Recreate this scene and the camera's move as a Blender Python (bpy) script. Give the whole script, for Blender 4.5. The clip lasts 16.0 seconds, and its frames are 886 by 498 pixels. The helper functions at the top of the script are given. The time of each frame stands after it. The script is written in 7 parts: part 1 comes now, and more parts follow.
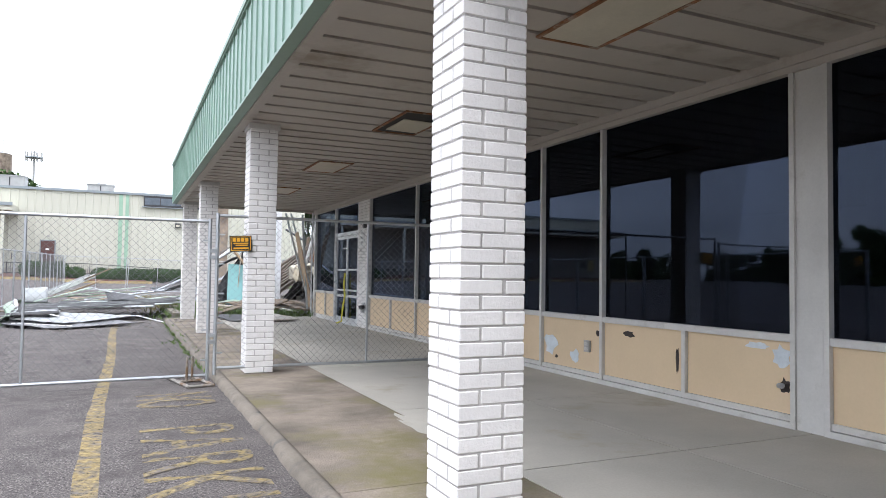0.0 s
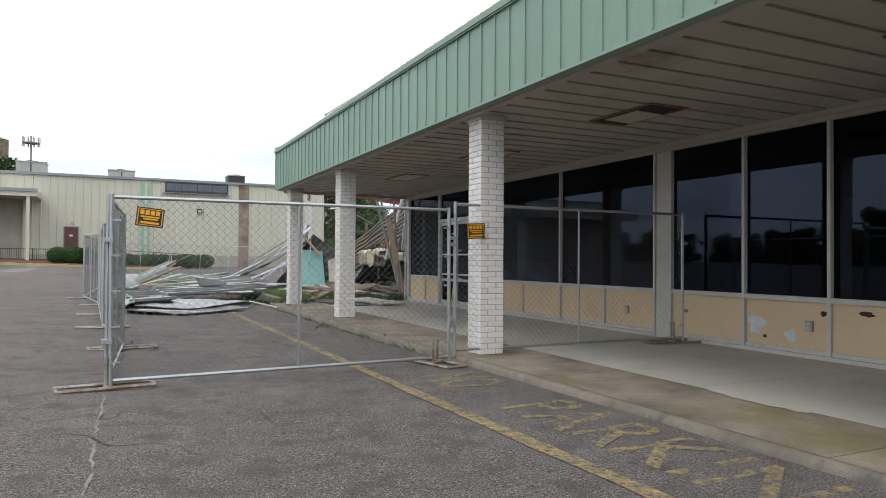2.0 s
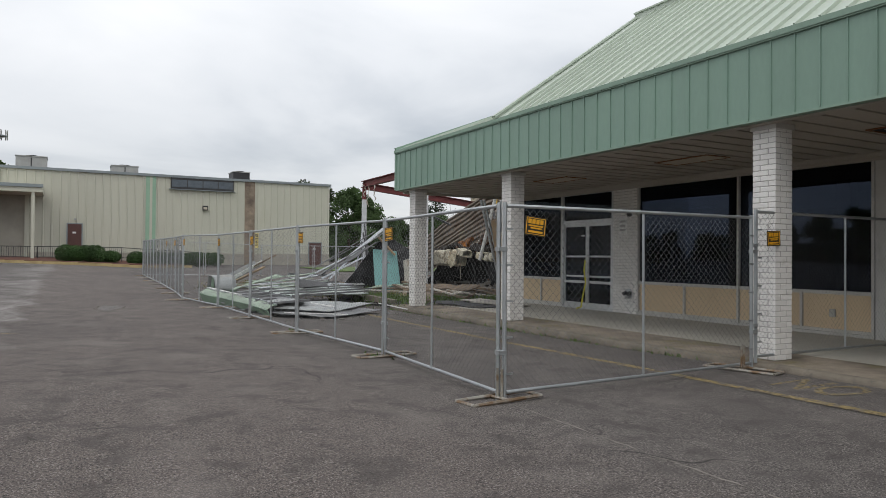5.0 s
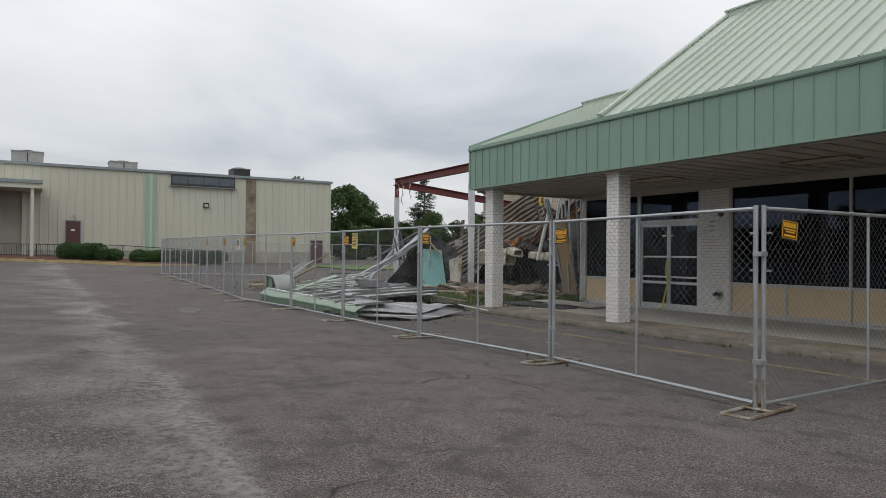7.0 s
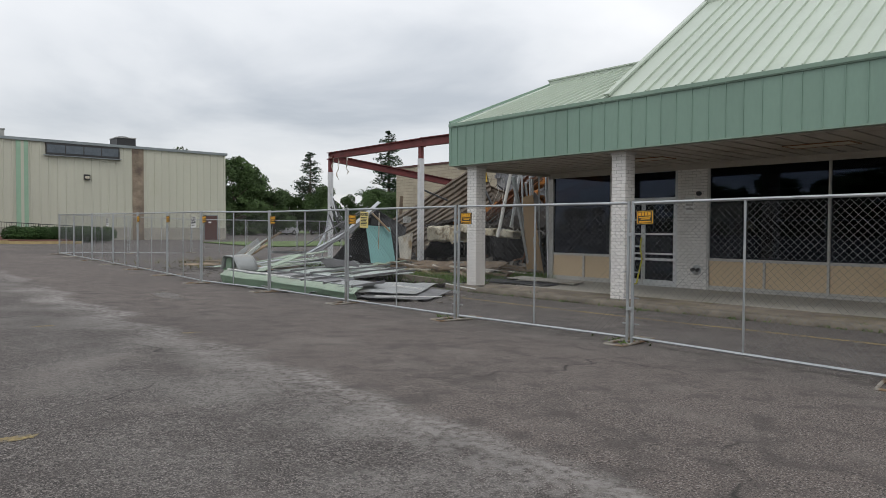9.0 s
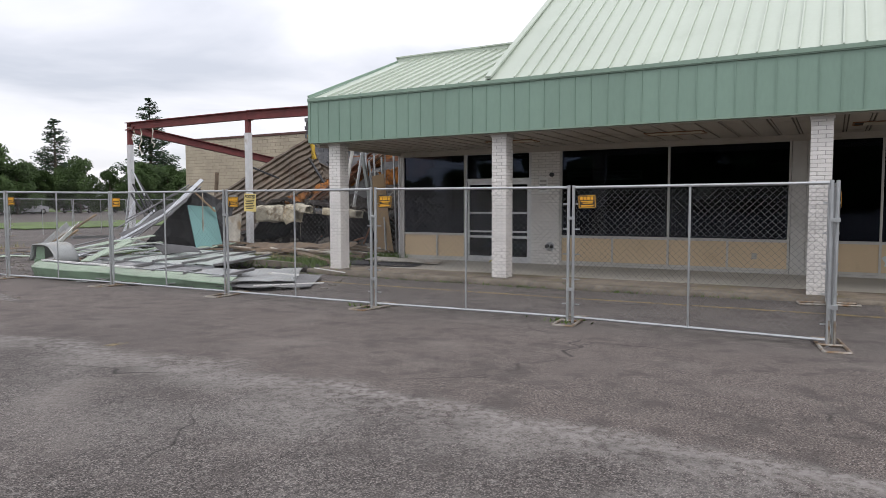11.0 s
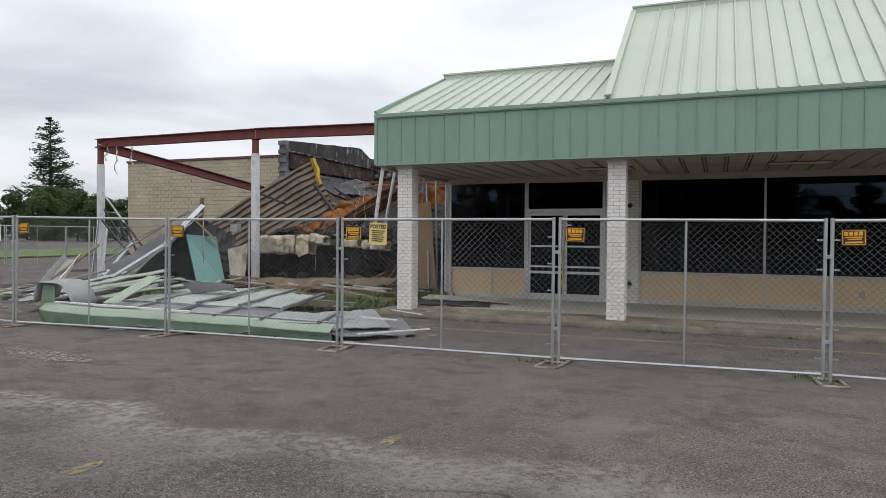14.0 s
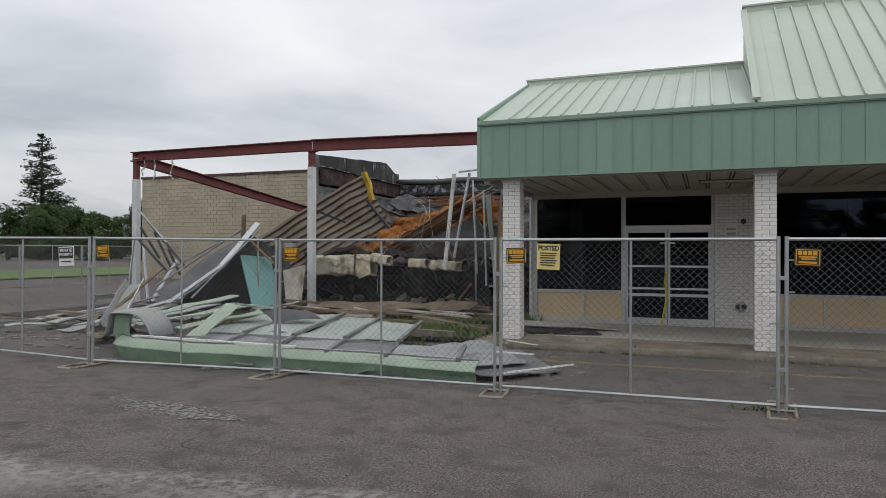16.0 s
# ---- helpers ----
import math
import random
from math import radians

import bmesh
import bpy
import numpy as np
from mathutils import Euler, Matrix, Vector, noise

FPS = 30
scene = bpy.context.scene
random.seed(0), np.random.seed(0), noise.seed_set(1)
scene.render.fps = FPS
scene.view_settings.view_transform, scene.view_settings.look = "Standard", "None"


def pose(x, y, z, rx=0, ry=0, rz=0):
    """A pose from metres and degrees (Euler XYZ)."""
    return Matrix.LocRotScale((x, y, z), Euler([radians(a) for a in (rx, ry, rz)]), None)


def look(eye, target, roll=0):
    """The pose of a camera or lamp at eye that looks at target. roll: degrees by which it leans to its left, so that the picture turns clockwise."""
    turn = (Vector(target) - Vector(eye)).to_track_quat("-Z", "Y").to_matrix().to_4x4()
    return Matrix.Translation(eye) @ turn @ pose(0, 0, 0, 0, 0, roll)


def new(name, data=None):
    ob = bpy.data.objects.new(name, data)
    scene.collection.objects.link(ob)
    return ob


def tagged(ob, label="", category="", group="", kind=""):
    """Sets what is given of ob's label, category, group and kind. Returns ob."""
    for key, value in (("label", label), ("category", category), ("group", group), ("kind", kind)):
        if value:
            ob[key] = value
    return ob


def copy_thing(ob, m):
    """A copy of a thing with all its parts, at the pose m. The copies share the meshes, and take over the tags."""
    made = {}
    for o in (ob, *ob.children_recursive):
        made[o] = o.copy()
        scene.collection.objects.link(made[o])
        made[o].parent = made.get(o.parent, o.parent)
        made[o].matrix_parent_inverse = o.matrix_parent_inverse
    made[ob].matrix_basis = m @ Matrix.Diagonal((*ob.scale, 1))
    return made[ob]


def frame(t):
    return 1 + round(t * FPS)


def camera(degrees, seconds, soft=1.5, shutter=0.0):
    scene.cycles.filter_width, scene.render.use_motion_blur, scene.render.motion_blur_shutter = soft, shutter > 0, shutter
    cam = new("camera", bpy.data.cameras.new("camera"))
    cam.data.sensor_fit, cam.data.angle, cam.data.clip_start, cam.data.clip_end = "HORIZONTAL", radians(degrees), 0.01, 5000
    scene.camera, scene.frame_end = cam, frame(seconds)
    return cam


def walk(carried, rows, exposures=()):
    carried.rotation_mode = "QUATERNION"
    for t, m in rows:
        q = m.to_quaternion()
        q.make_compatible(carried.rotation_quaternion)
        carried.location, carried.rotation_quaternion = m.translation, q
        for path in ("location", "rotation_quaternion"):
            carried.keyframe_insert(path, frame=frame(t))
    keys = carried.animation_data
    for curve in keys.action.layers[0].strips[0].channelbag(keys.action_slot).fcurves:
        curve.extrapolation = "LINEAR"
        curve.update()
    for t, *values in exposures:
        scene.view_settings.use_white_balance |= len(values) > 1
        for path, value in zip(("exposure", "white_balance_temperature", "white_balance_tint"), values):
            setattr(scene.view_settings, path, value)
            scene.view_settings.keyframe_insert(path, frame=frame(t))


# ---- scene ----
cam = camera(65.8, 16.0, soft=0.8)
PATH = [
    (0, (0.006, -0.134, 1.312), (0.847, 1.679, 1.392), 0.8),
    (0.5, (-0.679, 0.103, 1.27), (0.158, 1.918, 1.345), 1.1),
    (1, (-1.355, 0.303, 1.27), (-0.52, 2.119, 1.325), 0.7),
    (1.5, (-1.997, 0.505, 1.318), (-1.143, 2.313, 1.356), 0.3),
    (2, (-2.739, 0.769, 1.306), (-1.871, 2.571, 1.338), 0.4),
    (2.5, (-3.405, 0.988, 1.373), (-2.538, 2.79, 1.402), 0.2),
    (3, (-4.093, 1.246, 1.423), (-3.211, 3.041, 1.441), -0.2),
    (5.5, (-6.824, 3.023, 1.397), (-5.854, 4.771, 1.42), 0.5),
    (6, (-7.303, 3.38, 1.459), (-6.326, 5.125, 1.475), 0.3),
    (6.5, (-7.854, 3.793, 1.463), (-6.858, 5.528, 1.476), 0.4),
    (7, (-8.374, 4.208, 1.448), (-7.354, 5.928, 1.464), 0.5),
    (7.5, (-8.958, 4.606, 1.497), (-7.899, 6.303, 1.494), 0.3),
    (8, (-9.451, 5.048, 1.507), (-8.36, 6.724, 1.485), 0.3),
    (8.5, (-9.876, 5.537, 1.508), (-8.7, 7.154, 1.465), 0.3),
    (9, (-10.329, 6.023, 1.526), (-9.014, 7.53, 1.469), 0.3),
    (9.5, (-10.7, 6.521, 1.527), (-9.192, 7.834, 1.465), 0.4),
    (12, (-11.683, 9.467, 1.722), (-9.904, 10.37, 1.592), -0.1),
    (12.5, (-11.636, 10.297, 1.682), (-9.824, 11.139, 1.585), 0.2),
    (13, (-11.614, 10.957, 1.68), (-9.781, 11.753, 1.607), 0.4),
    (13.5, (-11.551, 11.628, 1.684), (-9.702, 12.387, 1.625), 0.4),
    (14, (-11.454, 12.317, 1.686), (-9.598, 13.062, 1.646), 0.4),
    (14.5, (-11.315, 12.978, 1.744), (-9.455, 13.712, 1.714), 0.2),
    (15, (-11.174, 13.62, 1.756), (-9.31, 14.345, 1.748), 0.2),
    (15.5, (-11.011, 14.289, 1.747), (-9.142, 14.999, 1.741), 0.2),
    (16, (-10.918, 14.985, 1.76), (-9.049, 15.696, 1.767), 0.1),
]
EXPOSURES = [
    (0, 1.72, 6050, 14), (0.5, 1.47, 6100, 13), (1, 1.2, 6200, 12), (2, 0.82, 6400, 10), (3, 0.55, 6500, 10), (5.5, 0.22, 6500, 10), (7, 0.12, 6500, 10), (8, 0.12, 6500, 10),
    (8.5, 0.14, 6500, 10), (9, 0.25, 6500, 10), (9.5, 0.38, 6500, 12), (12, 0.65, 6500, 15), (12.5, 0.66, 6500, 15), (13.5, 0.52, 6500, 13), (14.5, 0.34, 6500, 11), (16, 0.12, 6500, 10)]
walk(cam, [(t, look(eye, target, roll)) for t, eye, target, roll in PATH], EXPOSURES)

# ---- world, sun ----
SUN_EL, SUN_AZ = radians(52), radians(200)
world = bpy.data.worlds.new("overcast_sky")
scene.world = world
world.use_nodes = True
wn, wl = world.node_tree.nodes, world.node_tree.links
wn.clear()
w_out, w_bg = wn.new("ShaderNodeOutputWorld"), wn.new("ShaderNodeBackground")
sky = wn.new("ShaderNodeTexSky")
sky.sky_type, sky.sun_disc = "NISHITA", False
sky.sun_elevation, sky.sun_rotation = SUN_EL, SUN_AZ
w_tc, w_sep = wn.new("ShaderNodeTexCoord"), wn.new("ShaderNodeSeparateXYZ")
wl.new(w_tc.outputs["Generated"], w_sep.inputs[0])


def wmath(op, a, b):
    n = wn.new("ShaderNodeMath")
    n.operation = op
    for i, v in enumerate((a, b)):
        if isinstance(v, (int, float)):
            n.inputs[i].default_value = v
        else:
            wl.new(v, n.inputs[i])
    return n.outputs[0]


# clouds on a flat layer overhead
w_h = wmath("ADD", wmath("MAXIMUM", w_sep.outputs[2], 0.0), 0.12)
w_comb = wn.new("ShaderNodeCombineXYZ")
wl.new(wmath("DIVIDE", w_sep.outputs[0], w_h), w_comb.inputs[0])
wl.new(wmath("DIVIDE", w_sep.outputs[1], w_h), w_comb.inputs[1])
w_noise = wn.new("ShaderNodeTexNoise")
w_noise.inputs["Scale"].default_value, w_noise.inputs["Detail"].default_value = 0.55, 7.0
w_noise.inputs["Roughness"].default_value, w_noise.inputs["Distortion"].default_value = 0.5, 0.4
wl.new(w_comb.outputs[0], w_noise.inputs["Vector"])
w_ramp = wn.new("ShaderNodeValToRGB")
w_ramp.color_ramp.elements[0].position, w_ramp.color_ramp.elements[0].color = 0.33, (0.51, 0.545, 0.59, 1)
w_ramp.color_ramp.elements[1].position, w_ramp.color_ramp.elements[1].color = 0.66, (0.92, 0.925, 0.935, 1)
w_mid = w_ramp.color_ramp.elements.new(0.48)
w_mid.color = (0.75, 0.77, 0.795, 1)
wl.new(w_noise.outputs["Fac"], w_ramp.inputs[0])
# brighter high up, as under a thin overcast
w_lift = wn.new("ShaderNodeMapRange")
w_lift.inputs["From Min"].default_value, w_lift.inputs["From Max"].default_value = 0.0, 0.5
w_lift.inputs["To Min"].default_value, w_lift.inputs["To Max"].default_value = 0.72, 1.22
wl.new(w_sep.outputs[2], w_lift.inputs["Value"])
w_scale = wn.new("ShaderNodeVectorMath")
w_scale.operation = "SCALE"
wl.new(w_ramp.outputs[0], w_scale.inputs[0])
wl.new(w_lift.outputs[0], w_scale.inputs["Scale"])
w_skys = wn.new("ShaderNodeVectorMath")
w_skys.operation = "SCALE"
w_skys.inputs["Scale"].default_value = 0.1
wl.new(sky.outputs[0], w_skys.inputs[0])
w_mix = wn.new("ShaderNodeMix")
w_mix.data_type = "RGBA"
w_mix.inputs["Factor"].default_value = 0.9
wl.new(w_skys.outputs[0], w_mix.inputs["A"])
wl.new(w_scale.outputs[0], w_mix.inputs["B"])
wl.new(w_mix.outputs["Result"], w_bg.inputs["Color"])
w_bg.inputs["Strength"].default_value = 1.0
wl.new(w_bg.outputs[0], w_out.inputs[0])

sun = new("sun", bpy.data.lights.new("sun", "SUN"))
sun.data.energy, sun.data.angle, sun.data.color = 0.6, radians(25), (1.0, 0.97, 0.93)
sun.matrix_world = look((-30 * math.cos(SUN_EL), -20, 40), (0, 0, 0))

# ---- helpers of this place ----


def mesh_of(bm, material, smooth=False):
    me = bpy.data.meshes.new("mesh")
    bm.normal_update()
    bm.to_mesh(me)
    bm.free()
    me.materials.append(material)
    if smooth:
        for p in me.polygons:
            p.use_smooth = True
    return me


def part(name, bm, material, parent, label="", smooth=False):
    """Links a bmesh (or a mesh), in world coordinates, as one mesh object under a thing or part."""
    me = mesh_of(bm, material, smooth) if isinstance(bm, bmesh.types.BMesh) else bm
    ob = new(name, me)
    if parent is not None:
        ob.parent = parent
        up, top = Matrix.Identity(4), parent
        chain = []
        while top is not None:
            chain.append(top)
            top = top.parent
        for o in reversed(chain):
            up = up @ o.matrix_parent_inverse @ o.matrix_basis
        ob.matrix_parent_inverse = up.inverted()
    return tagged(ob, label=label)


def thing(name, at, label, category, group="", kind=""):
    ob = new(name)
    ob.empty_display_size = 0.2
    ob.location = at
    return tagged(ob, label, category, group, kind)


def solo(name, bm, material, label, category, group="", kind="", smooth=False):
    return tagged(part(name, bm, material, None, "", smooth), label, category, group, kind)


def box(bm, x0, x1, y0, y1, z0, z1):
    v = [bm.verts.new((x, y, z)) for x in (x0, x1) for y in (y0, y1) for z in (z0, z1)]
    for f in ((0, 1, 3, 2), (4, 6, 7, 5), (0, 4, 5, 1), (2, 3, 7, 6), (0, 2, 6, 4), (1, 5, 7, 3)):
        bm.faces.new([v[i] for i in f])
    return bm


def boxm(*a):
    return box(bmesh.new(), *a)


def bar(bm, p, q, w, h, up=(0, 0, 1)):
    """A rectangular bar from p to q, w wide and h high."""
    p, q, up = Vector(p), Vector(q), Vector(up)
    d = (q - p).normalized()
    if abs(d.dot(up)) > 0.98:
        up = Vector((0, 1, 0))
    s = d.cross(up).normalized()
    u = s.cross(d)
    ends = [[bm.verts.new(e + s * (w / 2 * a) + u * (h / 2 * b)) for a, b in ((-1, -1), (1, -1), (1, 1), (-1, 1))] for e in (p, q)]
    a, b = ends
    bm.faces.new(a[::-1])
    bm.faces.new(b)
    for i in range(4):
        bm.faces.new((a[i], a[(i + 1) % 4], b[(i + 1) % 4], b[i]))
    return bm


def barm(*a, **k):
    return bar(bmesh.new(), *a, **k)


def tube(bm, pts, r, n=6, close=True):
    """A round tube through points; r is one radius or one for each point."""
    pts = [Vector(p) for p in pts]
    rings = []
    for i, p in enumerate(pts):
        d = (pts[min(i + 1, len(pts) - 1)] - pts[max(i - 1, 0)]).normalized()
        s = d.cross(Vector((0, 0, 1)) if abs(d.z) < 0.95 else Vector((0, 1, 0))).normalized()
        u = s.cross(d)
        rr = r[i] if isinstance(r, (list, tuple)) else r
        rings.append([bm.verts.new(p + s * (rr * math.cos(2 * math.pi * k / n)) + u * (rr * math.sin(2 * math.pi * k / n))) for k in range(n)])
    for a, b in zip(rings, rings[1:]):
        for k in range(n):
            bm.faces.new((a[k], a[(k + 1) % n], b[(k + 1) % n], b[k]))
    if close:
        bm.faces.new(rings[0][::-1])
        bm.faces.new(rings[-1])
    return bm


def tubem(*a, **k):
    return tube(bmesh.new(), *a, **k)


def surf(bm, f, nu, nv, th=0.012):
    """A sheet of thickness th over the patch f(s, t), s and t from 0 to 1."""
    grid = [[Vector(f(i / nu, j / nv)) for j in range(nv + 1)] for i in range(nu + 1)]
    top, low = [], []
    for i in range(nu + 1):
        ra, rb = [], []
        for j in range(nv + 1):
            du = grid[min(i + 1, nu)][j] - grid[max(i - 1, 0)][j]
            dv = grid[i][min(j + 1, nv)] - grid[i][max(j - 1, 0)]
            n = du.cross(dv)
            n = n.normalized() if n.length > 1e-9 else Vector((0, 0, 1))
            ra.append(bm.verts.new(grid[i][j] + n * th / 2))
            rb.append(bm.verts.new(grid[i][j] - n * th / 2))
        top.append(ra)
        low.append(rb)
    for i in range(nu):
        for j in range(nv):
            bm.faces.new((top[i][j], top[i + 1][j], top[i + 1][j + 1], top[i][j + 1]))
            bm.faces.new((low[i][j], low[i][j + 1], low[i + 1][j + 1], low[i + 1][j]))
    for i in range(nu):
        bm.faces.new((top[i][0], low[i][0], low[i + 1][0], top[i + 1][0]))
        bm.faces.new((top[i][nv], top[i + 1][nv], low[i + 1][nv], low[i][nv]))
    for j in range(nv):
        bm.faces.new((top[0][j], top[0][j + 1], low[0][j + 1], low[0][j]))
        bm.faces.new((top[nu][j], low[nu][j], low[nu][j + 1], top[nu][j + 1]))
    return bm


def patch(a, b, c, d, wave=0.0, waves=0, rough=0.0, seed=0.0):
    """A patch over four corners a b c d (a to b is s, a to d is t), with ribs across t and crumpling."""
    a, b, c, d = (Vector(p) for p in (a, b, c, d))
    nrm = (b - a).cross(d - a).normalized()

    def f(s, t):
        p = a.lerp(b, s).lerp(d.lerp(c, s), t)
        h = 0.0
        if waves:
            k = (t * waves) % 1.0
            h += wave * (1 if 0.15 < k < 0.55 else 0)
        if rough:
            h += rough * noise.noise(p * 1.3 + Vector((seed, seed * 2, 0))) + 0.4 * rough * noise.noise(p * 4 + Vector((seed, 0, 9)))
        return p + nrm * h

    return f


def clamp(v, a, b):
    return max(a, min(b, v))


def ground_z(x, y):
    """The lot rises gently away from the shops."""
    west = clamp(-x - 2, 0, 14)
    return 0.03 + 0.07 * clamp((x + 0.9) / 1.2, 0, 1) * clamp((12 - y) / 6, 0, 1) + 0.035 * west + 0.003 * clamp(y - 8, -16, 20) * clamp(west / 4, 0, 1) + 0.011 * clamp(y - 22, 0, 60)


def wobble(p, amount, scale):
    return amount * noise.noise(Vector(p) * scale)


# ---- materials ----


def mat(name, c, rough=0.7, metal=0.0, var=0.2, big=0.7, fine=40.0, bump=0.15, stain=None, stain_at=0.6, stain_scale=1.5, per_piece=0.0, stretch=(1, 1, 1), dist=0.01, spec=0.5, stain_soft=0.08):
    """A surface with broad blotches, fine grain, optional stains of another colour, and variation from piece to piece."""
    m = bpy.data.materials.new(name)
    m.use_nodes = True
    nt = m.node_tree
    b = nt.nodes["Principled BSDF"]
    geo = nt.nodes.new("ShaderNodeNewGeometry")
    mp = nt.nodes.new("ShaderNodeMapping")
    mp.inputs["Scale"].default_value = stretch
    nt.links.new(geo.outputs["Position"], mp.inputs["Vector"])

    def tex(scale, detail=4.0, rgh=0.6):
        n = nt.nodes.new("ShaderNodeTexNoise")
        n.inputs["Scale"].default_value, n.inputs["Detail"].default_value, n.inputs["Roughness"].default_value = scale, detail, rgh
        nt.links.new(mp.outputs[0], n.inputs["Vector"])
        return n.outputs["Fac"]

    def blend(fac, a, bb, mode="MIX"):
        n = nt.nodes.new("ShaderNodeMix")
        n.data_type, n.blend_type = "RGBA", mode
        for key, v in (("Factor", fac), ("A", a), ("B", bb)):
            if isinstance(v, (int, float)):
                n.inputs[key].default_value = v
            elif isinstance(v, tuple):
                n.inputs[key].default_value = (*v[:3], 1)
            else:
                nt.links.new(v, n.inputs[key])
        return n.outputs["Result"]

    def ramp(v, lo, hi):
        n = nt.nodes.new("ShaderNodeMapRange")
        n.inputs["From Min"].default_value, n.inputs["From Max"].default_value = lo, hi
        nt.links.new(v, n.inputs["Value"])
        return n.outputs[0]

    lo = tuple(v * (1 - var) for v in c)
    hi = tuple(min(1, v * (1 + var)) for v in c)
    col = blend(ramp(tex(big), 0.3, 0.7), lo, hi)
    grain = tex(fine, 3.0)
    col = blend(ramp(grain, 0.3, 0.7), col, blend(1.0, col, tuple(1 - 0.7 * var for _ in range(3)), "MULTIPLY"))
    if per_piece:
        info = nt.nodes.new("ShaderNodeObjectInfo")
        hsv = nt.nodes.new("ShaderNodeHueSaturation")
        n = nt.nodes.new("ShaderNodeMapRange")
        n.inputs["To Min"].default_value, n.inputs["To Max"].default_value = 1 - per_piece, 1 + per_piece
        nt.links.new(info.outputs["Random"], n.inputs["Value"])
        nt.links.new(n.outputs[0], hsv.inputs["Value"])
        nt.links.new(col, hsv.inputs["Color"])
        col = hsv.outputs[0]
    if stain:
        col = blend(ramp(tex(stain_scale, 6.0, 0.65), stain_at - stain_soft, stain_at + stain_soft), col, stain)
    nt.links.new(col, b.inputs["Base Color"])
    b.inputs["Roughness"].default_value, b.inputs["Metallic"].default_value = rough, metal
    b.inputs["Specular IOR Level"].default_value = spec
    if bump:
        bp = nt.nodes.new("ShaderNodeBump")
        bp.inputs["Strength"].default_value, bp.inputs["Distance"].default_value = bump, dist
        nt.links.new(grain, bp.inputs["Height"])
        nt.links.new(bp.outputs[0], b.inputs["Normal"])
    return m


def asphalt_material():
    """Old asphalt: fine pale stone speckle, a worn pale seam along the lot and a coarser older surface beyond it."""
    m = mat("asphalt", (0.138, 0.122, 0.113), 0.92, var=0.25, big=0.35, fine=130.0, bump=0.8, dist=0.012, spec=0.3)
    nt = m.node_tree
    b = nt.nodes["Principled BSDF"]
    col = b.inputs["Base Color"].links[0].from_socket
    geo = nt.nodes.new("ShaderNodeNewGeometry")
    sep = nt.nodes.new("ShaderNodeSeparateXYZ")
    nt.links.new(geo.outputs["Position"], sep.inputs[0])

    def tex(scale, detail=5.0):
        n = nt.nodes.new("ShaderNodeTexNoise")
        n.inputs["Scale"].default_value, n.inputs["Detail"].default_value = scale, detail
        nt.links.new(geo.outputs["Position"], n.inputs["Vector"])
        return n.outputs["Fac"]

    def math_(op, a, bb):
        n = nt.nodes.new("ShaderNodeMath")
        n.operation = op
        for i, v in enumerate((a, bb)):
            if isinstance(v, (int, float)):
                n.inputs[i].default_value = v
            else:
                nt.links.new(v, n.inputs[i])
        return n.outputs[0]

    def rng(v, a, bb, c=0.0, d=1.0):
        n = nt.nodes.new("ShaderNodeMapRange")
        for k, val in zip(("From Min", "From Max", "To Min", "To Max"), (a, bb, c, d)):
            n.inputs[k].default_value = val
        nt.links.new(v, n.inputs["Value"])
        return n.outputs[0]

    def mix(f, a, bb):
        n = nt.nodes.new("ShaderNodeMix")
        n.data_type = "RGBA"
        nt.links.new(f, n.inputs["Factor"])
        for key, v in (("A", a), ("B", bb)):
            if isinstance(v, tuple):
                n.inputs[key].default_value = (*v, 1)
            else:
                nt.links.new(v, n.inputs[key])
        return n.outputs["Result"]

    wavy = math_("ADD", sep.outputs[0], math_("MULTIPLY", math_("SUBTRACT", tex(0.9, 12.0), 0.5), 1.35))
    old = rng(wavy, -7.0, -8.1)
    col = mix(rng(wavy, -2.6, -4.2, 0.0, 0.6), col, (0.154, 0.123, 0.109))
    col = mix(math_("MULTIPLY", old, 0.75), col, (0.062, 0.057, 0.055))
    clump = tex(24.0, 6.0)
    col = mix(math_("MULTIPLY", old, rng(clump, 0.50, 0.38, 0.0, 0.8)), col, (0.026, 0.025, 0.025))
    col = mix(math_("MULTIPLY", old, rng(clump, 0.54, 0.66, 0.0, 0.75)), col, (0.21, 0.20, 0.19))
    speck = tex(85.0, 2.0)
    pits = math_("MULTIPLY", rng(tex(60.0, 4.0), 0.56, 0.36), 1.0)
    col = mix(pits, col, (0.042, 0.037, 0.035))
    col = mix(rng(tex(90.0, 4.0), 0.54, 0.66, 0.0, 1.0), col, (0.30, 0.27, 0.25))
    col = mix(rng(tex(3.5, 9.0), 0.50, 0.66, 0.0, 0.6), col, (0.065, 0.057, 0.053))
    col = mix(rng(tex(1.1, 9.0), 0.55, 0.72, 0.0, 0.40), col, (0.21, 0.185, 0.17))
    col = mix(math_("MULTIPLY", old, rng(speck, 0.53, 0.65, 0.0, 0.45)), col, (0.27, 0.24, 0.22))
    # pale abraded ground west of the seam
    worn = math_("MULTIPLY", math_("MULTIPLY", rng(wavy, -7.1, -7.4), rng(wavy, -9.6, -7.8)), math_("MULTIPLY", rng(tex(0.9, 9.0), 0.44, 0.60), rng(tex(30.0, 6.0), 0.40, 0.58, 0.25, 1.0)))
    col = mix(math_("MULTIPLY", worn, 0.75), col, (0.25, 0.235, 0.22))
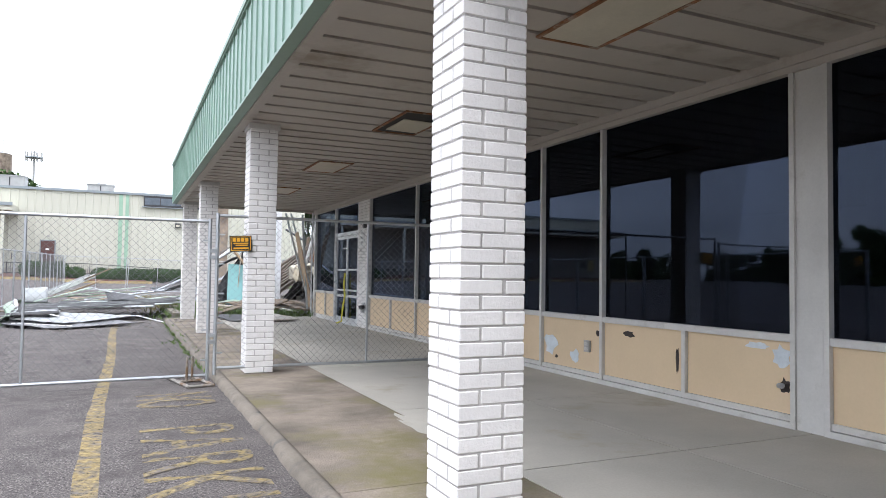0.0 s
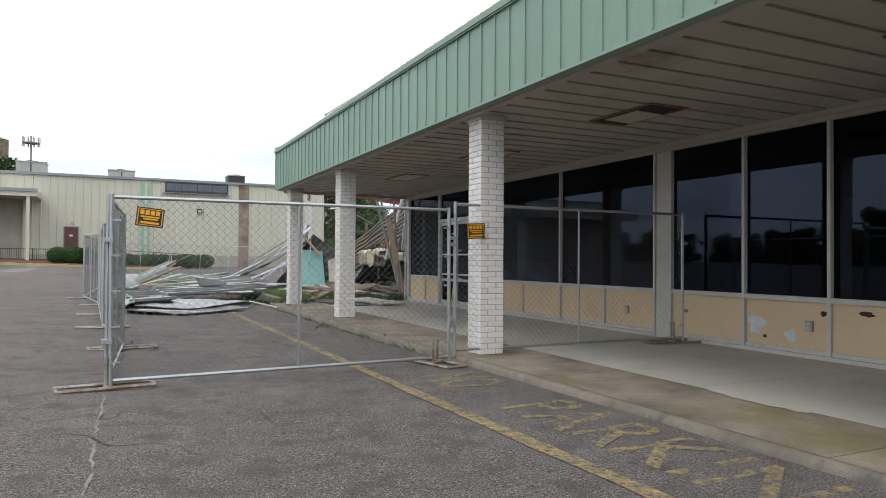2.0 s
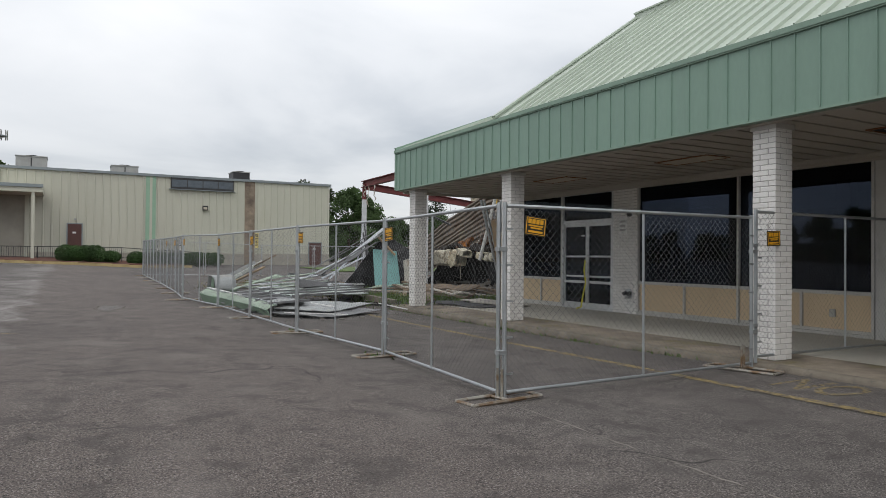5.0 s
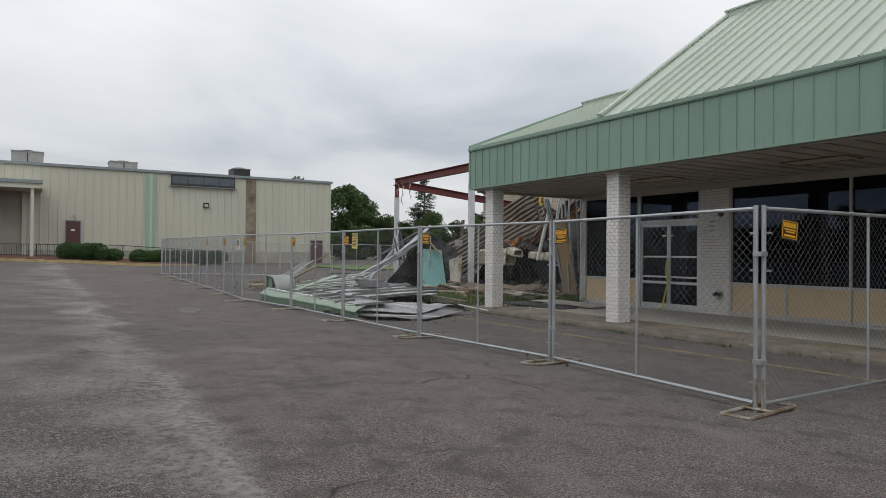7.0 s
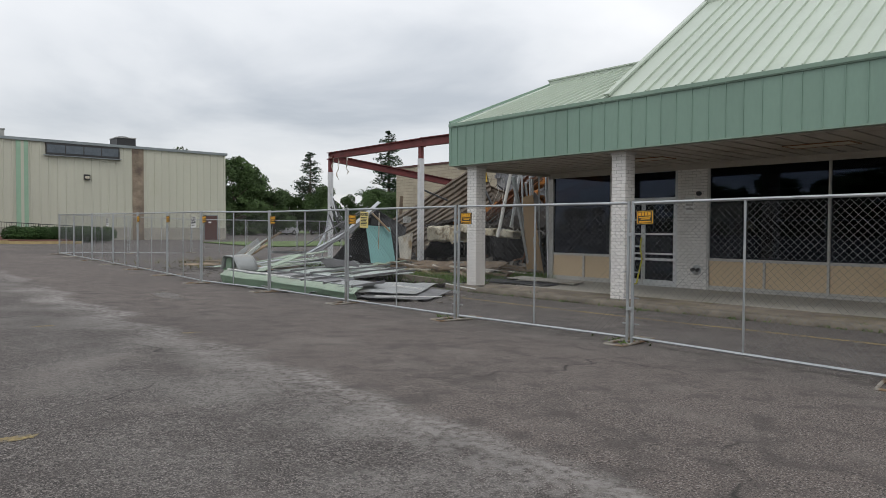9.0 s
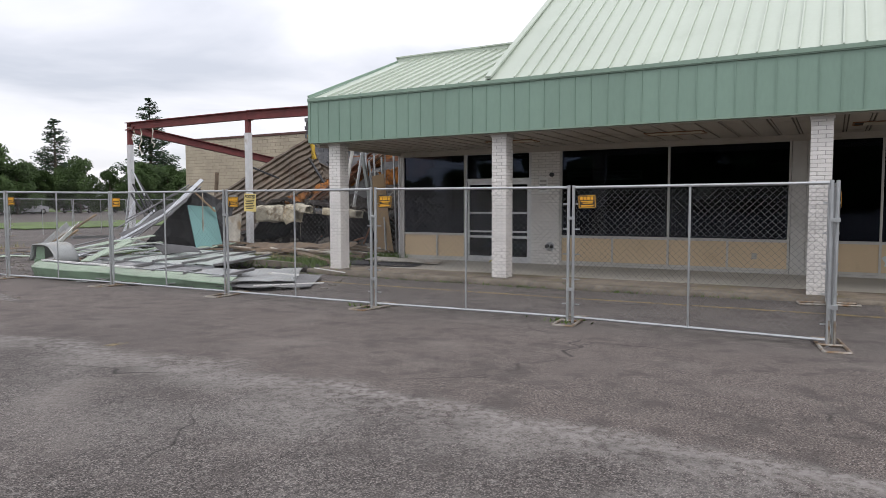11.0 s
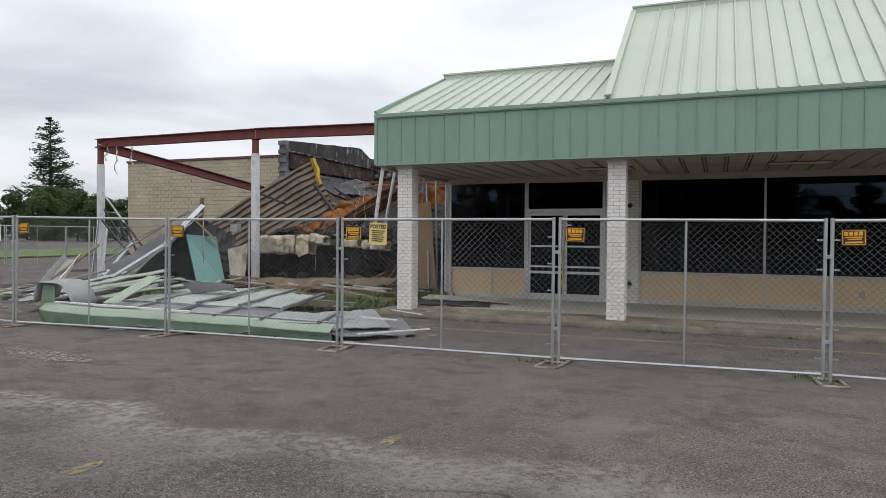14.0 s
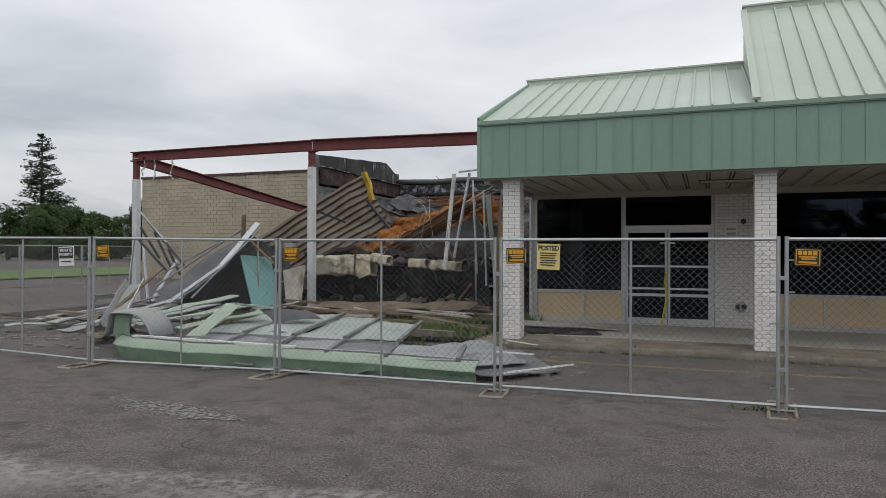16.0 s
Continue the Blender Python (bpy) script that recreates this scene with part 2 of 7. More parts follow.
    seam = math_("MULTIPLY", math_("MULTIPLY", rng(wavy, -7.05, -7.25), rng(wavy, -8.1, -7.3)), math_("MULTIPLY", rng(tex(0.35, 8.0), 0.40, 0.56, 0.12, 1.0), rng(tex(14.0, 10.0), 0.42, 0.60, 0.05, 1.0)))
    col = mix(math_("MULTIPLY", seam, 0.95), col, (0.30, 0.285, 0.27))
    stone = nt.nodes.new("ShaderNodeTexVoronoi")
    stone.inputs["Scale"].default_value = 42.0
    nt.links.new(geo.outputs["Position"], stone.inputs["Vector"])
    col = mix(math_("MULTIPLY", rng(stone.outputs["Distance"], 0.22, 0.10), rng(tex(3.0), 0.40, 0.70, 0.0, 0.8)), col, (0.28, 0.26, 0.24))
    dark = rng(tex(0.16, 6.0), 0.52, 0.68, 0.0, 0.4)
    col = mix(dark, col, (0.065, 0.058, 0.056))
    crack = nt.nodes.new("ShaderNodeTexVoronoi")
    crack.feature = "DISTANCE_TO_EDGE"
    crack.inputs["Scale"].default_value = 0.22
    warp = nt.nodes.new("ShaderNodeVectorMath")
    warp.operation = "ADD"
    wob = nt.nodes.new("ShaderNodeTexNoise")
    wob.inputs["Scale"].default_value = 1.2
    nt.links.new(geo.outputs["Position"], wob.inputs["Vector"])
    nt.links.new(geo.outputs["Position"], warp.inputs[0])
    nt.links.new(wob.outputs["Color"], warp.inputs[1])
    nt.links.new(warp.outputs[0], crack.inputs["Vector"])
    col = mix(math_("MULTIPLY", rng(crack.outputs["Distance"], 0.004, 0.001), rng(tex(0.6), 0.5, 0.6, 0.0, 0.8)), col, (0.025, 0.024, 0.022))
    nt.links.new(col, b.inputs["Base Color"])
    return m


def glass_material(name, tint, gloss_rough=0.015):
    m = bpy.data.materials.new(name)
    m.use_nodes = True
    nt = m.node_tree
    nt.nodes.remove(nt.nodes["Principled BSDF"])
    out = nt.nodes["Material Output"]
    tr, gl, fr, mx = (nt.nodes.new(k) for k in ("ShaderNodeBsdfTransparent", "ShaderNodeBsdfGlossy", "ShaderNodeFresnel", "ShaderNodeMixShader"))
    tr.inputs[0].default_value = (*tint, 1)
    gl.inputs["Roughness"].default_value = gloss_rough
    gl.inputs["Color"].default_value = (0.40, 0.49, 0.68, 1)
    fr.inputs[0].default_value = 1.5
    ns, bp = nt.nodes.new("ShaderNodeTexNoise"), nt.nodes.new("ShaderNodeBump")
    ns.inputs["Scale"].default_value = 0.8
    bp.inputs["Strength"].default_value, bp.inputs["Distance"].default_value = 0.02, 0.04
    g = nt.nodes.new("ShaderNodeNewGeometry")
    nt.links.new(g.outputs["Position"], ns.inputs["Vector"])
    nt.links.new(ns.outputs["Fac"], bp.inputs["Height"])
    nt.links.new(bp.outputs[0], gl.inputs["Normal"])
    nt.links.new(fr.outputs[0], mx.inputs[0])
    nt.links.new(tr.outputs[0], mx.inputs[1])
    nt.links.new(gl.outputs[0], mx.inputs[2])
    nt.links.new(mx.outputs[0], out.inputs[0])
    return m


M_ASPHALT = asphalt_material()
def worn_through(m, scale, lo, hi):
    """Paint that is worn away in patches, down to what lies under it."""
    nt = m.node_tree
    b, out = nt.nodes["Principled BSDF"], nt.nodes["Material Output"]
    geo, ns, mp, tr, mx = (nt.nodes.new(k) for k in ("ShaderNodeNewGeometry", "ShaderNodeTexNoise", "ShaderNodeMapRange", "ShaderNodeBsdfTransparent", "ShaderNodeMixShader"))
    ns.inputs["Scale"].default_value, ns.inputs["Detail"].default_value, ns.inputs["Roughness"].default_value = scale, 9.0, 0.75
    nt.links.new(geo.outputs["Position"], ns.inputs["Vector"])
    mp.inputs["From Min"].default_value, mp.inputs["From Max"].default_value = lo, hi
    nt.links.new(ns.outputs["Fac"], mp.inputs["Value"])
    nt.links.new(mp.outputs[0], mx.inputs[0])
    nt.links.new(b.outputs[0], mx.inputs[1])
    nt.links.new(tr.outputs[0], mx.inputs[2])
    nt.links.new(mx.outputs[0], out.inputs[0])
    return m


M_YELLOW = mat("worn_yellow_paint", (0.36, 0.27, 0.11), 0.85, var=0.3, fine=90, stain=(0.15, 0.13, 0.115), stain_at=0.53, stain_scale=11.0, stain_soft=0.10)
M_YELLOW_FAINT = mat("faded_yellow_paint", (0.33, 0.25, 0.10), 0.88, var=0.35, fine=90, stain=(0.135, 0.118, 0.107), stain_at=0.50, stain_scale=14.0, stain_soft=0.10)
worn_through(M_YELLOW, 28.0, 0.40, 0.85)
worn_through(M_YELLOW_FAINT, 20.0, 0.43, 0.80)
M_AGGREGATE = mat("exposed_aggregate_concrete", (0.255, 0.215, 0.17), 0.9, var=0.42, big=1.6, fine=80, bump=0.5, stain=(0.17, 0.15, 0.07), stain_at=0.58, stain_scale=0.9, spec=0.3)
M_SLAB = mat("walkway_concrete", (0.46, 0.435, 0.375), 0.85, var=0.12, big=0.8, fine=60, bump=0.15, stain=(0.36, 0.32, 0.24), stain_at=0.66, stain_scale=1.1, per_piece=0.04, spec=0.3)
M_KERB = mat("kerb_concrete", (0.20, 0.172, 0.135), 0.9, var=0.3, big=2.0, fine=70, bump=0.5, stain=(0.10, 0.09, 0.08), stain_at=0.62, stain_scale=5.0)
M_BRICK = mat("white_painted_brick", (0.74, 0.72, 0.69), 0.75, var=0.07, big=4.0, fine=70, bump=0.35, per_piece=0.045, stain=(0.55, 0.52, 0.47), stain_at=0.70, stain_scale=4.0)
M_MORTAR = mat("grey_mortar", (0.47, 0.45, 0.425), 0.95, var=0.2, big=3.0, fine=90, bump=0.4)
M_FASCIA = mat("green_metal_cladding", (0.205, 0.315, 0.25), 0.45, var=0.09, big=0.5, fine=20, bump=0.03, per_piece=0.025, stain=(0.19, 0.265, 0.215), stain_at=0.66, stain_scale=0.8, stretch=(1, 1, 0.3))
M_ROOF = mat("pale_green_standing_seam", (0.46, 0.52, 0.44), 0.45, var=0.05, big=0.4, fine=15, bump=0.03, per_piece=0.02, stain=(0.42, 0.48, 0.40), stain_at=0.62, stain_scale=0.7)
M_TRIMG = mat("green_trim", (0.22, 0.32, 0.25), 0.5, var=0.08, big=1, fine=30, bump=0.03)
M_SOFFIT = mat("white_soffit_plank", (0.42, 0.385, 0.335), 0.6, var=0.06, big=0.6, fine=25, bump=0.05, stain=(0.24, 0.20, 0.15), stain_at=0.64, stain_scale=0.8)
M_GROOVE_SHADE = mat("soffit_groove_shade", (0.15, 0.13, 0.11), 0.8, var=0.15, big=1, fine=30, bump=0.1)
M_RUST = mat("rusty_steel", (0.25, 0.11, 0.045), 0.85, var=0.35, big=5, fine=60, bump=0.4, stain=(0.35, 0.30, 0.24), stain_at=0.6, stain_scale=8)
M_TROFFER = mat("yellowed_diffuser", (0.52, 0.48, 0.38), 0.5, var=0.1, big=2, fine=40, bump=0.05)
M_CAVITY_SHADE = mat("cavity_shade", (0.03, 0.027, 0.025), 0.95, var=0.3, fine=30)
M_FRAME = mat("painted_window_frame", (0.52, 0.51, 0.48), 0.55, var=0.1, big=2, fine=50, bump=0.08, stain=(0.36, 0.34, 0.30), stain_at=0.66, stain_scale=3.0)
M_ALU = mat("dull_aluminium", (0.60, 0.61, 0.61), 0.42, 0.6, var=0.1, big=2, fine=60, bump=0.05)
M_BULK = mat("cream_painted_panel", (0.62, 0.48, 0.31), 0.75, var=0.05, big=1.2, fine=45, bump=0.08, stain=(0.50, 0.375, 0.235), stain_at=0.68, stain_scale=1.3)
M_PEEL = mat("pale_blue_undercoat", (0.58, 0.63, 0.66), 0.8, var=0.1, big=6, fine=50, bump=0.2)
M_HOLE = mat("torn_dark_board", (0.05, 0.04, 0.035), 0.95, var=0.3, big=8, fine=60, bump=0.4)
M_GLASS = glass_material("tinted_shop_glass", (0.22, 0.23, 0.25))
M_PANE = glass_material("clear_glass", (0.5, 0.55, 0.55))
M_STAND = mat("weathered_galvanised_steel", (0.34, 0.32, 0.28), 0.6, 0.4, var=0.2, big=4, fine=70, bump=0.15, stain=(0.20, 0.13, 0.075), stain_at=0.52, stain_scale=6.0)
M_GALV = mat("galvanised_steel", (0.46, 0.48, 0.49), 0.45, 0.75, var=0.12, big=4, fine=70, bump=0.08)
M_WIRE = mat("chain_link_wire", (0.165, 0.168, 0.17), 0.55, 0.2, var=0.1, big=2, fine=40, bump=0)
# near-black base colour carries the darkness of the unlit shop
M_INTERIOR = mat("unlit_room_dark", (0.085, 0.078, 0.07), 0.9, var=0.3, big=0.8, fine=20, bump=0.1)
M_RED = mat("red_oxide_steel", (0.16, 0.032, 0.030), 0.6, var=0.25, big=2, fine=40, bump=0.15, stain=(0.36, 0.20, 0.18), stain_at=0.73, stain_scale=3.0)
M_WHITE_STEEL = mat("white_painted_steel", (0.60, 0.61, 0.62), 0.6, var=0.12, big=3, fine=50, bump=0.1, stain=(0.33, 0.28, 0.23), stain_at=0.68, stain_scale=3.0)
M_BLOCK = mat("tan_concrete_block", (0.425, 0.375, 0.285), 0.9, var=0.12, big=0.8, fine=50, bump=0.3, per_piece=0.06)
M_BLOCK_JOINT = mat("block_mortar", (0.25, 0.215, 0.175), 0.95, var=0.15, fine=50)
M_PARAPET = mat("sooty_parapet_render", (0.048, 0.046, 0.045), 0.9, var=0.6, big=1.5, fine=20, bump=0.5, stain=(0.30, 0.29, 0.28), stain_at=0.63, stain_scale=4.0, stain_soft=0.05, stretch=(1, 1, 0.35))
M_PEELED = mat("peeling_black_felt", (0.035, 0.034, 0.036), 0.75, var=0.4, big=2.0, fine=20, bump=0.5, stain=(0.30, 0.31, 0.33), stain_at=0.545, stain_scale=2.6, stain_soft=0.05)
M_BURNT = mat("burnt_rusty_beam", (0.045, 0.026, 0.022), 0.85, var=0.5, big=2.0, fine=20, bump=0.5, stain=(0.16, 0.11, 0.09), stain_at=0.63, stain_scale=4.0)
M_SOOTMORTAR = mat("sooty_mortar", (0.30, 0.30, 0.30), 0.95, var=0.3, fine=40)
M_DUCT = mat("cream_duct_wrap", (0.50, 0.46, 0.36), 0.8, var=0.25, big=3.0, fine=30, bump=0.4, stain=(0.17, 0.135, 0.09), stain_at=0.59, stain_scale=3.4, stain_soft=0.05)
M_DULL = mat("dull_grey_sheet", (0.19, 0.19, 0.195), 0.55, 0.2, var=0.25, big=1.5, fine=30, bump=0.12, stain=(0.32, 0.32, 0.31), stain_at=0.60, stain_scale=2.0)
M_DUSTGREEN = mat("dusty_green_sheet", (0.36, 0.42, 0.375), 0.42, 0.2, var=0.12, big=1.0, fine=25, bump=0.1, stain=(0.43, 0.45, 0.43), stain_at=0.56, stain_scale=1.2, stain_soft=0.12)
M_CHAR = mat("charred_parapet", (0.042, 0.039, 0.037), 0.9, var=0.6, big=2.5, fine=14, bump=0.6, stain=(0.26, 0.24, 0.22), stain_at=0.66, stain_scale=4.0, stretch=(1, 1, 0.7))
M_GREYBLOCK = mat("grey_concrete_block", (0.21, 0.215, 0.225), 0.9, var=0.3, big=1.2, fine=40, bump=0.3, stain=(0.05, 0.047, 0.045), stain_at=0.58, stain_scale=0.7, stain_soft=0.15, per_piece=0.1)
M_DECK = mat("brown_roof_deck", (0.155, 0.125, 0.095), 0.6, 0.2, var=0.25, big=1.0, fine=30, bump=0.15, stain=(0.07, 0.04, 0.025), stain_at=0.60, stain_scale=1.3)
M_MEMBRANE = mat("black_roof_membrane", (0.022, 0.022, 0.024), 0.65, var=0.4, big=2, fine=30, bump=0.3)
M_GREYSHEET = mat("grey_felt_sheet", (0.095, 0.095, 0.098), 0.7, var=0.25, big=1.5, fine=30, bump=0.2)
M_SHEET = mat("dusty_metal_sheet", (0.35, 0.365, 0.36), 0.5, 0.35, var=0.2, big=1.4, fine=35, bump=0.1, stain=(0.30, 0.27, 0.22), stain_at=0.62, stain_scale=2.0)
M_SHEETG = mat("fallen_green_sheet", (0.32, 0.40, 0.305), 0.55, var=0.15, big=1.4, fine=30, bump=0.1, stain=(0.29, 0.29, 0.24), stain_at=0.60, stain_scale=2.0)
M_FALLEN = mat("fallen_fascia_green", (0.22, 0.33, 0.225), 0.5, var=0.12, big=1.4, fine=30, bump=0.08, stain=(0.13, 0.19, 0.13), stain_at=0.58, stain_scale=2.0)
M_SILVER = mat("bright_flashing", (0.50, 0.52, 0.54), 0.32, 0.85, var=0.15, big=3, fine=30, bump=0.1, stain=(0.28, 0.27, 0.25), stain_at=0.64, stain_scale=3.0)
M_TEAL = mat("teal_wall_panel", (0.19, 0.385, 0.375), 0.65, var=0.06, big=1.2, fine=40, bump=0.05)
M_BOARD = mat("torn_wallboard", (0.52, 0.49, 0.43), 0.85, var=0.2, big=2.5, fine=40, bump=0.3, stain=(0.28, 0.21, 0.13), stain_at=0.58, stain_scale=2.2)
M_INSUL = mat("yellowed_duct_wrap", (0.56, 0.50, 0.37), 0.85, var=0.2, big=2.5, fine=30, bump=0.4, stain=(0.20, 0.14, 0.07), stain_at=0.58, stain_scale=2.5)
M_ORANGE = mat("orange_insulation", (0.44, 0.165, 0.028), 0.95, var=0.4, big=3, fine=18, bump=1.0, stain=(0.10, 0.042, 0.018), stain_at=0.52, stain_scale=3.0, dist=0.03)
M_YELLOWFOAM = mat("yellow_foam_edge", (0.48, 0.32, 0.04), 0.95, var=0.3, big=5, fine=30, bump=0.7, dist=0.03)
M_WOOD = mat("weathered_timber", (0.21, 0.155, 0.105), 0.88, var=0.35, big=2.5, fine=30, bump=0.3, per_piece=0.3, stain=(0.10, 0.075, 0.055), stain_at=0.6, stain_scale=3.0)
M_LATH = mat("red_brown_lath", (0.24, 0.115, 0.07), 0.88, var=0.35, big=3, fine=30, bump=0.3, per_piece=0.35)
M_PLY = mat("tan_plywood", (0.34, 0.24, 0.14), 0.8, var=0.15, big=1.2, fine=30, bump=0.1, stretch=(1, 1, 0.2))
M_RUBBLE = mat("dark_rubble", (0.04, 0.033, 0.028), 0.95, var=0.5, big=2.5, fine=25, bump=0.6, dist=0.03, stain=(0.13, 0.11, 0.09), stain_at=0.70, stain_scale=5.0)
M_CHUNK = mat("broken_masonry", (0.17, 0.155, 0.135), 0.95, var=0.3, big=4, fine=40, bump=0.5, per_piece=0.3)
M_CABLE = mat("dangling_cable", (0.10, 0.095, 0.09), 0.6, var=0.2, fine=30)
M_GRASS = mat("grass", (0.115, 0.18, 0.045), 0.9, var=0.4, big=1.5, fine=25, bump=0.5)
M_DRYGRASS = mat("dry_grass", (0.20, 0.185, 0.07), 0.9, var=0.35, big=1.5, fine=25, bump=0.3)
M_LEAF = mat("leaf_green", (0.052, 0.092, 0.026), 0.75, var=0.45, big=0.45, fine=6, bump=0, spec=0.3)
M_LEAF_DARK = mat("conifer_green", (0.028, 0.055, 0.026), 0.8, var=0.4, big=0.6, fine=6, bump=0, spec=0.2)
M_HEDGE = mat("hedge_green", (0.035, 0.075, 0.018), 0.8, var=0.4, big=1.0, fine=12, bump=0, spec=0.3)
M_BARK = mat("bark", (0.10, 0.08, 0.06), 0.95, var=0.3, big=3, fine=20, bump=0.5)
M_WARE = mat("pale_ribbed_cladding", (0.495, 0.49, 0.405), 0.55, var=0.05, big=0.25, fine=8, bump=0.03, stain=(0.44, 0.43, 0.33), stain_at=0.62, stain_scale=0.3, stretch=(1, 1, 0.25))
M_WAREG = mat("green_downpipe_strip", (0.28, 0.43, 0.31), 0.55, var=0.1, big=0.6, fine=10, bump=0.03)
M_WAREBASE = mat("concrete_plinth", (0.36, 0.34, 0.29), 0.9, var=0.15, big=0.6, fine=15, bump=0.2)
M_WARETRIM = mat("grey_gutter", (0.22, 0.25, 0.26), 0.5, var=0.1, big=0.6, fine=10)
M_STAINBLOCK = mat("rust_stained_masonry", (0.27, 0.215, 0.16), 0.9, var=0.3, big=1.2, fine=12, bump=0.3, stain=(0.12, 0.09, 0.07), stain_at=0.58, stain_scale=0.7)
M_DOORB = mat("brown_steel_door", (0.085, 0.035, 0.028), 0.55, var=0.12, big=2, fine=20)
M_HVAC = mat("grey_sheet_unit", (0.36, 0.36, 0.34), 0.55, 0.2, var=0.15, big=1.5, fine=15)
M_BLACK = mat("black_metal", (0.025, 0.025, 0.027), 0.5, var=0.2, fine=20)
M_STRIPGLASS = mat("dark_band_glazing", (0.09, 0.11, 0.13), 0.2, var=0.2, big=1.2, fine=10, bump=0)
M_MULCH = mat("red_mulch", (0.13, 0.055, 0.038), 0.95, var=0.35, big=1.5, fine=15, bump=0.5)
M_YKERB = mat("yellow_kerb", (0.42, 0.33, 0.16), 0.85, var=0.25, big=2, fine=20)
M_SIGNY = mat("sign_yellow", (0.74, 0.60, 0.22), 0.5, var=0.06, big=8, fine=60, bump=0)
M_SIGNO = mat("sign_orange", (0.75, 0.38, 0.02), 0.5, var=0.06, big=8, fine=60, bump=0)
M_SIGNW = mat("sign_white", (0.74, 0.74, 0.72), 0.5, var=0.06, big=8, fine=60, bump=0)
M_SIGNK = mat("sign_black", (0.02, 0.02, 0.02), 0.5, var=0.1, big=8, fine=60, bump=0)
M_TAPE = mat("yellow_tape", (0.62, 0.55, 0.03), 0.5, var=0.1, fine=40)
M_TIRE = mat("tyre_rubber", (0.02, 0.02, 0.02), 0.9, var=0.2, fine=30)
M_CAR = [mat("car_paint_" + k, c, 0.3, 0.2, var=0.05, fine=10, bump=0) for k, c in (("silver", (0.45, 0.46, 0.47)), ("white", (0.7, 0.7, 0.7)), ("dark", (0.05, 0.06, 0.08)))]
M_CRACK = mat("sealed_crack", (0.24, 0.215, 0.19), 0.95, var=0.3, big=6, fine=60, bump=0.3, stain=(0.11, 0.10, 0.09), stain_at=0.55, stain_scale=9)
M_POTHOLE = mat("pothole_asphalt", (0.05, 0.045, 0.042), 0.95, var=0.5, big=8, fine=80, bump=0.6, stain=(0.27, 0.25, 0.235), stain_at=0.52, stain_scale=20)

# ---- ground ----
bm = bmesh.new()
xs = [-1500, -500, -200, -100, -60, -40] + [-30 + i * 1.0 for i in range(29)] + [-1.2 + i * 0.2 for i in range(14)] + [2 + i for i in range(29)] + [40, 60, 100, 200, 500, 1500]
ys = [-1500, -500, -200, -100, -50, -30] + [-20 + i * 1.5 for i in range(80)] + [110, 140, 200, 500, 1500]
gv = [[bm.verts.new((x, y, ground_z(x, y))) for y in ys] for x in xs]
for i in range(len(xs) - 1):
    for j in range(len(ys) - 1):
        bm.faces.new((gv[i][j], gv[i + 1][j], gv[i + 1][j + 1], gv[i][j + 1]))
solo("ground", bm, M_ASPHALT, "worn grey asphalt parking lot with pale cracked seam", "asphalt", kind="structure", smooth=True)

# painted line along the kerb and the stencilled words
bm = bmesh.new()
n = 60
prev = None
for i in range(n + 1):
    y = -6 + i * (24.5 / n)
    x = -0.165 + 0.02 * math.sin(y * 0.7)
    w = 0.068 + wobble((x, y, 0), 0.02, 1.7)
    cur = [bm.verts.new((x + s * w, y, ground_z(x, y) + 0.004)) for s in (-1, 1)]
    if prev:
        bm.faces.new((prev[0], prev[1], cur[1], cur[0]))
    prev = cur
solo("painted_line", bm, M_YELLOW, "worn yellow painted line on the asphalt beside the kerb", "road marking", kind="structure")


def words(name, text, size, m, material, parent=None, label="", category="", kind="", sx=1.0, thin=0.0):
    cu = bpy.data.curves.new("text", "FONT")
    cu.body, cu.size, cu.align_x, cu.offset = text, size, "CENTER", -thin
    ob = bpy.data.objects.new("text", cu)
    scene.collection.objects.link(ob)
    me = bpy.data.meshes.new_from_object(ob.evaluated_get(bpy.context.evaluated_depsgraph_get()))
    bpy.data.objects.remove(ob)
    me.transform(m @ Matrix.Diagonal((sx, 1, 1, 1)))
    if kind == "structure":
        for v in me.vertices:
            v.co.z = ground_z(v.co.x, v.co.y) + 0.004
    me.materials.clear()
    me.materials.append(material)
    return tagged(part(name, me, material, parent, label), "" if parent else label, category, "", kind)


words("painted_word", "NO", 0.98, pose(0.15, 6.98, 0.103, 0, 0, -90), M_YELLOW_FAINT, None, "faded yellow stencilled word NO on asphalt", "road marking", "structure", 0.55, -0.006)
words("painted_word", "PARKING", 0.98, pose(0.15, 4.1, 0.106, 0, 0, -90), M_YELLOW_FAINT, None, "worn yellow stencilled word PARKING on asphalt", "road marking", "structure", 0.79, -0.006)
for (x, y, l) in ((-8.47, 15.81, 0.3), (-7.1, 14.45, 0.3), (-9.6, 10.6, 0.25)):
    bm = bmesh.new()
    vs = [bm.verts.new((x + l * a + wobble((a, b, x), 0.05, 2), y + b, ground_z(x + l * a, y + b) + 0.004)) for a, b in ((-0.5, -0.05), (-0.1, -0.06), (0.3, -0.04), (0.5, 0.03), (0.1, 0.06), (-0.4, 0.04))]
    bm.faces.new(vs)
    solo("paint_remnant", bm, M_YELLOW_FAINT, "short worn remnant of yellow bay paint on asphalt", "road marking", kind="structure")

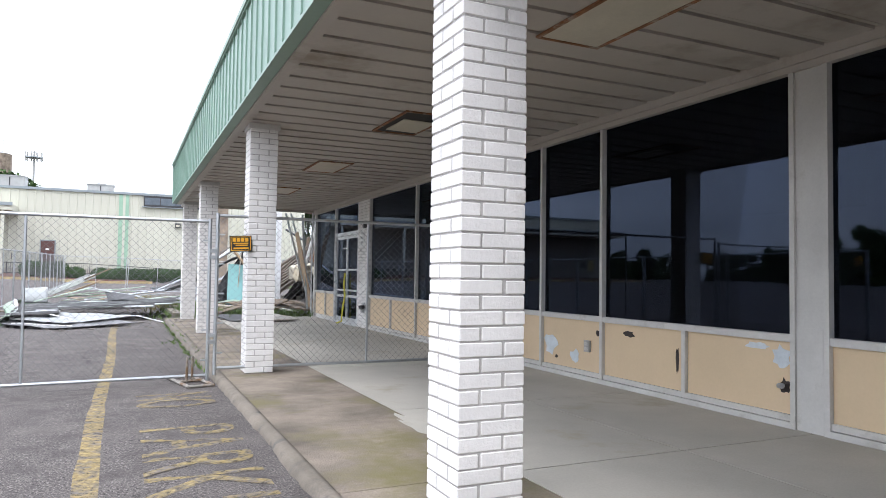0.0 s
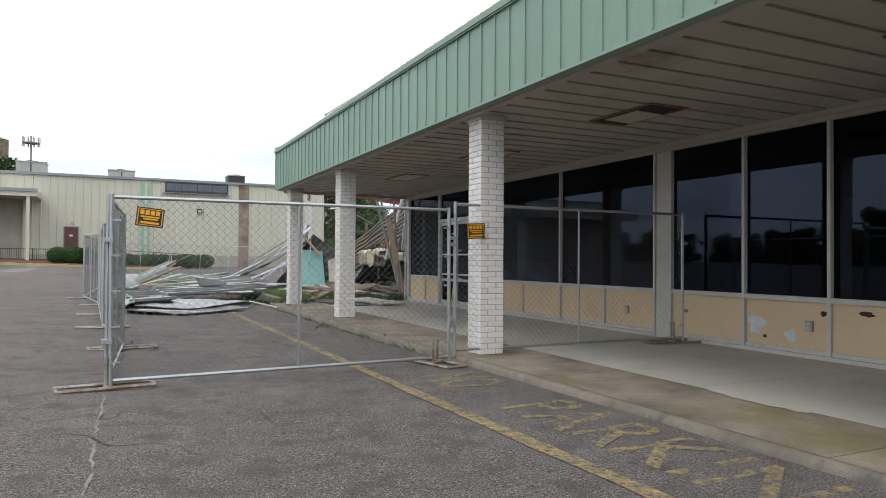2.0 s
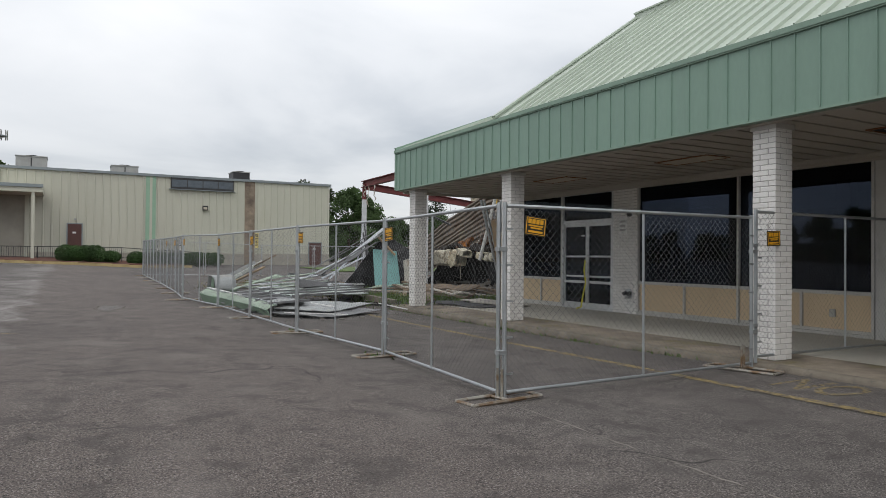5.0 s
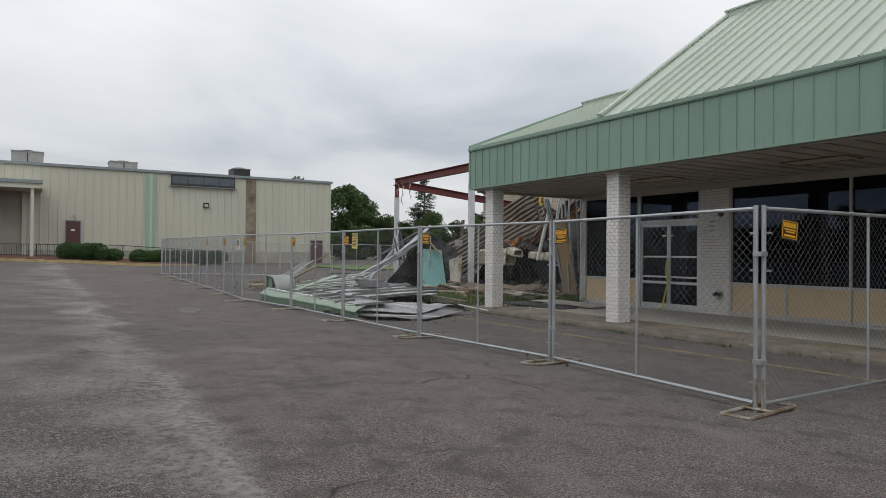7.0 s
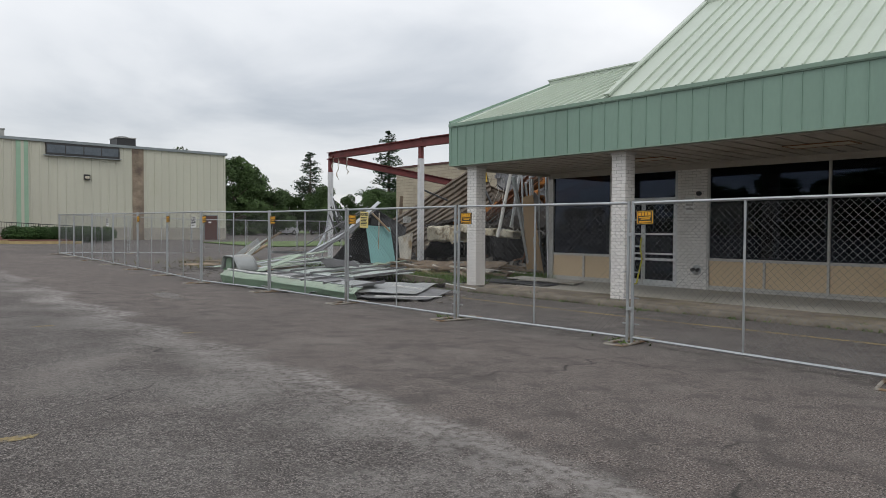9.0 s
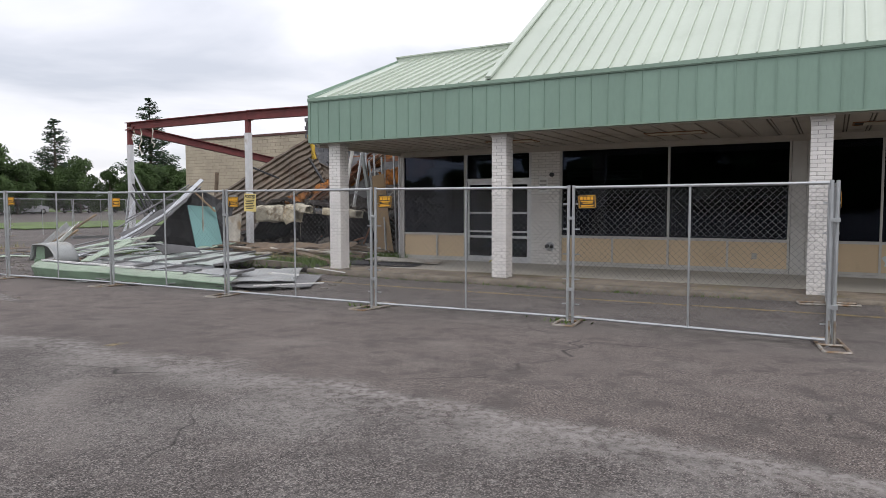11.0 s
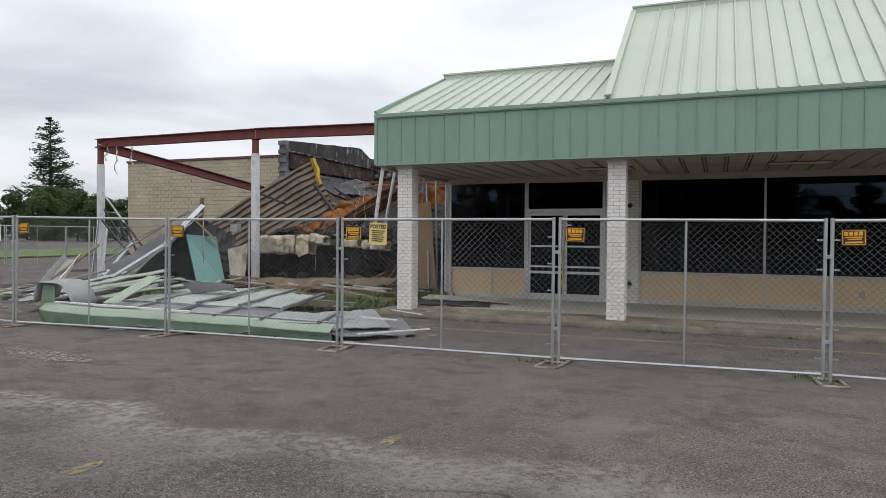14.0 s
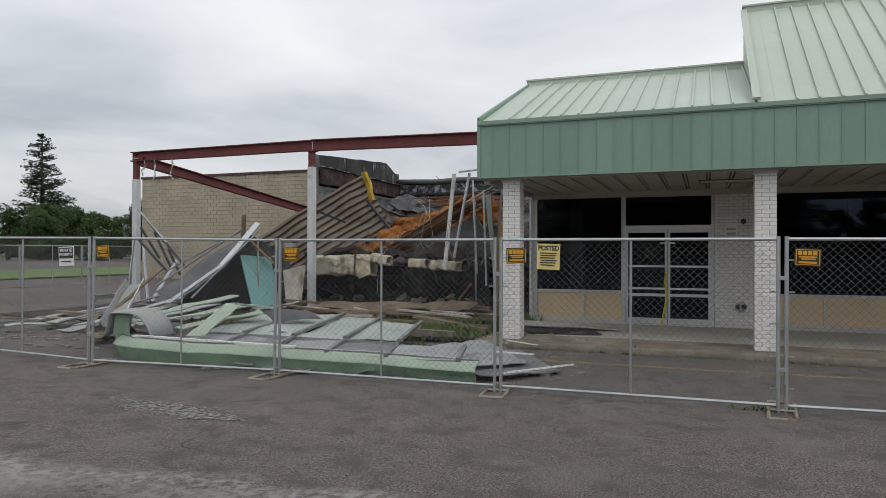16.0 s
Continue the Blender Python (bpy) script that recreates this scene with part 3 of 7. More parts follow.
# pale crack running from the fence corner
bm = bmesh.new()
prev = None
for i in range(90):
    y = 7.75 - i * 0.07
    x = -2.80 - 0.02 * (7.75 - y) + 0.05 * noise.noise(Vector((y * 2.2, 0, 1))) + 0.03 * noise.noise(Vector((y * 8, 3, 1)))
    w = 0.009 + 0.008 * noise.noise(Vector((y * 5, 7, 2)))
    cur = [bm.verts.new((x + s * max(0.003, w), y, ground_z(x, y) + 0.004)) for s in (-1, 1)]
    if prev:
        bm.faces.new((prev[1], prev[0], cur[0], cur[1]))
    prev = cur
solo("asphalt_crack", bm, M_CRACK, "thin pale crack wandering across the asphalt", "crack", kind="structure")

# broken pothole in the lot
bm = bmesh.new()
hub = bm.verts.new((-5.5, 20.0, ground_z(-5.5, 20.0) + 0.005))
rim = []
for k in range(28):
    a = 2 * math.pi * k / 28
    r = 0.75 + 0.5 * noise.noise(Vector((math.cos(a) * 1.5, math.sin(a) * 1.5, 3)))
    x, y = -5.5 + r * (0.30 * math.cos(a) + 0.20 * math.sin(a)), 20.0 + r * (0.95 * math.sin(a) - 0.15 * math.cos(a))
    rim.append(bm.verts.new((x, y, ground_z(x, y) + 0.004)))
for k in range(28):
    bm.faces.new((hub, rim[k], rim[(k + 1) % 28]))
solo("pothole", bm, M_POTHOLE, "shallow dark pothole in the asphalt", "pothole", kind="structure")
bm = bmesh.new()
for k in range(110):
    a, r = random.uniform(0, 6.3), random.uniform(0, 1) ** 0.5
    x, y = -5.5 + r * (0.30 * math.cos(a) + 0.20 * math.sin(a)), 20.0 + r * (0.95 * math.sin(a) - 0.15 * math.cos(a))
    s = random.uniform(0.005, 0.016)
    z = ground_z(x, y)
    box(bm, x - s, x + s, y - s * 1.2, y + s * 1.2, z - 0.005, z + s * 0.6)
solo("broken_asphalt", bm, M_CHUNK, "crumbled asphalt stones in a shallow pothole", "rubble", kind="stuff")

# ---- walkway: kerb, aggregate strip, slabs ----
WALK_N, WALK_S = 18.9, -12.0
walkway = thing("pavement", (3, 6, 0), "raised concrete shop walkway with aggregate edge strip", "pavement", kind="structure")
PROFILE = ((0.965, 0.0), (0.972, 0.10), (0.988, 0.132), (1.02, 0.146), (1.068, 0.149))


def kerb_edge(s, t):
    k = min(3, int(s * 4))
    u = s * 4 - k
    px = PROFILE[k][0] * (1 - u) + PROFILE[k + 1][0] * u
    pz = PROFILE[k][1] * (1 - u) + PROFILE[k + 1][1] * u
    y = WALK_S + (WALK_N - WALK_S) * t
    rough_ = 1 - s
    return (px + rough_ * (0.035 * noise.noise(Vector((y * 1.1, 0, 3))) + 0.025 * noise.noise(Vector((y * 6, 2, 3)))), y, pz + rough_ * 0.02 * noise.noise(Vector((y * 4, s * 3, 8))))


part("kerb", surf(bmesh.new(), kerb_edge, 8, 420, 0.02), M_KERB, walkway, smooth=True)
for i in range(10):
    y0, y1 = WALK_S + i * 3.09, min(WALK_S + (i + 1) * 3.09, WALK_N)
    part("aggregate_slab", boxm(1.07, 2.15, y0 + 0.005, y1 - 0.005, -0.1, 0.148), M_AGGREGATE, walkway)
ys_ = [WALK_S, -9, -6.2, -3.2, -0.6, 1.3, 3.45, 5.45, 8.3, 11.1, 13.9, 16.4, WALK_N]
for y0, y1 in zip(ys_, ys_[1:]):
    part("slab", boxm(2.158, 3.5, y0 + 0.006, y1 - 0.006, -0.1, 0.15), M_SLAB, walkway)
    part("slab", boxm(3.508, 4.84, y0 + 0.006, y1 - 0.006, -0.1, 0.15), M_SLAB, walkway)
part("slab_bed", boxm(1.06, 4.85, WALK_S, WALK_N - 0.01, -0.12, 0.138), M_HOLE, walkway)

# ---- brick columns ----
COURSE, COL_W, BASE_Z, SOFFIT_Z = 0.0677, 0.325, 0.15, 3.1


def brick_mesh(lx, ly, lz, material):
    bm = bmesh.new()
    box(bm, -lx / 2, lx / 2, -ly / 2, ly / 2, 0, lz)
    bmesh.ops.bevel(bm, geom=list(bm.edges), offset=0.004, segments=1, affect="EDGES")
    return mesh_of(bm, material)


BR_A = brick_mesh(0.213, 0.098, COURSE - 0.007, M_BRICK)
BR_B = brick_mesh(0.098, 0.213, COURSE - 0.009, M_BRICK)


def brick_column(x, y, label):
    """x, y: the column's street-side far corner line; it stands from y - COL_W to y."""
    cx, cy = x + COL_W / 2, y - COL_W / 2
    col = thing("brick_column", (cx, cy, BASE_Z), label, "column", "white brick columns of the shop front")
    part("core", boxm(cx - COL_W / 2 + 0.006, cx + COL_W / 2 - 0.006, cy - COL_W / 2 + 0.006, cy + COL_W / 2 - 0.006, BASE_Z, SOFFIT_Z), M_MORTAR, col)
    k, h = 0, BASE_Z + 0.004
    o = COL_W / 2
    while h + COURSE < SOFFIT_Z + 0.03:
        flip = 1 if k % 2 == 0 else -1
        for me, dx, dy in ((BR_A, -o + 0.1065, -o + 0.049), (BR_B, o - 0.049, -o + 0.1065), (BR_A, o - 0.1065, o - 0.049), (BR_B, -o + 0.049, o - 0.1065)):
            b = new("brick", me)
            b.parent = col
            b.location = (flip * dx + random.uniform(-0.002, 0.002), dy + random.uniform(-0.002, 0.002), h - BASE_Z)
        h += COURSE
        k += 1
    part("cap", boxm(cx - o - 0.02, cx + o + 0.02, cy - o - 0.02, cy + o + 0.02, SOFFIT_Z - 0.07, SOFFIT_Z - 0.005), M_FRAME, col)
    return col


COL_X = 1.305
COL_YS = [18.455, 14.205, 8.43, 2.815, -2.9, -8.6]

# ---- shop building ----
WALL_X = 4.85
NORTH = 18.84
SOUTH = -12.0
shop = thing("shop_building", (10, 4, 0), "vacant single storey shop with green metal mansard roof", "building", kind="structure")

# fascia panels with standing seams
FX = 1.085
F0, F1 = 3.13, 4.055
bm = bmesh.new()
box(bm, 0, 0.03, -0.1555, 0.1555, F0, F1)
box(bm, -0.016, 0, -0.1555, -0.141, F0 + 0.005, F1)
fas_me = mesh_of(bm, M_FASCIA)
SEAM, PITCH = 18.58, 0.311
n_f = int((SEAM - SOUTH) / PITCH)
fascia = part("fascia", boxm(FX + 0.03, FX + 0.12, SOUTH, NORTH - 0.03, F0 + 0.01, F1), M_TRIMG, shop)
for i in range(n_f):
    p = part("fascia_panel", fas_me, M_FASCIA, None)
    p.parent = fascia
    p.matrix_parent_inverse = Matrix.Translation(-Vector(shop.location))
    p.matrix_parent_inverse = (shop.matrix_basis @ fascia.matrix_parent_inverse).inverted()
    p.location = (FX, SEAM - PITCH / 2 - i * PITCH, 0)
bm = boxm(FX, FX + 0.03, SEAM, NORTH - 0.031, F0, F1)
box(bm, FX - 0.016, FX, SEAM - 0.001, SEAM + 0.014, F0 + 0.005, F1)
part("fascia_panel", bm, M_FASCIA, fascia)
bm = bmesh.new()
box(bm, FX - 0.03, FX + 0.10, SOUTH, NORTH + 0.02, F1, F1 + 0.02)
box(bm, FX - 0.045, FX + 0.06, SOUTH, NORTH + 0.03, F1 + 0.02, F1 + 0.09)
part("gutter_trim", bm, M_TRIMG, shop)
part("drip_edge", boxm(FX - 0.012, FX + 0.15, SOUTH, NORTH, F0 - 0.03, F0 - 0.002), M_TRIMG, shop)
# north end return of the fascia
bm = bmesh.new()
for i in range(12):
    x0 = FX + 0.04 + i * 0.31
    box(bm, x0, x0 + 0.305, NORTH - 0.02, NORTH + 0.01, F0, F1 + 0.1)
    box(bm, x0, x0 + 0.02, NORTH + 0.01, NORTH + 0.03, F0, F1 + 0.1)
box(bm, FX - 0.02, FX + 0.035, NORTH - 0.03, NORTH + 0.035, F0 - 0.01, F1 + 0.08)
part("end_fascia", bm, M_FASCIA, shop)


def roof_slope(y0, y1, x_top, z_top, name, pitch):
    """Standing seam panels from the gutter up to the ridge."""
    a, b = Vector((FX - 0.01, 0, F1 + 0.075)), Vector((x_top, 0, z_top))
    d = (b - a).normalized()
    nrm = Vector((-d.z, 0, d.x))
    L = (b - a).length
    w = pitch
    k0 = math.ceil((SEAM - y1) / pitch - 0.001)
    n = int((SEAM - k0 * pitch - y0) / pitch)
    base = SEAM - (k0 + n) * pitch
    bm = bmesh.new()
    for s0, s1, h in ((0, w, 0.0), (-0.014, 0.014, 0.045)):
        v = []
        for yy in (s0, s1):
            for t in (0, L):
                for hh in (h - 0.05 if h == 0 else 0.0, h):
                    p = a + d * t + nrm * hh
                    v.append(bm.verts.new((p.x, yy, p.z)))
        for f in ((0, 1, 3, 2), (4, 6, 7, 5), (0, 4, 5, 1), (2, 3, 7, 6), (0, 2, 6, 4), (1, 5, 7, 3)):
            bm.faces.new([v[i] for i in f])
    bmesh.ops.recalc_face_normals(bm, faces=bm.faces)
    me = mesh_of(bm, M_ROOF)
    roof = part(name, boxm(x_top - 0.05, x_top + 0.12, y0, y1, z_top - 0.12, z_top - 0.06), M_TRIMG, shop)
    for i in range(n):
        p = new("roof_panel", me)
        p.parent = roof
        p.matrix_parent_inverse = (shop.matrix_basis @ roof.matrix_parent_inverse).inverted()
        p.location = (0, base + i * w, 0)
    bm = bmesh.new()
    v = []
    for yy in (y0, y1):
        for t in (0, L):
            for hh in (-0.06, -0.005):
                p = a + d * t + nrm * hh
                v.append(bm.verts.new((p.x, yy, p.z)))
    for f in ((0, 1, 3, 2), (4, 6, 7, 5), (0, 4, 5, 1), (2, 3, 7, 6), (0, 2, 6, 4), (1, 5, 7, 3)):
        bm.faces.new([v[i] for i in f])
    bmesh.ops.recalc_face_normals(bm, faces=bm.faces)
    part("roof_edge_sheet", bm, M_ROOF, shop)
    bm = bmesh.new()
    box(bm, x_top - 0.03, x_top + 0.12, y0 - 0.02, y1 + 0.03, z_top - 0.03, z_top + 0.10)
    box(bm, x_top - 0.06, x_top + 0.14, y0 - 0.02, y1 + 0.04, z_top + 0.10, z_top + 0.135)
    part("ridge_cap", bm, M_ROOF, shop)
    return roof


STEP_Y = 14.18
LOW_X, LOW_Z, BIG_X, BIG_Z = 4.88, 5.66, 4.93, 6.85
roof_slope(STEP_Y, NORTH, LOW_X, LOW_Z, "low_roof", PITCH)
roof_slope(SOUTH, STEP_Y, BIG_X, BIG_Z, "high_roof", PITCH)


def plate(pts, th, material, name, parent):
    """A flat plate over points in a plane of constant y, th thick."""
    bm = bmesh.new()
    a = [bm.verts.new(p) for p in pts]
    b = [bm.verts.new((p[0], p[1] - th, p[2])) for p in pts]
    bm.faces.new(a)
    bm.faces.new(b[::-1])
    for i in range(len(pts)):
        j = (i + 1) % len(pts)
        bm.faces.new((a[i], b[i], b[j], a[j]))
    bmesh.ops.recalc_face_normals(bm, faces=bm.faces)
    return part(name, bm, material, parent)


plate([(FX, STEP_Y + 0.012, F1 + 0.12), (BIG_X, STEP_Y + 0.012, BIG_Z + 0.05), (BIG_X + 0.1, STEP_Y + 0.012, LOW_Z - 0.3), (LOW_X, STEP_Y + 0.012, LOW_Z - 0.3)], 0.03, M_ROOF, "step_flashing", shop)
plate([(FX, NORTH + 0.004, F1 + 0.1), (LOW_X + 0.1, NORTH + 0.004, LOW_Z), (LOW_X + 0.1, NORTH + 0.004, 3.3), (FX + 0.2, NORTH + 0.004, 3.3)], 0.03, M_TRIMG, "gable", shop)
part("gable_flashing", barm((FX - 0.02, NORTH + 0.01, F1 + 0.13), (LOW_X + 0.05, NORTH + 0.01, LOW_Z + 0.03), 0.05, 0.06), M_TRIMG, shop)
part("step_edge", barm((FX, STEP_Y + 0.01, F1 + 0.16), (BIG_X, STEP_Y + 0.01, BIG_Z + 0.04), 0.12, 0.04), M_ROOF, shop)
bm = boxm(LOW_X + 0.12, LOW_X + 0.3, STEP_Y + 0.02, NORTH, 3.4, LOW_Z + 0.05)
box(bm, BIG_X + 0.12, BIG_X + 0.3, SOUTH, STEP_Y - 0.02, 3.4, BIG_Z + 0.05)
part("parapet_back", bm, M_CHAR, shop)
part("flat_roof", boxm(LOW_X + 0.3, 24.2, SOUTH, NORTH - 0.3, 3.35, 3.5), M_GREYSHEET, shop)

# soffit: planks with grooves, in one mesh
bm = bmesh.new()
y = 2.92 - 38 * 0.388
while y < NORTH - 0.05:
    y1 = min(y + 0.388, NORTH - 0.02)
    box(bm, FX + 0.15, WALL_X - 0.06, y, y1 - 0.085, SOFFIT_Z, SOFFIT_Z + 0.045)
    box(bm, FX + 0.15, WALL_X - 0.06, y1 - 0.06, y1 - 0.025, SOFFIT_Z + 0.012, SOFFIT_Z + 0.045)
    y = y1
solo("ceiling", bm, M_SOFFIT, "off-white grooved metal soffit over the walkway, dirty", "ceiling", kind="structure")
# backing coloured darker than the planks, to paint shade into the grooves
solo("ceiling_backing", boxm(FX + 0.15, WALL_X - 0.06, SOUTH, NORTH - 0.02, SOFFIT_Z + 0.05, SOFFIT_Z + 0.2), M_GROOVE_SHADE, "backing above the soffit planks, coloured dark as groove shade", "ceiling", kind="structure")
bm = boxm(WALL_X - 0.09, WALL_X + 0.02, SOUTH, NORTH - 0.05, SOFFIT_Z - 0.07, SOFFIT_Z + 0.02)
box(bm, WALL_X - 0.068, WALL_X + 0.02, SOUTH, NORTH - 0.05, SOFFIT_Z - 0.125, SOFFIT_Z - 0.072)
solo("trim", bm, M_SOFFIT, "off-white soffit moulding along the shop windows", "trim", kind="structure")
solo("trim", boxm(FX + 0.1, FX + 0.2, SOUTH, NORTH - 0.02, SOFFIT_Z - 0.02, SOFFIT_Z + 0.012), M_SOFFIT, "off-white soffit edge trim behind the green fascia", "trim", kind="structure")
solo("trim", boxm(FX + 0.2, WALL_X, NORTH - 0.14, NORTH - 0.03, SOFFIT_Z - 0.07, SOFFIT_Z - 0.005), M_SOFFIT, "off-white end beam under the canopy", "trim", kind="structure")

# ceiling lights in the soffit
TY = (-3.3, 0.0, 3.55, 7.25, 10.9, 14.5)
for i, ty in enumerate(TY):
    missing = i == 3
    lamp = thing("ceiling_light", (2.99, ty, SOFFIT_Z - 0.02), "rusty open light recess with its diffuser missing" if missing else "recessed ceiling light with yellowed flat diffuser and rusty frame", "ceiling light", "lights in the canopy soffit")
    x0, x1, y0, y1 = 2.71, 3.27, ty - 0.57, ty + 0.57
    for b in ((x0, x0 + 0.03, y0, y1), (x1 - 0.03, x1, y0, y1), (x0 + 0.03, x1 - 0.03, y0, y0 + 0.03), (x0 + 0.03, x1 - 0.03, y1 - 0.03, y1)):
        part("frame", boxm(*b, SOFFIT_Z - 0.018, SOFFIT_Z - 0.002), M_RUST, lamp)
    if missing:
        # flat near-black plate, its colour stands for the shade inside the open fitting
        part("recess", boxm(x0 + 0.03, x1 - 0.03, y0 + 0.03, y1 - 0.03, SOFFIT_Z - 0.006, SOFFIT_Z - 0.003), M_CAVITY_SHADE, lamp)
        part("loose_diffuser", barm((x0 + 0.12, ty + 0.1, SOFFIT_Z - 0.012), (x1 - 0.05, ty + 0.1, SOFFIT_Z - 0.02), 0.6, 0.008), M_TROFFER, lamp, "slipped yellowed diffuser")
    else:
        part("diffuser", boxm(x0 + 0.03, x1 - 0.03, y0 + 0.03, y1 - 0.03, SOFFIT_Z - 0.012, SOFFIT_Z - 0.004), M_TROFFER, lamp)

# ---- shop front: bays of glass over cream panels ----
SILL, HEAD = 0.86, SOFFIT_Z - 0.1


def bay(i, y0, y1, mull, low_mull, label="tinted shop window over cream painted panels", patches=()):
    """A window bay from y0 to y1; mull: full-height mullions; low_mull: those of the panels only."""
    win = thing("window_%d" % i, (WALL_X, (y0 + y1) / 2, 0.15), label, "window", kind="structure")
    fx0, fx1 = WALL_X - 0.05, WALL_X + 0.06
    for a, b in ((SILL - 0.03, SILL + 0.03), (HEAD - 0.02, HEAD + 0.03)):
        part("rail", boxm(fx0, fx1, y0, y1, a, b), M_FRAME, win)
    bm = boxm(fx0 - 0.01, fx1, y0, y1, 0.152, 0.20)
    box(bm, fx0 + 0.012, fx1, y0, y1, 0.205, 0.255)
    part("base_rail", bm, M_FRAME, win)
    edges = sorted([y0] + list(mull) + [y1])
    for y in edges:
        part("mullion", boxm(fx0 - 0.008, fx1 + 0.01, y - 0.022, y + 0.022, 0.152, HEAD + 0.02), M_FRAME, win)
    for y in low_mull:
        part("panel_mullion", boxm(fx0 - 0.004, fx1, y - 0.022, y + 0.022, 0.255, SILL - 0.032), M_FRAME, win)
    for a, b in zip(edges, edges[1:]):
        g = part("pane", boxm(WALL_X + 0.0, WALL_X + 0.006, a + 0.023, b - 0.023, SILL + 0.031, HEAD - 0.021), M_GLASS, win)
        g.visible_shadow = False
    lows = sorted(edges + list(low_mull))
    for a, b in zip(lows, lows[1:]):
        part("panel", boxm(WALL_X - 0.015, WALL_X + 0.05, a + 0.023, b - 0.023, 0.256, SILL - 0.031), M_BULK, win)
    return win


def blotch(parent, name, y, z, w, h, material, seed, x=None):
    """A ragged flat patch on the panel face."""
    x = WALL_X - 0.0175 if x is None else x
    bm = bmesh.new()
    rnd = random.Random(seed)
    n = 14
    vs, ws = [], []
    for k in range(n):
        a = 2 * math.pi * k / n
        r = rnd.uniform(0.55, 1.0)
        vs.append(bm.verts.new((x, y + w / 2 * r * math.cos(a), z + h / 2 * r * math.sin(a))))
        ws.append(bm.verts.new((x + 0.002, y + w / 2 * r * math.cos(a), z + h / 2 * r * math.sin(a))))
    bm.faces.new(vs)
    for k in range(n):
        bm.faces.new((vs[k], vs[(k + 1) % n], ws[(k + 1) % n], ws[k]))
    bmesh.ops.recalc_face_normals(bm, faces=bm.faces)
    return part(name, bm, material, parent)


def pilaster(y0, y1):
    p = thing("pilaster", (WALL_X, (y0 + y1) / 2, 0.15), "off-white painted pilaster between shop windows, scuffed", "pilaster", kind="structure")
    part("shaft", boxm(WALL_X - 0.035, WALL_X + 0.12, y0, y1, 0.152, SOFFIT_Z - 0.075), M_FRAME, p)
    part("plinth", boxm(WALL_X - 0.042, WALL_X - 0.035, y0 + 0.005, y1 - 0.005, 0.152, 0.95), M_FRAME, p)
    return p


def outlet(y, z, label="small grey weatherproof outlet box on the panel"):
    o = thing("outlet_box", (WALL_X - 0.02, y, z), label, "outlet")
    part("plate", boxm(WALL_X - 0.045, WALL_X - 0.018, y - 0.05, y + 0.05, z - 0.065, z + 0.065), M_HVAC, o)
    for d in (-0.028, 0.028):
        part("cover", boxm(WALL_X - 0.052, WALL_X - 0.046, y - 0.03, y + 0.03, z + d - 0.02, z + d + 0.02), M_MORTAR, o)


w1 = bay(1, 3.62, 8.55, (6.02, 7.23), (4.79,))
blotch(w1, "peeled_paint", 7.05, 0.50, 0.36, 0.30, M_PEEL, 1)
blotch(w1, "peeled_paint", 6.55, 0.40, 0.2, 0.2, M_PEEL, 2)
blotch(w1, "tear", 6.92, 0.36, 0.08, 0.05, M_HOLE, 3, WALL_X - 0.019)
blotch(w1, "tear", 6.12, 0.70, 0.10, 0.10, M_HOLE, 4)
blotch(w1, "tear", 5.6, 0.73, 0.22, 0.07, M_HOLE, 5)
blotch(w1, "tear", 4.90, 0.55, 0.05, 0.32, M_HOLE, 6)
blotch(w1, "peeled_paint", 3.98, 0.77, 0.32, 0.08, M_PEEL, 7)
blotch(w1, "peeled_paint", 3.75, 0.70, 0.20, 0.24, M_PEEL, 8)
blotch(w1, "tear", 3.72, 0.47, 0.13, 0.15, M_HOLE, 9)
outlet(6.29, 0.54)
tubeo = thing("pipe_stub", (4.8, 3.74, 0.47), "short torn electrical stub in a hole in the panel", "outlet")
part("stub", tubem([(4.83, 3.74, 0.47), (4.79, 3.74, 0.475), (4.775, 3.70, 0.48)], 0.022, 8), M_GALV, tubeo)
pilaster(3.36, 3.60)
w2 = bay(2, -2.6, 3.33, (-0.8, 1.2), (2.3,))
pilaster(8.58, 8.86)
w3 = bay(3, 8.89, 13.98, (11.38,), (12.68, 10.1))
outlet(9.55, 0.52)
pilaster(-2.88, -2.63)
w4 = bay(4, SOUTH, -2.9, (-9.0, -6.0), (-4.5, -7.5, -10.5))
w5 = bay(5, 16.68, 18.64, (), (17.55,), "tinted corner shop window over cream panels beside the collapse")
# corner post and tan end board
cp = thing("corner_post", (WALL_X, 18.72, 0.15), "off-white corner post at the end of the shop front", "post", kind="structure")
part("post", boxm(WALL_X - 0.05, WALL_X + 0.08, 18.665, 18.80, 0.152, SOFFIT_Z - 0.075), M_FRAME, cp)
part("pipe", tubem([(WALL_X - 0.12, 18.74, 0.15), (WALL_X - 0.12, 18.74, 3.03)], 0.022, 8), M_WHITE_STEEL, cp)

# notice papers in the windows
for (y, z, w, h, m, lab) in ((13.0, 1.72, 0.16, 0.24, M_SIGNW, "small white and red notice taped inside the shop window"),):
    nt_ = thing("window_notice", (WALL_X + 0.02, y, z), lab, "notice")
    part("sheet", boxm(WALL_X + 0.012, WALL_X + 0.016, y - w / 2, y + w / 2, z - h / 2, z + h / 2), m, nt_)
    part("print", boxm(WALL_X + 0.008, WALL_X + 0.011, y - w / 2 + 0.02, y + w / 2 - 0.02, z - 0.02, z + h / 2 - 0.03), M_DOORB, nt_)
bn = thing("window_banner", (WALL_X + 0.03, 12.9, 2.35), "white paper banner with unreadable print inside the window", "banner")
part("sheet", boxm(WALL_X + 0.02, WALL_X + 0.024, 12.0, 13.85, 2.24, 2.46), M_SIGNW, bn)
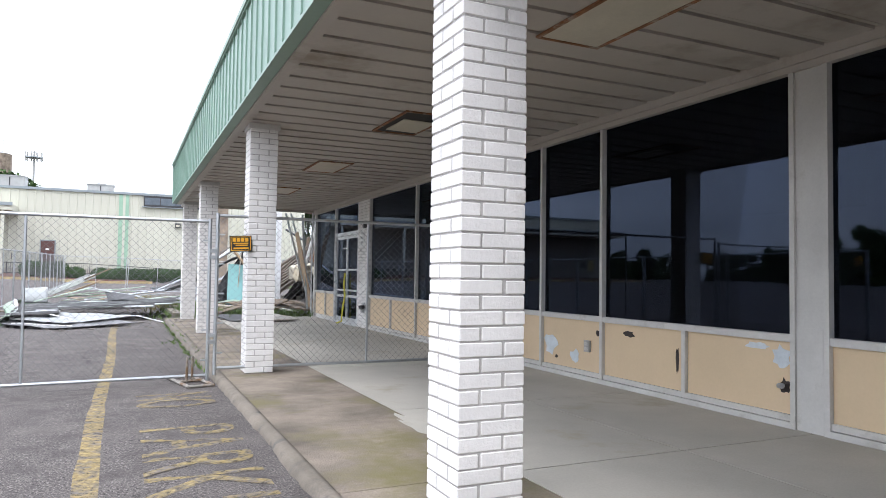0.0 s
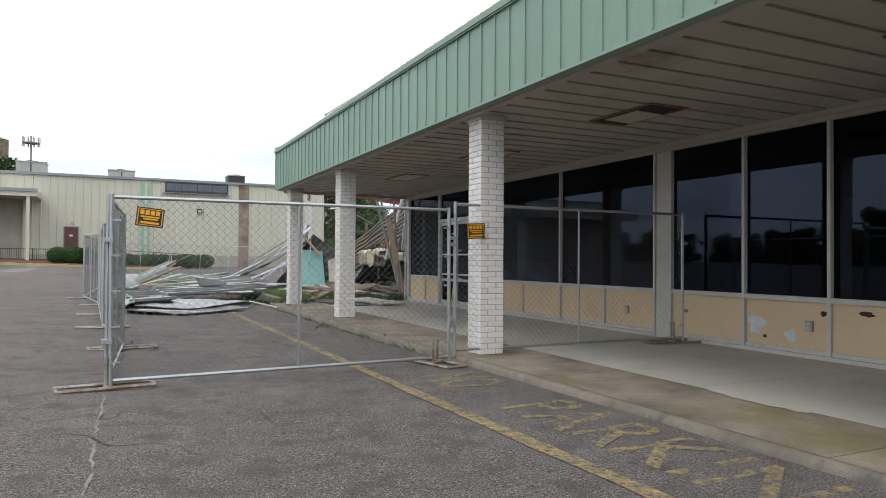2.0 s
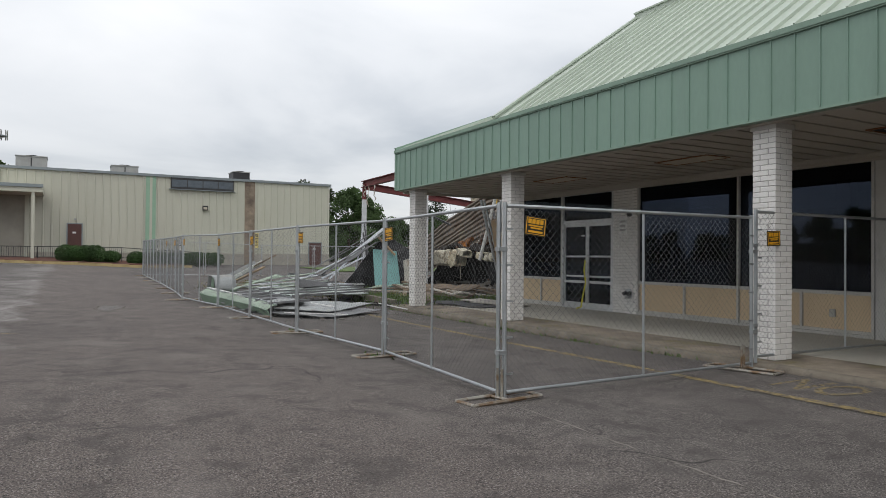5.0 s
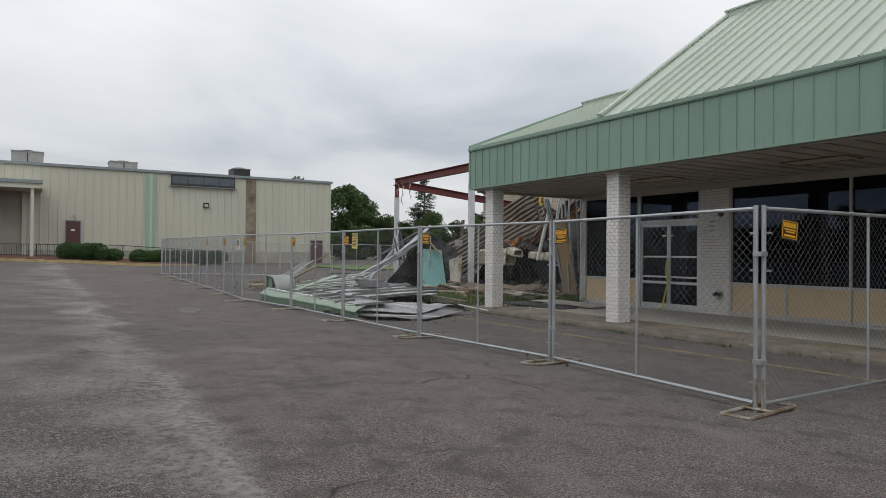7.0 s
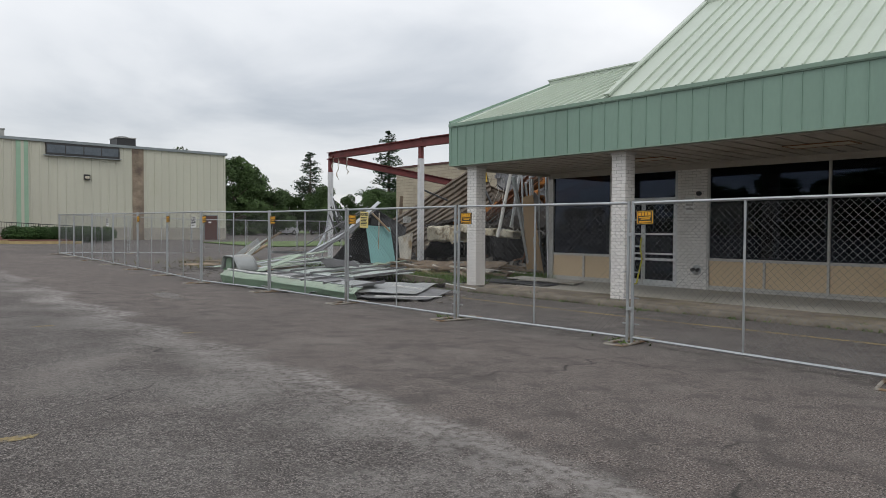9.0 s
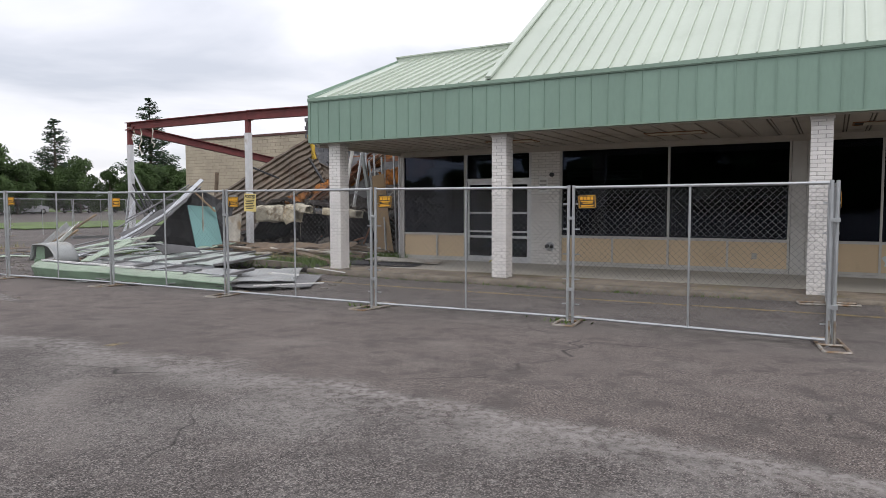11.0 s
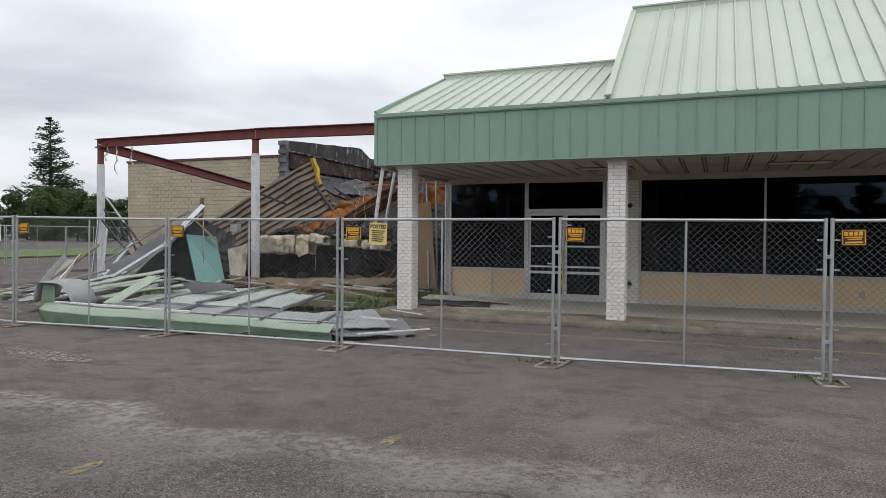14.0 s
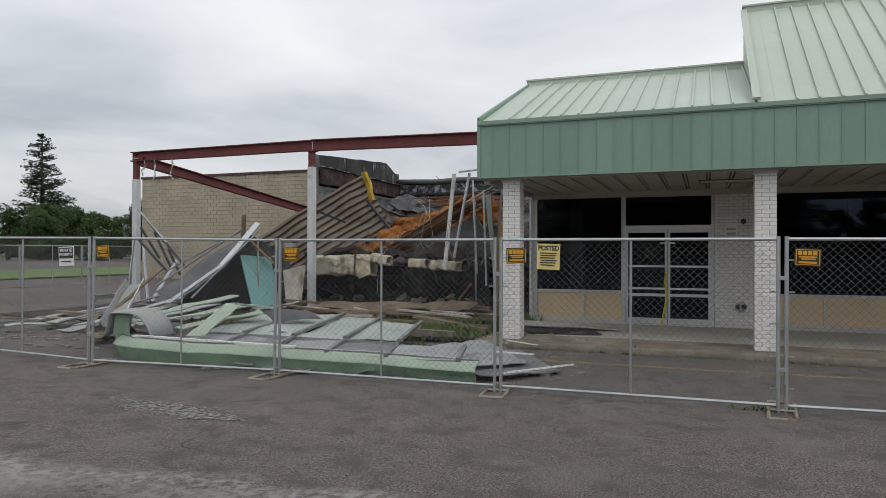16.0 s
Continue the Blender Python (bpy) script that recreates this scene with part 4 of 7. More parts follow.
for k in range(2):
    part("print", boxm(WALL_X + 0.015, WALL_X + 0.019, 12.1, 13.75, 2.28 + 0.09 * k, 2.33 + 0.09 * k), M_HVAC, bn)

# double door with transom
door = thing("door_1", (WALL_X, 15.7, 0.15), "closed aluminium double glass shop door with mid rails", "door", kind="structure")
D0, D1, DH = 14.80, 16.64, 2.31
for y in (D0, D1):
    part("jamb", boxm(WALL_X - 0.05, WALL_X + 0.08, y - 0.03, y + 0.03, 0.152, HEAD + 0.02), M_ALU, door)
part("header", boxm(WALL_X - 0.05, WALL_X + 0.08, D0 + 0.03, D1 - 0.03, DH - 0.05, DH + 0.03), M_ALU, door)
part("top_rail", boxm(WALL_X - 0.05, WALL_X + 0.08, D0 + 0.03, D1 - 0.03, HEAD - 0.03, HEAD + 0.02), M_ALU, door)
g = part("transom_pane", boxm(WALL_X, WALL_X + 0.006, D0 + 0.03, D1 - 0.03, DH + 0.03, HEAD - 0.03), M_GLASS, door)
g.visible_shadow = False
part("threshold", boxm(WALL_X - 0.1, WALL_X + 0.08, D0 + 0.03, D1 - 0.03, 0.152, 0.175), M_ALU, door)
mid = (D0 + D1) / 2
for a, b in ((D0 + 0.035, mid - 0.005), (mid + 0.005, D1 - 0.035)):
    leaf = part("door_leaf", boxm(WALL_X - 0.02, WALL_X + 0.03, a, b, 0.18, 0.30), M_ALU, door)
    part("stile", boxm(WALL_X - 0.022, WALL_X + 0.032, a, a + 0.05, 0.302, DH - 0.055), M_ALU, leaf)
    part("stile", boxm(WALL_X - 0.022, WALL_X + 0.032, b - 0.05, b, 0.302, DH - 0.055), M_ALU, leaf)
    for z0, z1 in ((0.78, 0.84), (0.93, 0.97), (1.42, 1.46), (DH - 0.13, DH - 0.055)):
        part("cross_rail", boxm(WALL_X - 0.02, WALL_X + 0.03, a + 0.05, b - 0.05, z0, z1), M_ALU, leaf)
    for z0, z1 in ((0.302, 0.78), (0.84, 0.93), (0.97, 1.42), (1.46, DH - 0.13)):
        gp = part("pane", boxm(WALL_X + 0.003, WALL_X + 0.009, a + 0.05, b - 0.05, z0, z1), M_GLASS, leaf)
        gp.visible_shadow = False
    yh = b - 0.1 if a < mid - 0.5 else a + 0.1
    part("handle", barm((WALL_X - 0.06, yh - 0.05, 1.95), (WALL_X - 0.06, yh + 0.05, 1.95), 0.03, 0.03), M_SIGNW, leaf)
tape = solo("caution_tape", tubem([(WALL_X - 0.06, mid + 0.02, 1.35), (WALL_X - 0.07, mid + 0.05, 1.1), (WALL_X - 0.06, mid, 0.8), (WALL_X - 0.09, mid + 0.06, 0.5), (WALL_X - 0.10, mid + 0.12, 0.2), (WALL_X - 0.22, mid + 0.14, 0.16)], 0.022, 4), M_TAPE, "yellow tape strip hanging from the shop door", "tape")

# brick pier beside the door with a hose valve and sign
pier = thing("brick_pier", (WALL_X, 14.4, 0.15), "white painted brick pier beside the shop door", "pier", kind="structure")
part("core", boxm(WALL_X - 0.05, WALL_X + 0.3, 14.01, 14.765, 0.15, SOFFIT_Z - 0.075), M_MORTAR, pier)
PB = [brick_mesh(0.1, 0.195, COURSE - 0.009, M_BRICK), brick_mesh(0.1, 0.09, COURSE - 0.009, M_BRICK)]
h, k = 0.154, 0
while h + COURSE < SOFFIT_Z - 0.07:
    y = 14.008
    if k % 2:
        cells = [PB[1]] + [PB[0]] * 3 + [PB[1]]
    else:
        cells = [PB[0]] * 4
    if k % 2:
        wds = [0.095] + [0.19] * 3 + [0.095]
    else:
        wds = [0.19] * 4
    for me, wd in zip(cells, wds):
        b = new("brick", me)
        b.parent = pier
        b.location = (-0.008 + random.uniform(-0.002, 0.002), y + wd / 2 - 14.4, h - 0.15)
        b.scale = (1, (wd - 0.01) / (0.195 if me is PB[0] else 0.09), 1)
        y += wd
    h += COURSE
    k += 1
valve = thing("hose_valve", (4.72, 14.25, 0.6), "dark twin fire hose inlet with brass caps on the brick pier", "hose valve")
part("plate", tubem([(4.79, 14.25, 0.60), (4.775, 14.25, 0.60)], 0.12, 12), M_GALV, valve)
for s in (-1, 1):
    part("inlet", tubem([(4.77, 14.25 + 0.05 * s, 0.62), (4.69, 14.25 + 0.07 * s, 0.60)], 0.042, 10), M_BLACK, valve)
part("body", tubem([(4.77, 14.25, 0.58), (4.74, 14.25, 0.5)], 0.05, 10), M_HVAC, valve)
wsign = thing("wall_sign", (4.77, 14.42, 2.15), "small off-white metal sign with unreadable rows on the brick pier", "sign")
part("plate", boxm(4.778, 4.788, 14.32, 14.56, 1.95, 2.34), M_SIGNW, wsign)
for k in range(3):
    part("row", boxm(4.774, 4.777, 14.35, 14.53, 2.02 + 0.1 * k, 2.07 + 0.1 * k), M_HVAC, wsign)
bell = thing("alarm_box", (4.75, 14.2, 2.4), "small dark alarm fitting on the brick pier", "alarm")
part("case", tubem([(4.788, 14.2, 2.4), (4.72, 14.2, 2.4)], 0.055, 10), M_BLACK, bell)

hung = thing("hanging_duct", (6.1, 17.2, 2.4), "torn tan wrapped duct hanging inside the corner window", "duct")
part("wrap", tubem([(5.75, 18.4, 2.52), (5.95, 18.0, 2.60), (6.15, 17.2, 2.62), (6.2, 16.5, 2.66), (6.25, 15.7, 2.68)], [0.17, 0.22, 0.21, 0.22, 0.2], 12), M_INSUL, hung, smooth=True)
for x, y in ((6.0, 17.9), (6.22, 16.2)):
    part("hanger", barm((x, y, 2.7), (x, y, 3.16), 0.03, 0.005), M_GALV, hung)

# inside the shop: floor, back wall, ceiling, side walls, the room's gloom in their colour
solo("floor", boxm(4.93, 16, SOUTH, 18.6, 0.0, 0.14), M_INTERIOR, "shop floor behind tinted glass, coloured dark as an unlit room", "floor", kind="structure")
solo("ceiling_inside", boxm(4.93, 16, SOUTH, 18.6, 3.15, 3.3), M_INTERIOR, "shop ceiling behind the glass, coloured dark as an unlit room", "ceiling", kind="structure")
solo("wall_east", boxm(16, 16.2, SOUTH, 18.6, 0.0, 3.3), M_INTERIOR, "rear wall inside the vacant shop, coloured dark as an unlit room", "wall", kind="structure")
solo("wall_north", boxm(7.6, 24.2, 18.62, 18.82, 0.0, 3.36), M_INTERIOR, "bare party wall beside the collapsed unit, coloured dark as an unlit room", "wall", kind="structure")
solo("wall_south", boxm(WALL_X, 24.2, SOUTH - 0.2, SOUTH, 0.0, 4.0), M_BLOCK, "tan block end wall of the shops", "wall", kind="structure")
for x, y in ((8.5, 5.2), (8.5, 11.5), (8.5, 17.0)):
    c = thing("interior_column", (x, y, 0.14), "square column inside the vacant shop, coloured dim as an unlit room", "column")
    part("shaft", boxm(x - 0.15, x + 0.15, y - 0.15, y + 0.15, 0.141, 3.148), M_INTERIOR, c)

# ---- temporary chain link fence ----
FENCE_H = 1.86


def fence_panel_proto(w):
    """A panel along local x from 0 to w, its feet at z = 0."""
    p = thing("chain_link_fence", (0, 0, 0), "temporary galvanised chain link fence panel with pipe frame", "fence", "temporary fence panels")
    for x in (0.02, w - 0.02):
        part("post", tubem([(x, 0, 0.0), (x, 0, FENCE_H)], 0.021, 8), M_GALV, p)
    part("middle_post", tubem([(w / 2, 0, 0.08), (w / 2, 0, FENCE_H - 0.03)], 0.014, 6), M_GALV, p)
    for z in (0.075, FENCE_H - 0.03):
        part("rail", tubem([(0.04, 0, z), (w - 0.04, 0, z)], 0.018, 8), M_GALV, p)
    for x in (-0.015, w + 0.015):
        for z in (0.45, 1.42):
            part("clamp", boxm(x - 0.045, x + 0.045, -0.03, 0.03, z - 0.02, z + 0.02), M_GALV, p)
    for x in (0.04, w - 0.04):
        for k in range(5):
            z = 0.25 + k * 0.34
            s = 1 if x < 1 else -1
            part("tension_band", barm((x - s * 0.03, -0.024, z), (x + s * 0.06, -0.024, z), 0.006, 0.018), M_GALV, p)
    x0, x1, z0, z1 = 0.05, w - 0.05, 0.085, FENCE_H - 0.04
    bm = bmesh.new()
    step, r = 0.081, 0.0011
    for sgn in (1, -1):
        k = x0 - (z1 - z0)
        while k < x1 + (z1 - z0):
            if sgn > 0:
                a, b = max(x0, k), min(x1, k + (z1 - z0))
                za, zb = z0 + (a - k), z0 + (b - k)
            else:
                a, b = max(x0, k), min(x1, k + (z1 - z0))
                za, zb = z1 - (a - k), z1 - (b - k)
            if b - a > 0.02:
                y = 0.0016 * sgn
                va = [bm.verts.new((a + dx, y + dy, za + dz)) for dx, dy, dz in ((-r, 0, sgn * r), (0, -r, 0), (r, 0, -sgn * r), (0, r, 0))]
                vb = [bm.verts.new((b + dx, y + dy, zb + dz)) for dx, dy, dz in ((-r, 0, sgn * r), (0, -r, 0), (r, 0, -sgn * r), (0, r, 0))]
                for i in range(4):
                    bm.faces.new((va[i], va[(i + 1) % 4], vb[(i + 1) % 4], vb[i]))
            k += step
    bmesh.ops.recalc_face_normals(bm, faces=bm.faces)
    part("chain_link", bm, M_WIRE, p)
    return p


def stand_proto():
    s = thing("fence_stand", (0, 0, 0), "galvanised pipe stand lying flat under the fence joint", "fence stand", "stands under the fence")
    part("frame", tubem([(-0.13, -0.42, 0.022), (-0.13, 0.42, 0.022)], 0.019, 6), M_STAND, s)
    part("frame", tubem([(0.13, -0.42, 0.022), (0.13, 0.42, 0.022)], 0.019, 6), M_STAND, s)
    for y in (-0.42, 0.42, 0.0):
        part("crossbar", tubem([(-0.13, y, 0.022), (0.13, y, 0.022)], 0.017, 6), M_STAND, s)
    for x in (-0.03, 0.03):
        part("pin", tubem([(x, 0, 0.02), (x, 0, 0.3)], 0.014, 6), M_STAND, s)
    return s


def along(p, q):
    """The pose of a panel from p to q (x, y), on the ground at both ends."""
    a = Vector((p[0], p[1], ground_z(*p)))
    b = Vector((q[0], q[1], ground_z(*q)))
    if q[0] > 1.0:
        b.z = 0.15
    if p[0] > 0.9:
        a.z = 0.15
    d = b - a
    return Matrix.Translation(a) @ Matrix.Rotation(math.atan2(d.y, d.x), 4, "Z") @ Matrix.Rotation(-math.atan2(d.z, math.hypot(d.x, d.y)), 4, "Y"), d.length


POSTS = [(-2.785, 8.05), (-2.60, 11.15), (-2.89, 14.21), (-2.975, 17.30), (-3.06, 20.37), (-3.50, 23.24), (-3.30, 26.25), (-3.2, 29.25), (-3.1, 32.3), (-3.05, 35.3), (-3.0, 38.35), (-2.95, 41.3)]
FAR = [(-2.95 + 3.06 * k, 41.35 + 0.05 * (k % 2)) for k in range(8)]
CROSS = [(-2.785, 8.03), (0.93, 8.13), (4.66, 8.13)]
stand0 = stand_proto()
protos, first_pose = {}, {}
first_stand = True


def put_stand(x, y, rot, z=None):
    global first_stand
    m = pose(x, y, ground_z(x, y) if z is None else z, 0, 0, rot)
    if first_stand:
        stand0.matrix_basis = m
        first_stand = False
    else:
        copy_thing(stand0, m)


for line, width in ((POSTS, 3.0), (FAR, 3.0), (CROSS, 3.66)):
    for p, q in zip(line, line[1:]):
        m, L = along(p, q)
        if width not in protos:
            protos[width] = fence_panel_proto(width)
            first_pose[width] = m @ Matrix.Translation((0.018, 0, 0)) @ Matrix.Diagonal(((L - 0.036) / width, 1, 1, 1))
        else:
            copy_thing(protos[width], m @ Matrix.Translation((0.018, 0, 0)) @ Matrix.Diagonal(((L - 0.036) / width, 1, 1, 1)))
for width, m in first_pose.items():
    protos[width].matrix_basis = m
for i, (x, y) in enumerate(POSTS):
    put_stand(x, y, random.uniform(96, 104) if i == 0 else random.uniform(-6, 6) + 90)
for x, y in FAR[1:]:
    put_stand(x, y, random.uniform(-6, 6))
put_stand(0.70, 8.1, 12)
put_stand(4.45, 8.15, 80, 0.15)


def fence_sign(m, kind):
    """A plate facing local -y, centred at the origin of m."""
    if kind == "company":
        s = thing("fence_sign", m.translation, "black and orange fence hire sign wired to the chain link", "sign", "hire signs on the fence")
        w, h, base = 0.25, 0.185, M_SIGNK
    elif kind == "posted":
        s = thing("posted_sign", m.translation, "yellow POSTED notice with rows of small print on the fence", "sign")
        w, h, base = 0.27, 0.30, M_SIGNY
    else:
        s = thing("private_sign", m.translation, "white and black PRIVATE PROPERTY sign wired to the fence", "sign")
        w, h, base = 0.30, 0.28, M_SIGNW

    def pl(name, x0, x1, z0, z1, y, material):
        bm = boxm(x0, x1, y - 0.0015, y + 0.0015, z0, z1)
        bm.transform(m)
        part(name, bm, material, s)

    pl("plate", -w / 2, w / 2, -h / 2, h / 2, -0.03, base)
    if kind == "company":
        for a in ((-w / 2 + 0.012, w / 2 - 0.012, h / 2 - 0.018, h / 2 - 0.012), (-w / 2 + 0.012, w / 2 - 0.012, -h / 2 + 0.012, -h / 2 + 0.018), (-w / 2 + 0.012, -w / 2 + 0.02, -h / 2 + 0.02, h / 2 - 0.02), (w / 2 - 0.02, w / 2 - 0.012, -h / 2 + 0.02, h / 2 - 0.02)):
            pl("border", *a, -0.034, M_SIGNO)
        for k in range(4):
            pl("mark", -0.092 + k * 0.047, -0.055 + k * 0.047, 0.022, 0.066, -0.034, M_SIGNO)
        pl("bar", -0.085, 0.085, -0.004, 0.010, -0.034, M_SIGNO)
        pl("bar", -0.06, 0.075, -0.026, -0.012, -0.034, M_SIGNO)
        pl("bar", -0.085, 0.085, -0.064, -0.044, -0.034, M_SIGNO)
    elif kind == "posted":
        words("lettering", "POSTED", 0.075, m @ pose(0, -0.034, 0.075, 90, 0, 0), M_SIGNK, s, sx=0.9, thin=-0.003)
        for k in range(6):
            pl("small_print", -0.1 + 0.01 * (k % 2), 0.1 - 0.012 * (k % 3), 0.035 - 0.028 * k, 0.048 - 0.028 * k, -0.034, M_SIGNK)
    else:
        pl("band", -w / 2 + 0.015, w / 2 - 0.015, -0.03, h / 2 - 0.015, -0.034, M_SIGNK)
        words("lettering", "PRIVATE", 0.062, m @ pose(0, -0.037, 0.065, 90, 0, 0), M_SIGNW, s, thin=-0.002)
        words("lettering", "PROPERTY", 0.055, m @ pose(0, -0.037, 0.005, 90, 0, 0), M_SIGNW, s, thin=-0.002)
        pl("small_print", -0.1, 0.1, -0.085, -0.07, -0.034, M_SIGNK)
    return s


def side_sign(y, z, kind, tilt=0):
    for (xa, ya), (xb, yb) in zip(POSTS, POSTS[1:]):
        if ya <= y <= yb:
            x = xa + (xb - xa) * (y - ya) / (yb - ya)
            return fence_sign(pose(x - 0.01, y, z, 0, 0, -90) @ pose(0, 0, 0, 0, tilt, 0), kind)


for k, (x, y) in enumerate(POSTS[1:8]):
    side_sign(y - 0.24, 1.70 + ground_z(x, y) - 0.06, "company", random.uniform(-4, 4))
side_sign(16.68, 1.70, "posted", 2)
side_sign(23.70, 1.68, "private", -2)
side_sign(32.9, 1.72, "private", 0)
fence_sign(pose(-2.42, 8.03, 1.70, 0, 6, 0), "company")
fence_sign(pose(1.22, 8.10, 1.66, 0, -3, 0), "company")

# ---- collapsed unit: steel frame ----


def i_beam(name, p, q, depth, width, label):
    b = thing(name, p, label, "steel beam")
    p, q = Vector(p), Vector(q)
    d = (q - p).normalized()
    s = d.cross(Vector((0, 0, 1))).normalized()
    u = s.cross(d)
    part("web", barm(p, q, 0.02, depth - 0.04), M_RED, b)
    part("flange", barm(p + u * (depth / 2 - 0.012), q + u * (depth / 2 - 0.012), width, 0.024), M_RED, b)
    part("flange", barm(p - u * (depth / 2 - 0.012), q - u * (depth / 2 - 0.012), width, 0.024), M_RED, b)
    return b


i_beam("steel_beam", (4.98, 18.9, 4.50), (5.02, 24.8, 4.60), 0.30, 0.2, "red oxide steel beam spanning from the shop roof")
i_beam("steel_beam", (5.02, 24.82, 4.60), (5.17, 31.2, 4.61), 0.28, 0.2, "red oxide steel beam bent over the collapsed unit")
i_beam("steel_beam", (5.25, 31.05, 4.52), (15.5, 31.05, 3.45), 0.30, 0.2, "red oxide steel beam sagging towards the rear wall")


def steel_column(x, y, top, white_to):
    c = thing("steel_column", (x, y, 0.1), "white painted steel column with bare red top", "steel column", "columns of the steel frame")
    part("shaft", boxm(x - 0.085, x + 0.085, y - 0.085, y + 0.085, 0.05, white_to), M_WHITE_STEEL, c)
    part("top", boxm(x - 0.07, x + 0.07, y - 0.07, y + 0.07, white_to, top), M_RED, c)
    part("cap_plate", boxm(x - 0.12, x + 0.12, y - 0.12, y + 0.12, top, top + 0.02), M_RED, c)


steel_column(5.02, 24.82, 4.43, 4.02)
steel_column(5.17, 31.05, 4.45, 3.92)
for k, (x, y, l) in enumerate(((5.0, 30.2, 0.9), (5.05, 29.6, 0.7), (5.02, 30.6, 0.45))):
    pts = [(x, y, 4.45)] + [(x + wobble((k, i, 0), 0.15, 1.7), y + wobble((i, k, 3), 0.15, 1.7), 4.45 - l * i / 6) for i in range(1, 7)]
    solo("hanging_strip", tubem(pts, [0.03 if i % 2 else 0.018 for i in range(7)], 4), M_BOARD, "torn pale strip hanging from the steel beam", "debris", "hanging debris")

# torn cleats where the beams meet
for k in range(7):
    p = Vector((5.17 + random.uniform(-0.12, 0.12), 31.1 + random.uniform(-0.5, 0.15), 4.62 + random.uniform(-0.15, 0.12)))
    q = p + Vector((random.uniform(-0.15, 0.15), random.uniform(-0.25, 0.25), random.uniform(-0.22, 0.2)))
    solo("bent_cleat", barm(p, q, random.uniform(0.04, 0.10), 0.015), (M_RED, M_BLACK, M_BOARD)[k % 3], "bent torn steel cleat at the beam joint", "steel cleat", "bent cleats")

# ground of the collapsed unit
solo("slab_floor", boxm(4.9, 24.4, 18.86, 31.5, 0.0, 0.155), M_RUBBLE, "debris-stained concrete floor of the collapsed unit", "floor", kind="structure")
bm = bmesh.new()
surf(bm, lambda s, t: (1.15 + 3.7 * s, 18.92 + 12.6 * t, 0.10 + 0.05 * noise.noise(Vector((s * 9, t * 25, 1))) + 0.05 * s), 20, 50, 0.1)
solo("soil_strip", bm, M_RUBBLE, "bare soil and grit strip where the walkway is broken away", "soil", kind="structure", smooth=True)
for y0, y1, dz, rz in ((19.4, 21.0, 0.10, 3), (21.3, 23.2, 0.08, -4), (26.5, 29.5, 0.08, 2)):
    bm = boxm(-0.12, 0.12, 0, y1 - y0, 0, 0.14)
    bm.transform(pose(1.3, y0, dz, 2, 3, rz))
    solo("kerb_piece", bm, M_KERB, "loose concrete kerb piece in weeds", "kerb", "loose kerb pieces")

# charred side and rear walls behind the rubble
side = thing("wall_charred", (20, 31.3, 0), "charred masonry side wall with ragged parapet", "wall", kind="structure")
bm = bmesh.new()
f = lambda s, t: (15.6 + 8.9 * s, 31.3, 4.7 + (1.38 + 0.6 * s - 0.55 * clamp((s - 0.82) * 8, 0, 1)) * t + wobble((s * 9, t, 2), 0.025 * t, 1.0))
surf(bm, f, 40, 8, 0.3)
part("parapet", bm, M_PARAPET, side)
part("wall_base", boxm(15.6, 24.5, 31.12, 31.45, 0.0, 4.7), M_SOOTMORTAR, side)
for k in range(9):
    part("end_block", boxm(15.42 + 0.1 * (k % 2), 15.75, 31.08, 31.44, 4.22 + 0.205 * k, 4.41 + 0.205 * k), M_GREYBLOCK, side, "chipped grey block at the wall end")
bm = bmesh.new()
surf(bm, lambda s, t: (15.75 + 8.5 * s, 31.12 - 0.30 * t, 5.60 - 0.08 * s + 0.03 * noise.noise(Vector((s * 14, t, 2))) - 0.05 * t), 60, 3, 0.05)
part("ledge", bm, M_PEELED, side, "bent flashing ledge with peeling felt")
bm = bmesh.new()
surf(bm, lambda s, t: (15.75 + 8.5 * s, 30.98 + 0.06 * noise.noise(Vector((s * 12, t * 2, 7))), 4.78 + 0.74 * t + 0.04 * noise.noise(Vector((s * 10, 1, 7)))), 50, 6, 0.14)
part("burnt_beam", bm, M_BURNT, side)
bm = bmesh.new()
for r in range(19):
    for c in range(23):
        x0 = 15.65 + 0.4 * c - (0.2 if r % 2 else 0)
        if 15.6 < x0 < 24.0:
            box(bm, x0 + 0.008, x0 + 0.392, 31.095, 31.13, 0.8 + 0.2 * r + 0.008, 0.992 + 0.2 * r)
tagged(part("blocks", bm, M_GREYBLOCK, side), kind="stuff")
rear = thing("wall_rear", (24.4, 25, 0), "grey block rear wall with soot and torn felt", "wall", kind="structure")
part("wall_base", boxm(24.4, 24.7, 18.9, 31.1, 0.0, 3.9), M_SOOTMORTAR, rear)
bm = bmesh.new()
surf(bm, lambda s, t: (24.36, 18.9 + 12.2 * s, 3.9 + (1.65 + wobble((s * 20, 0, 5), 0.06, 1)) * t), 50, 5, 0.3)
part("parapet", bm, M_PEELED, rear)
part("coping", tubem([(24.2, 18.9 + 1.22 * k, 5.62 + 0.04 * math.sin(k * 2.1)) for k in range(11)], 0.15, 8), M_GREYSHEET, rear, "rolled dark felt coping", smooth=True)
part("ledge", boxm(24.0, 24.2, 18.9, 31.1, 4.86, 4.98), M_MEMBRANE, rear)
for k in range(60):
    y = random.uniform(19.2, 30.8)
    z = random.choice([1.2, 1.4, 1.6, 1.8, 2.0, 2.2, 2.4, 2.6, 2.8, 3.0, 3.2, 3.4, 3.6])
    bx = part("block", boxm(24.375, 24.398, y - 0.19, y + 0.19, z, z + 0.185), M_GREYBLOCK, rear)

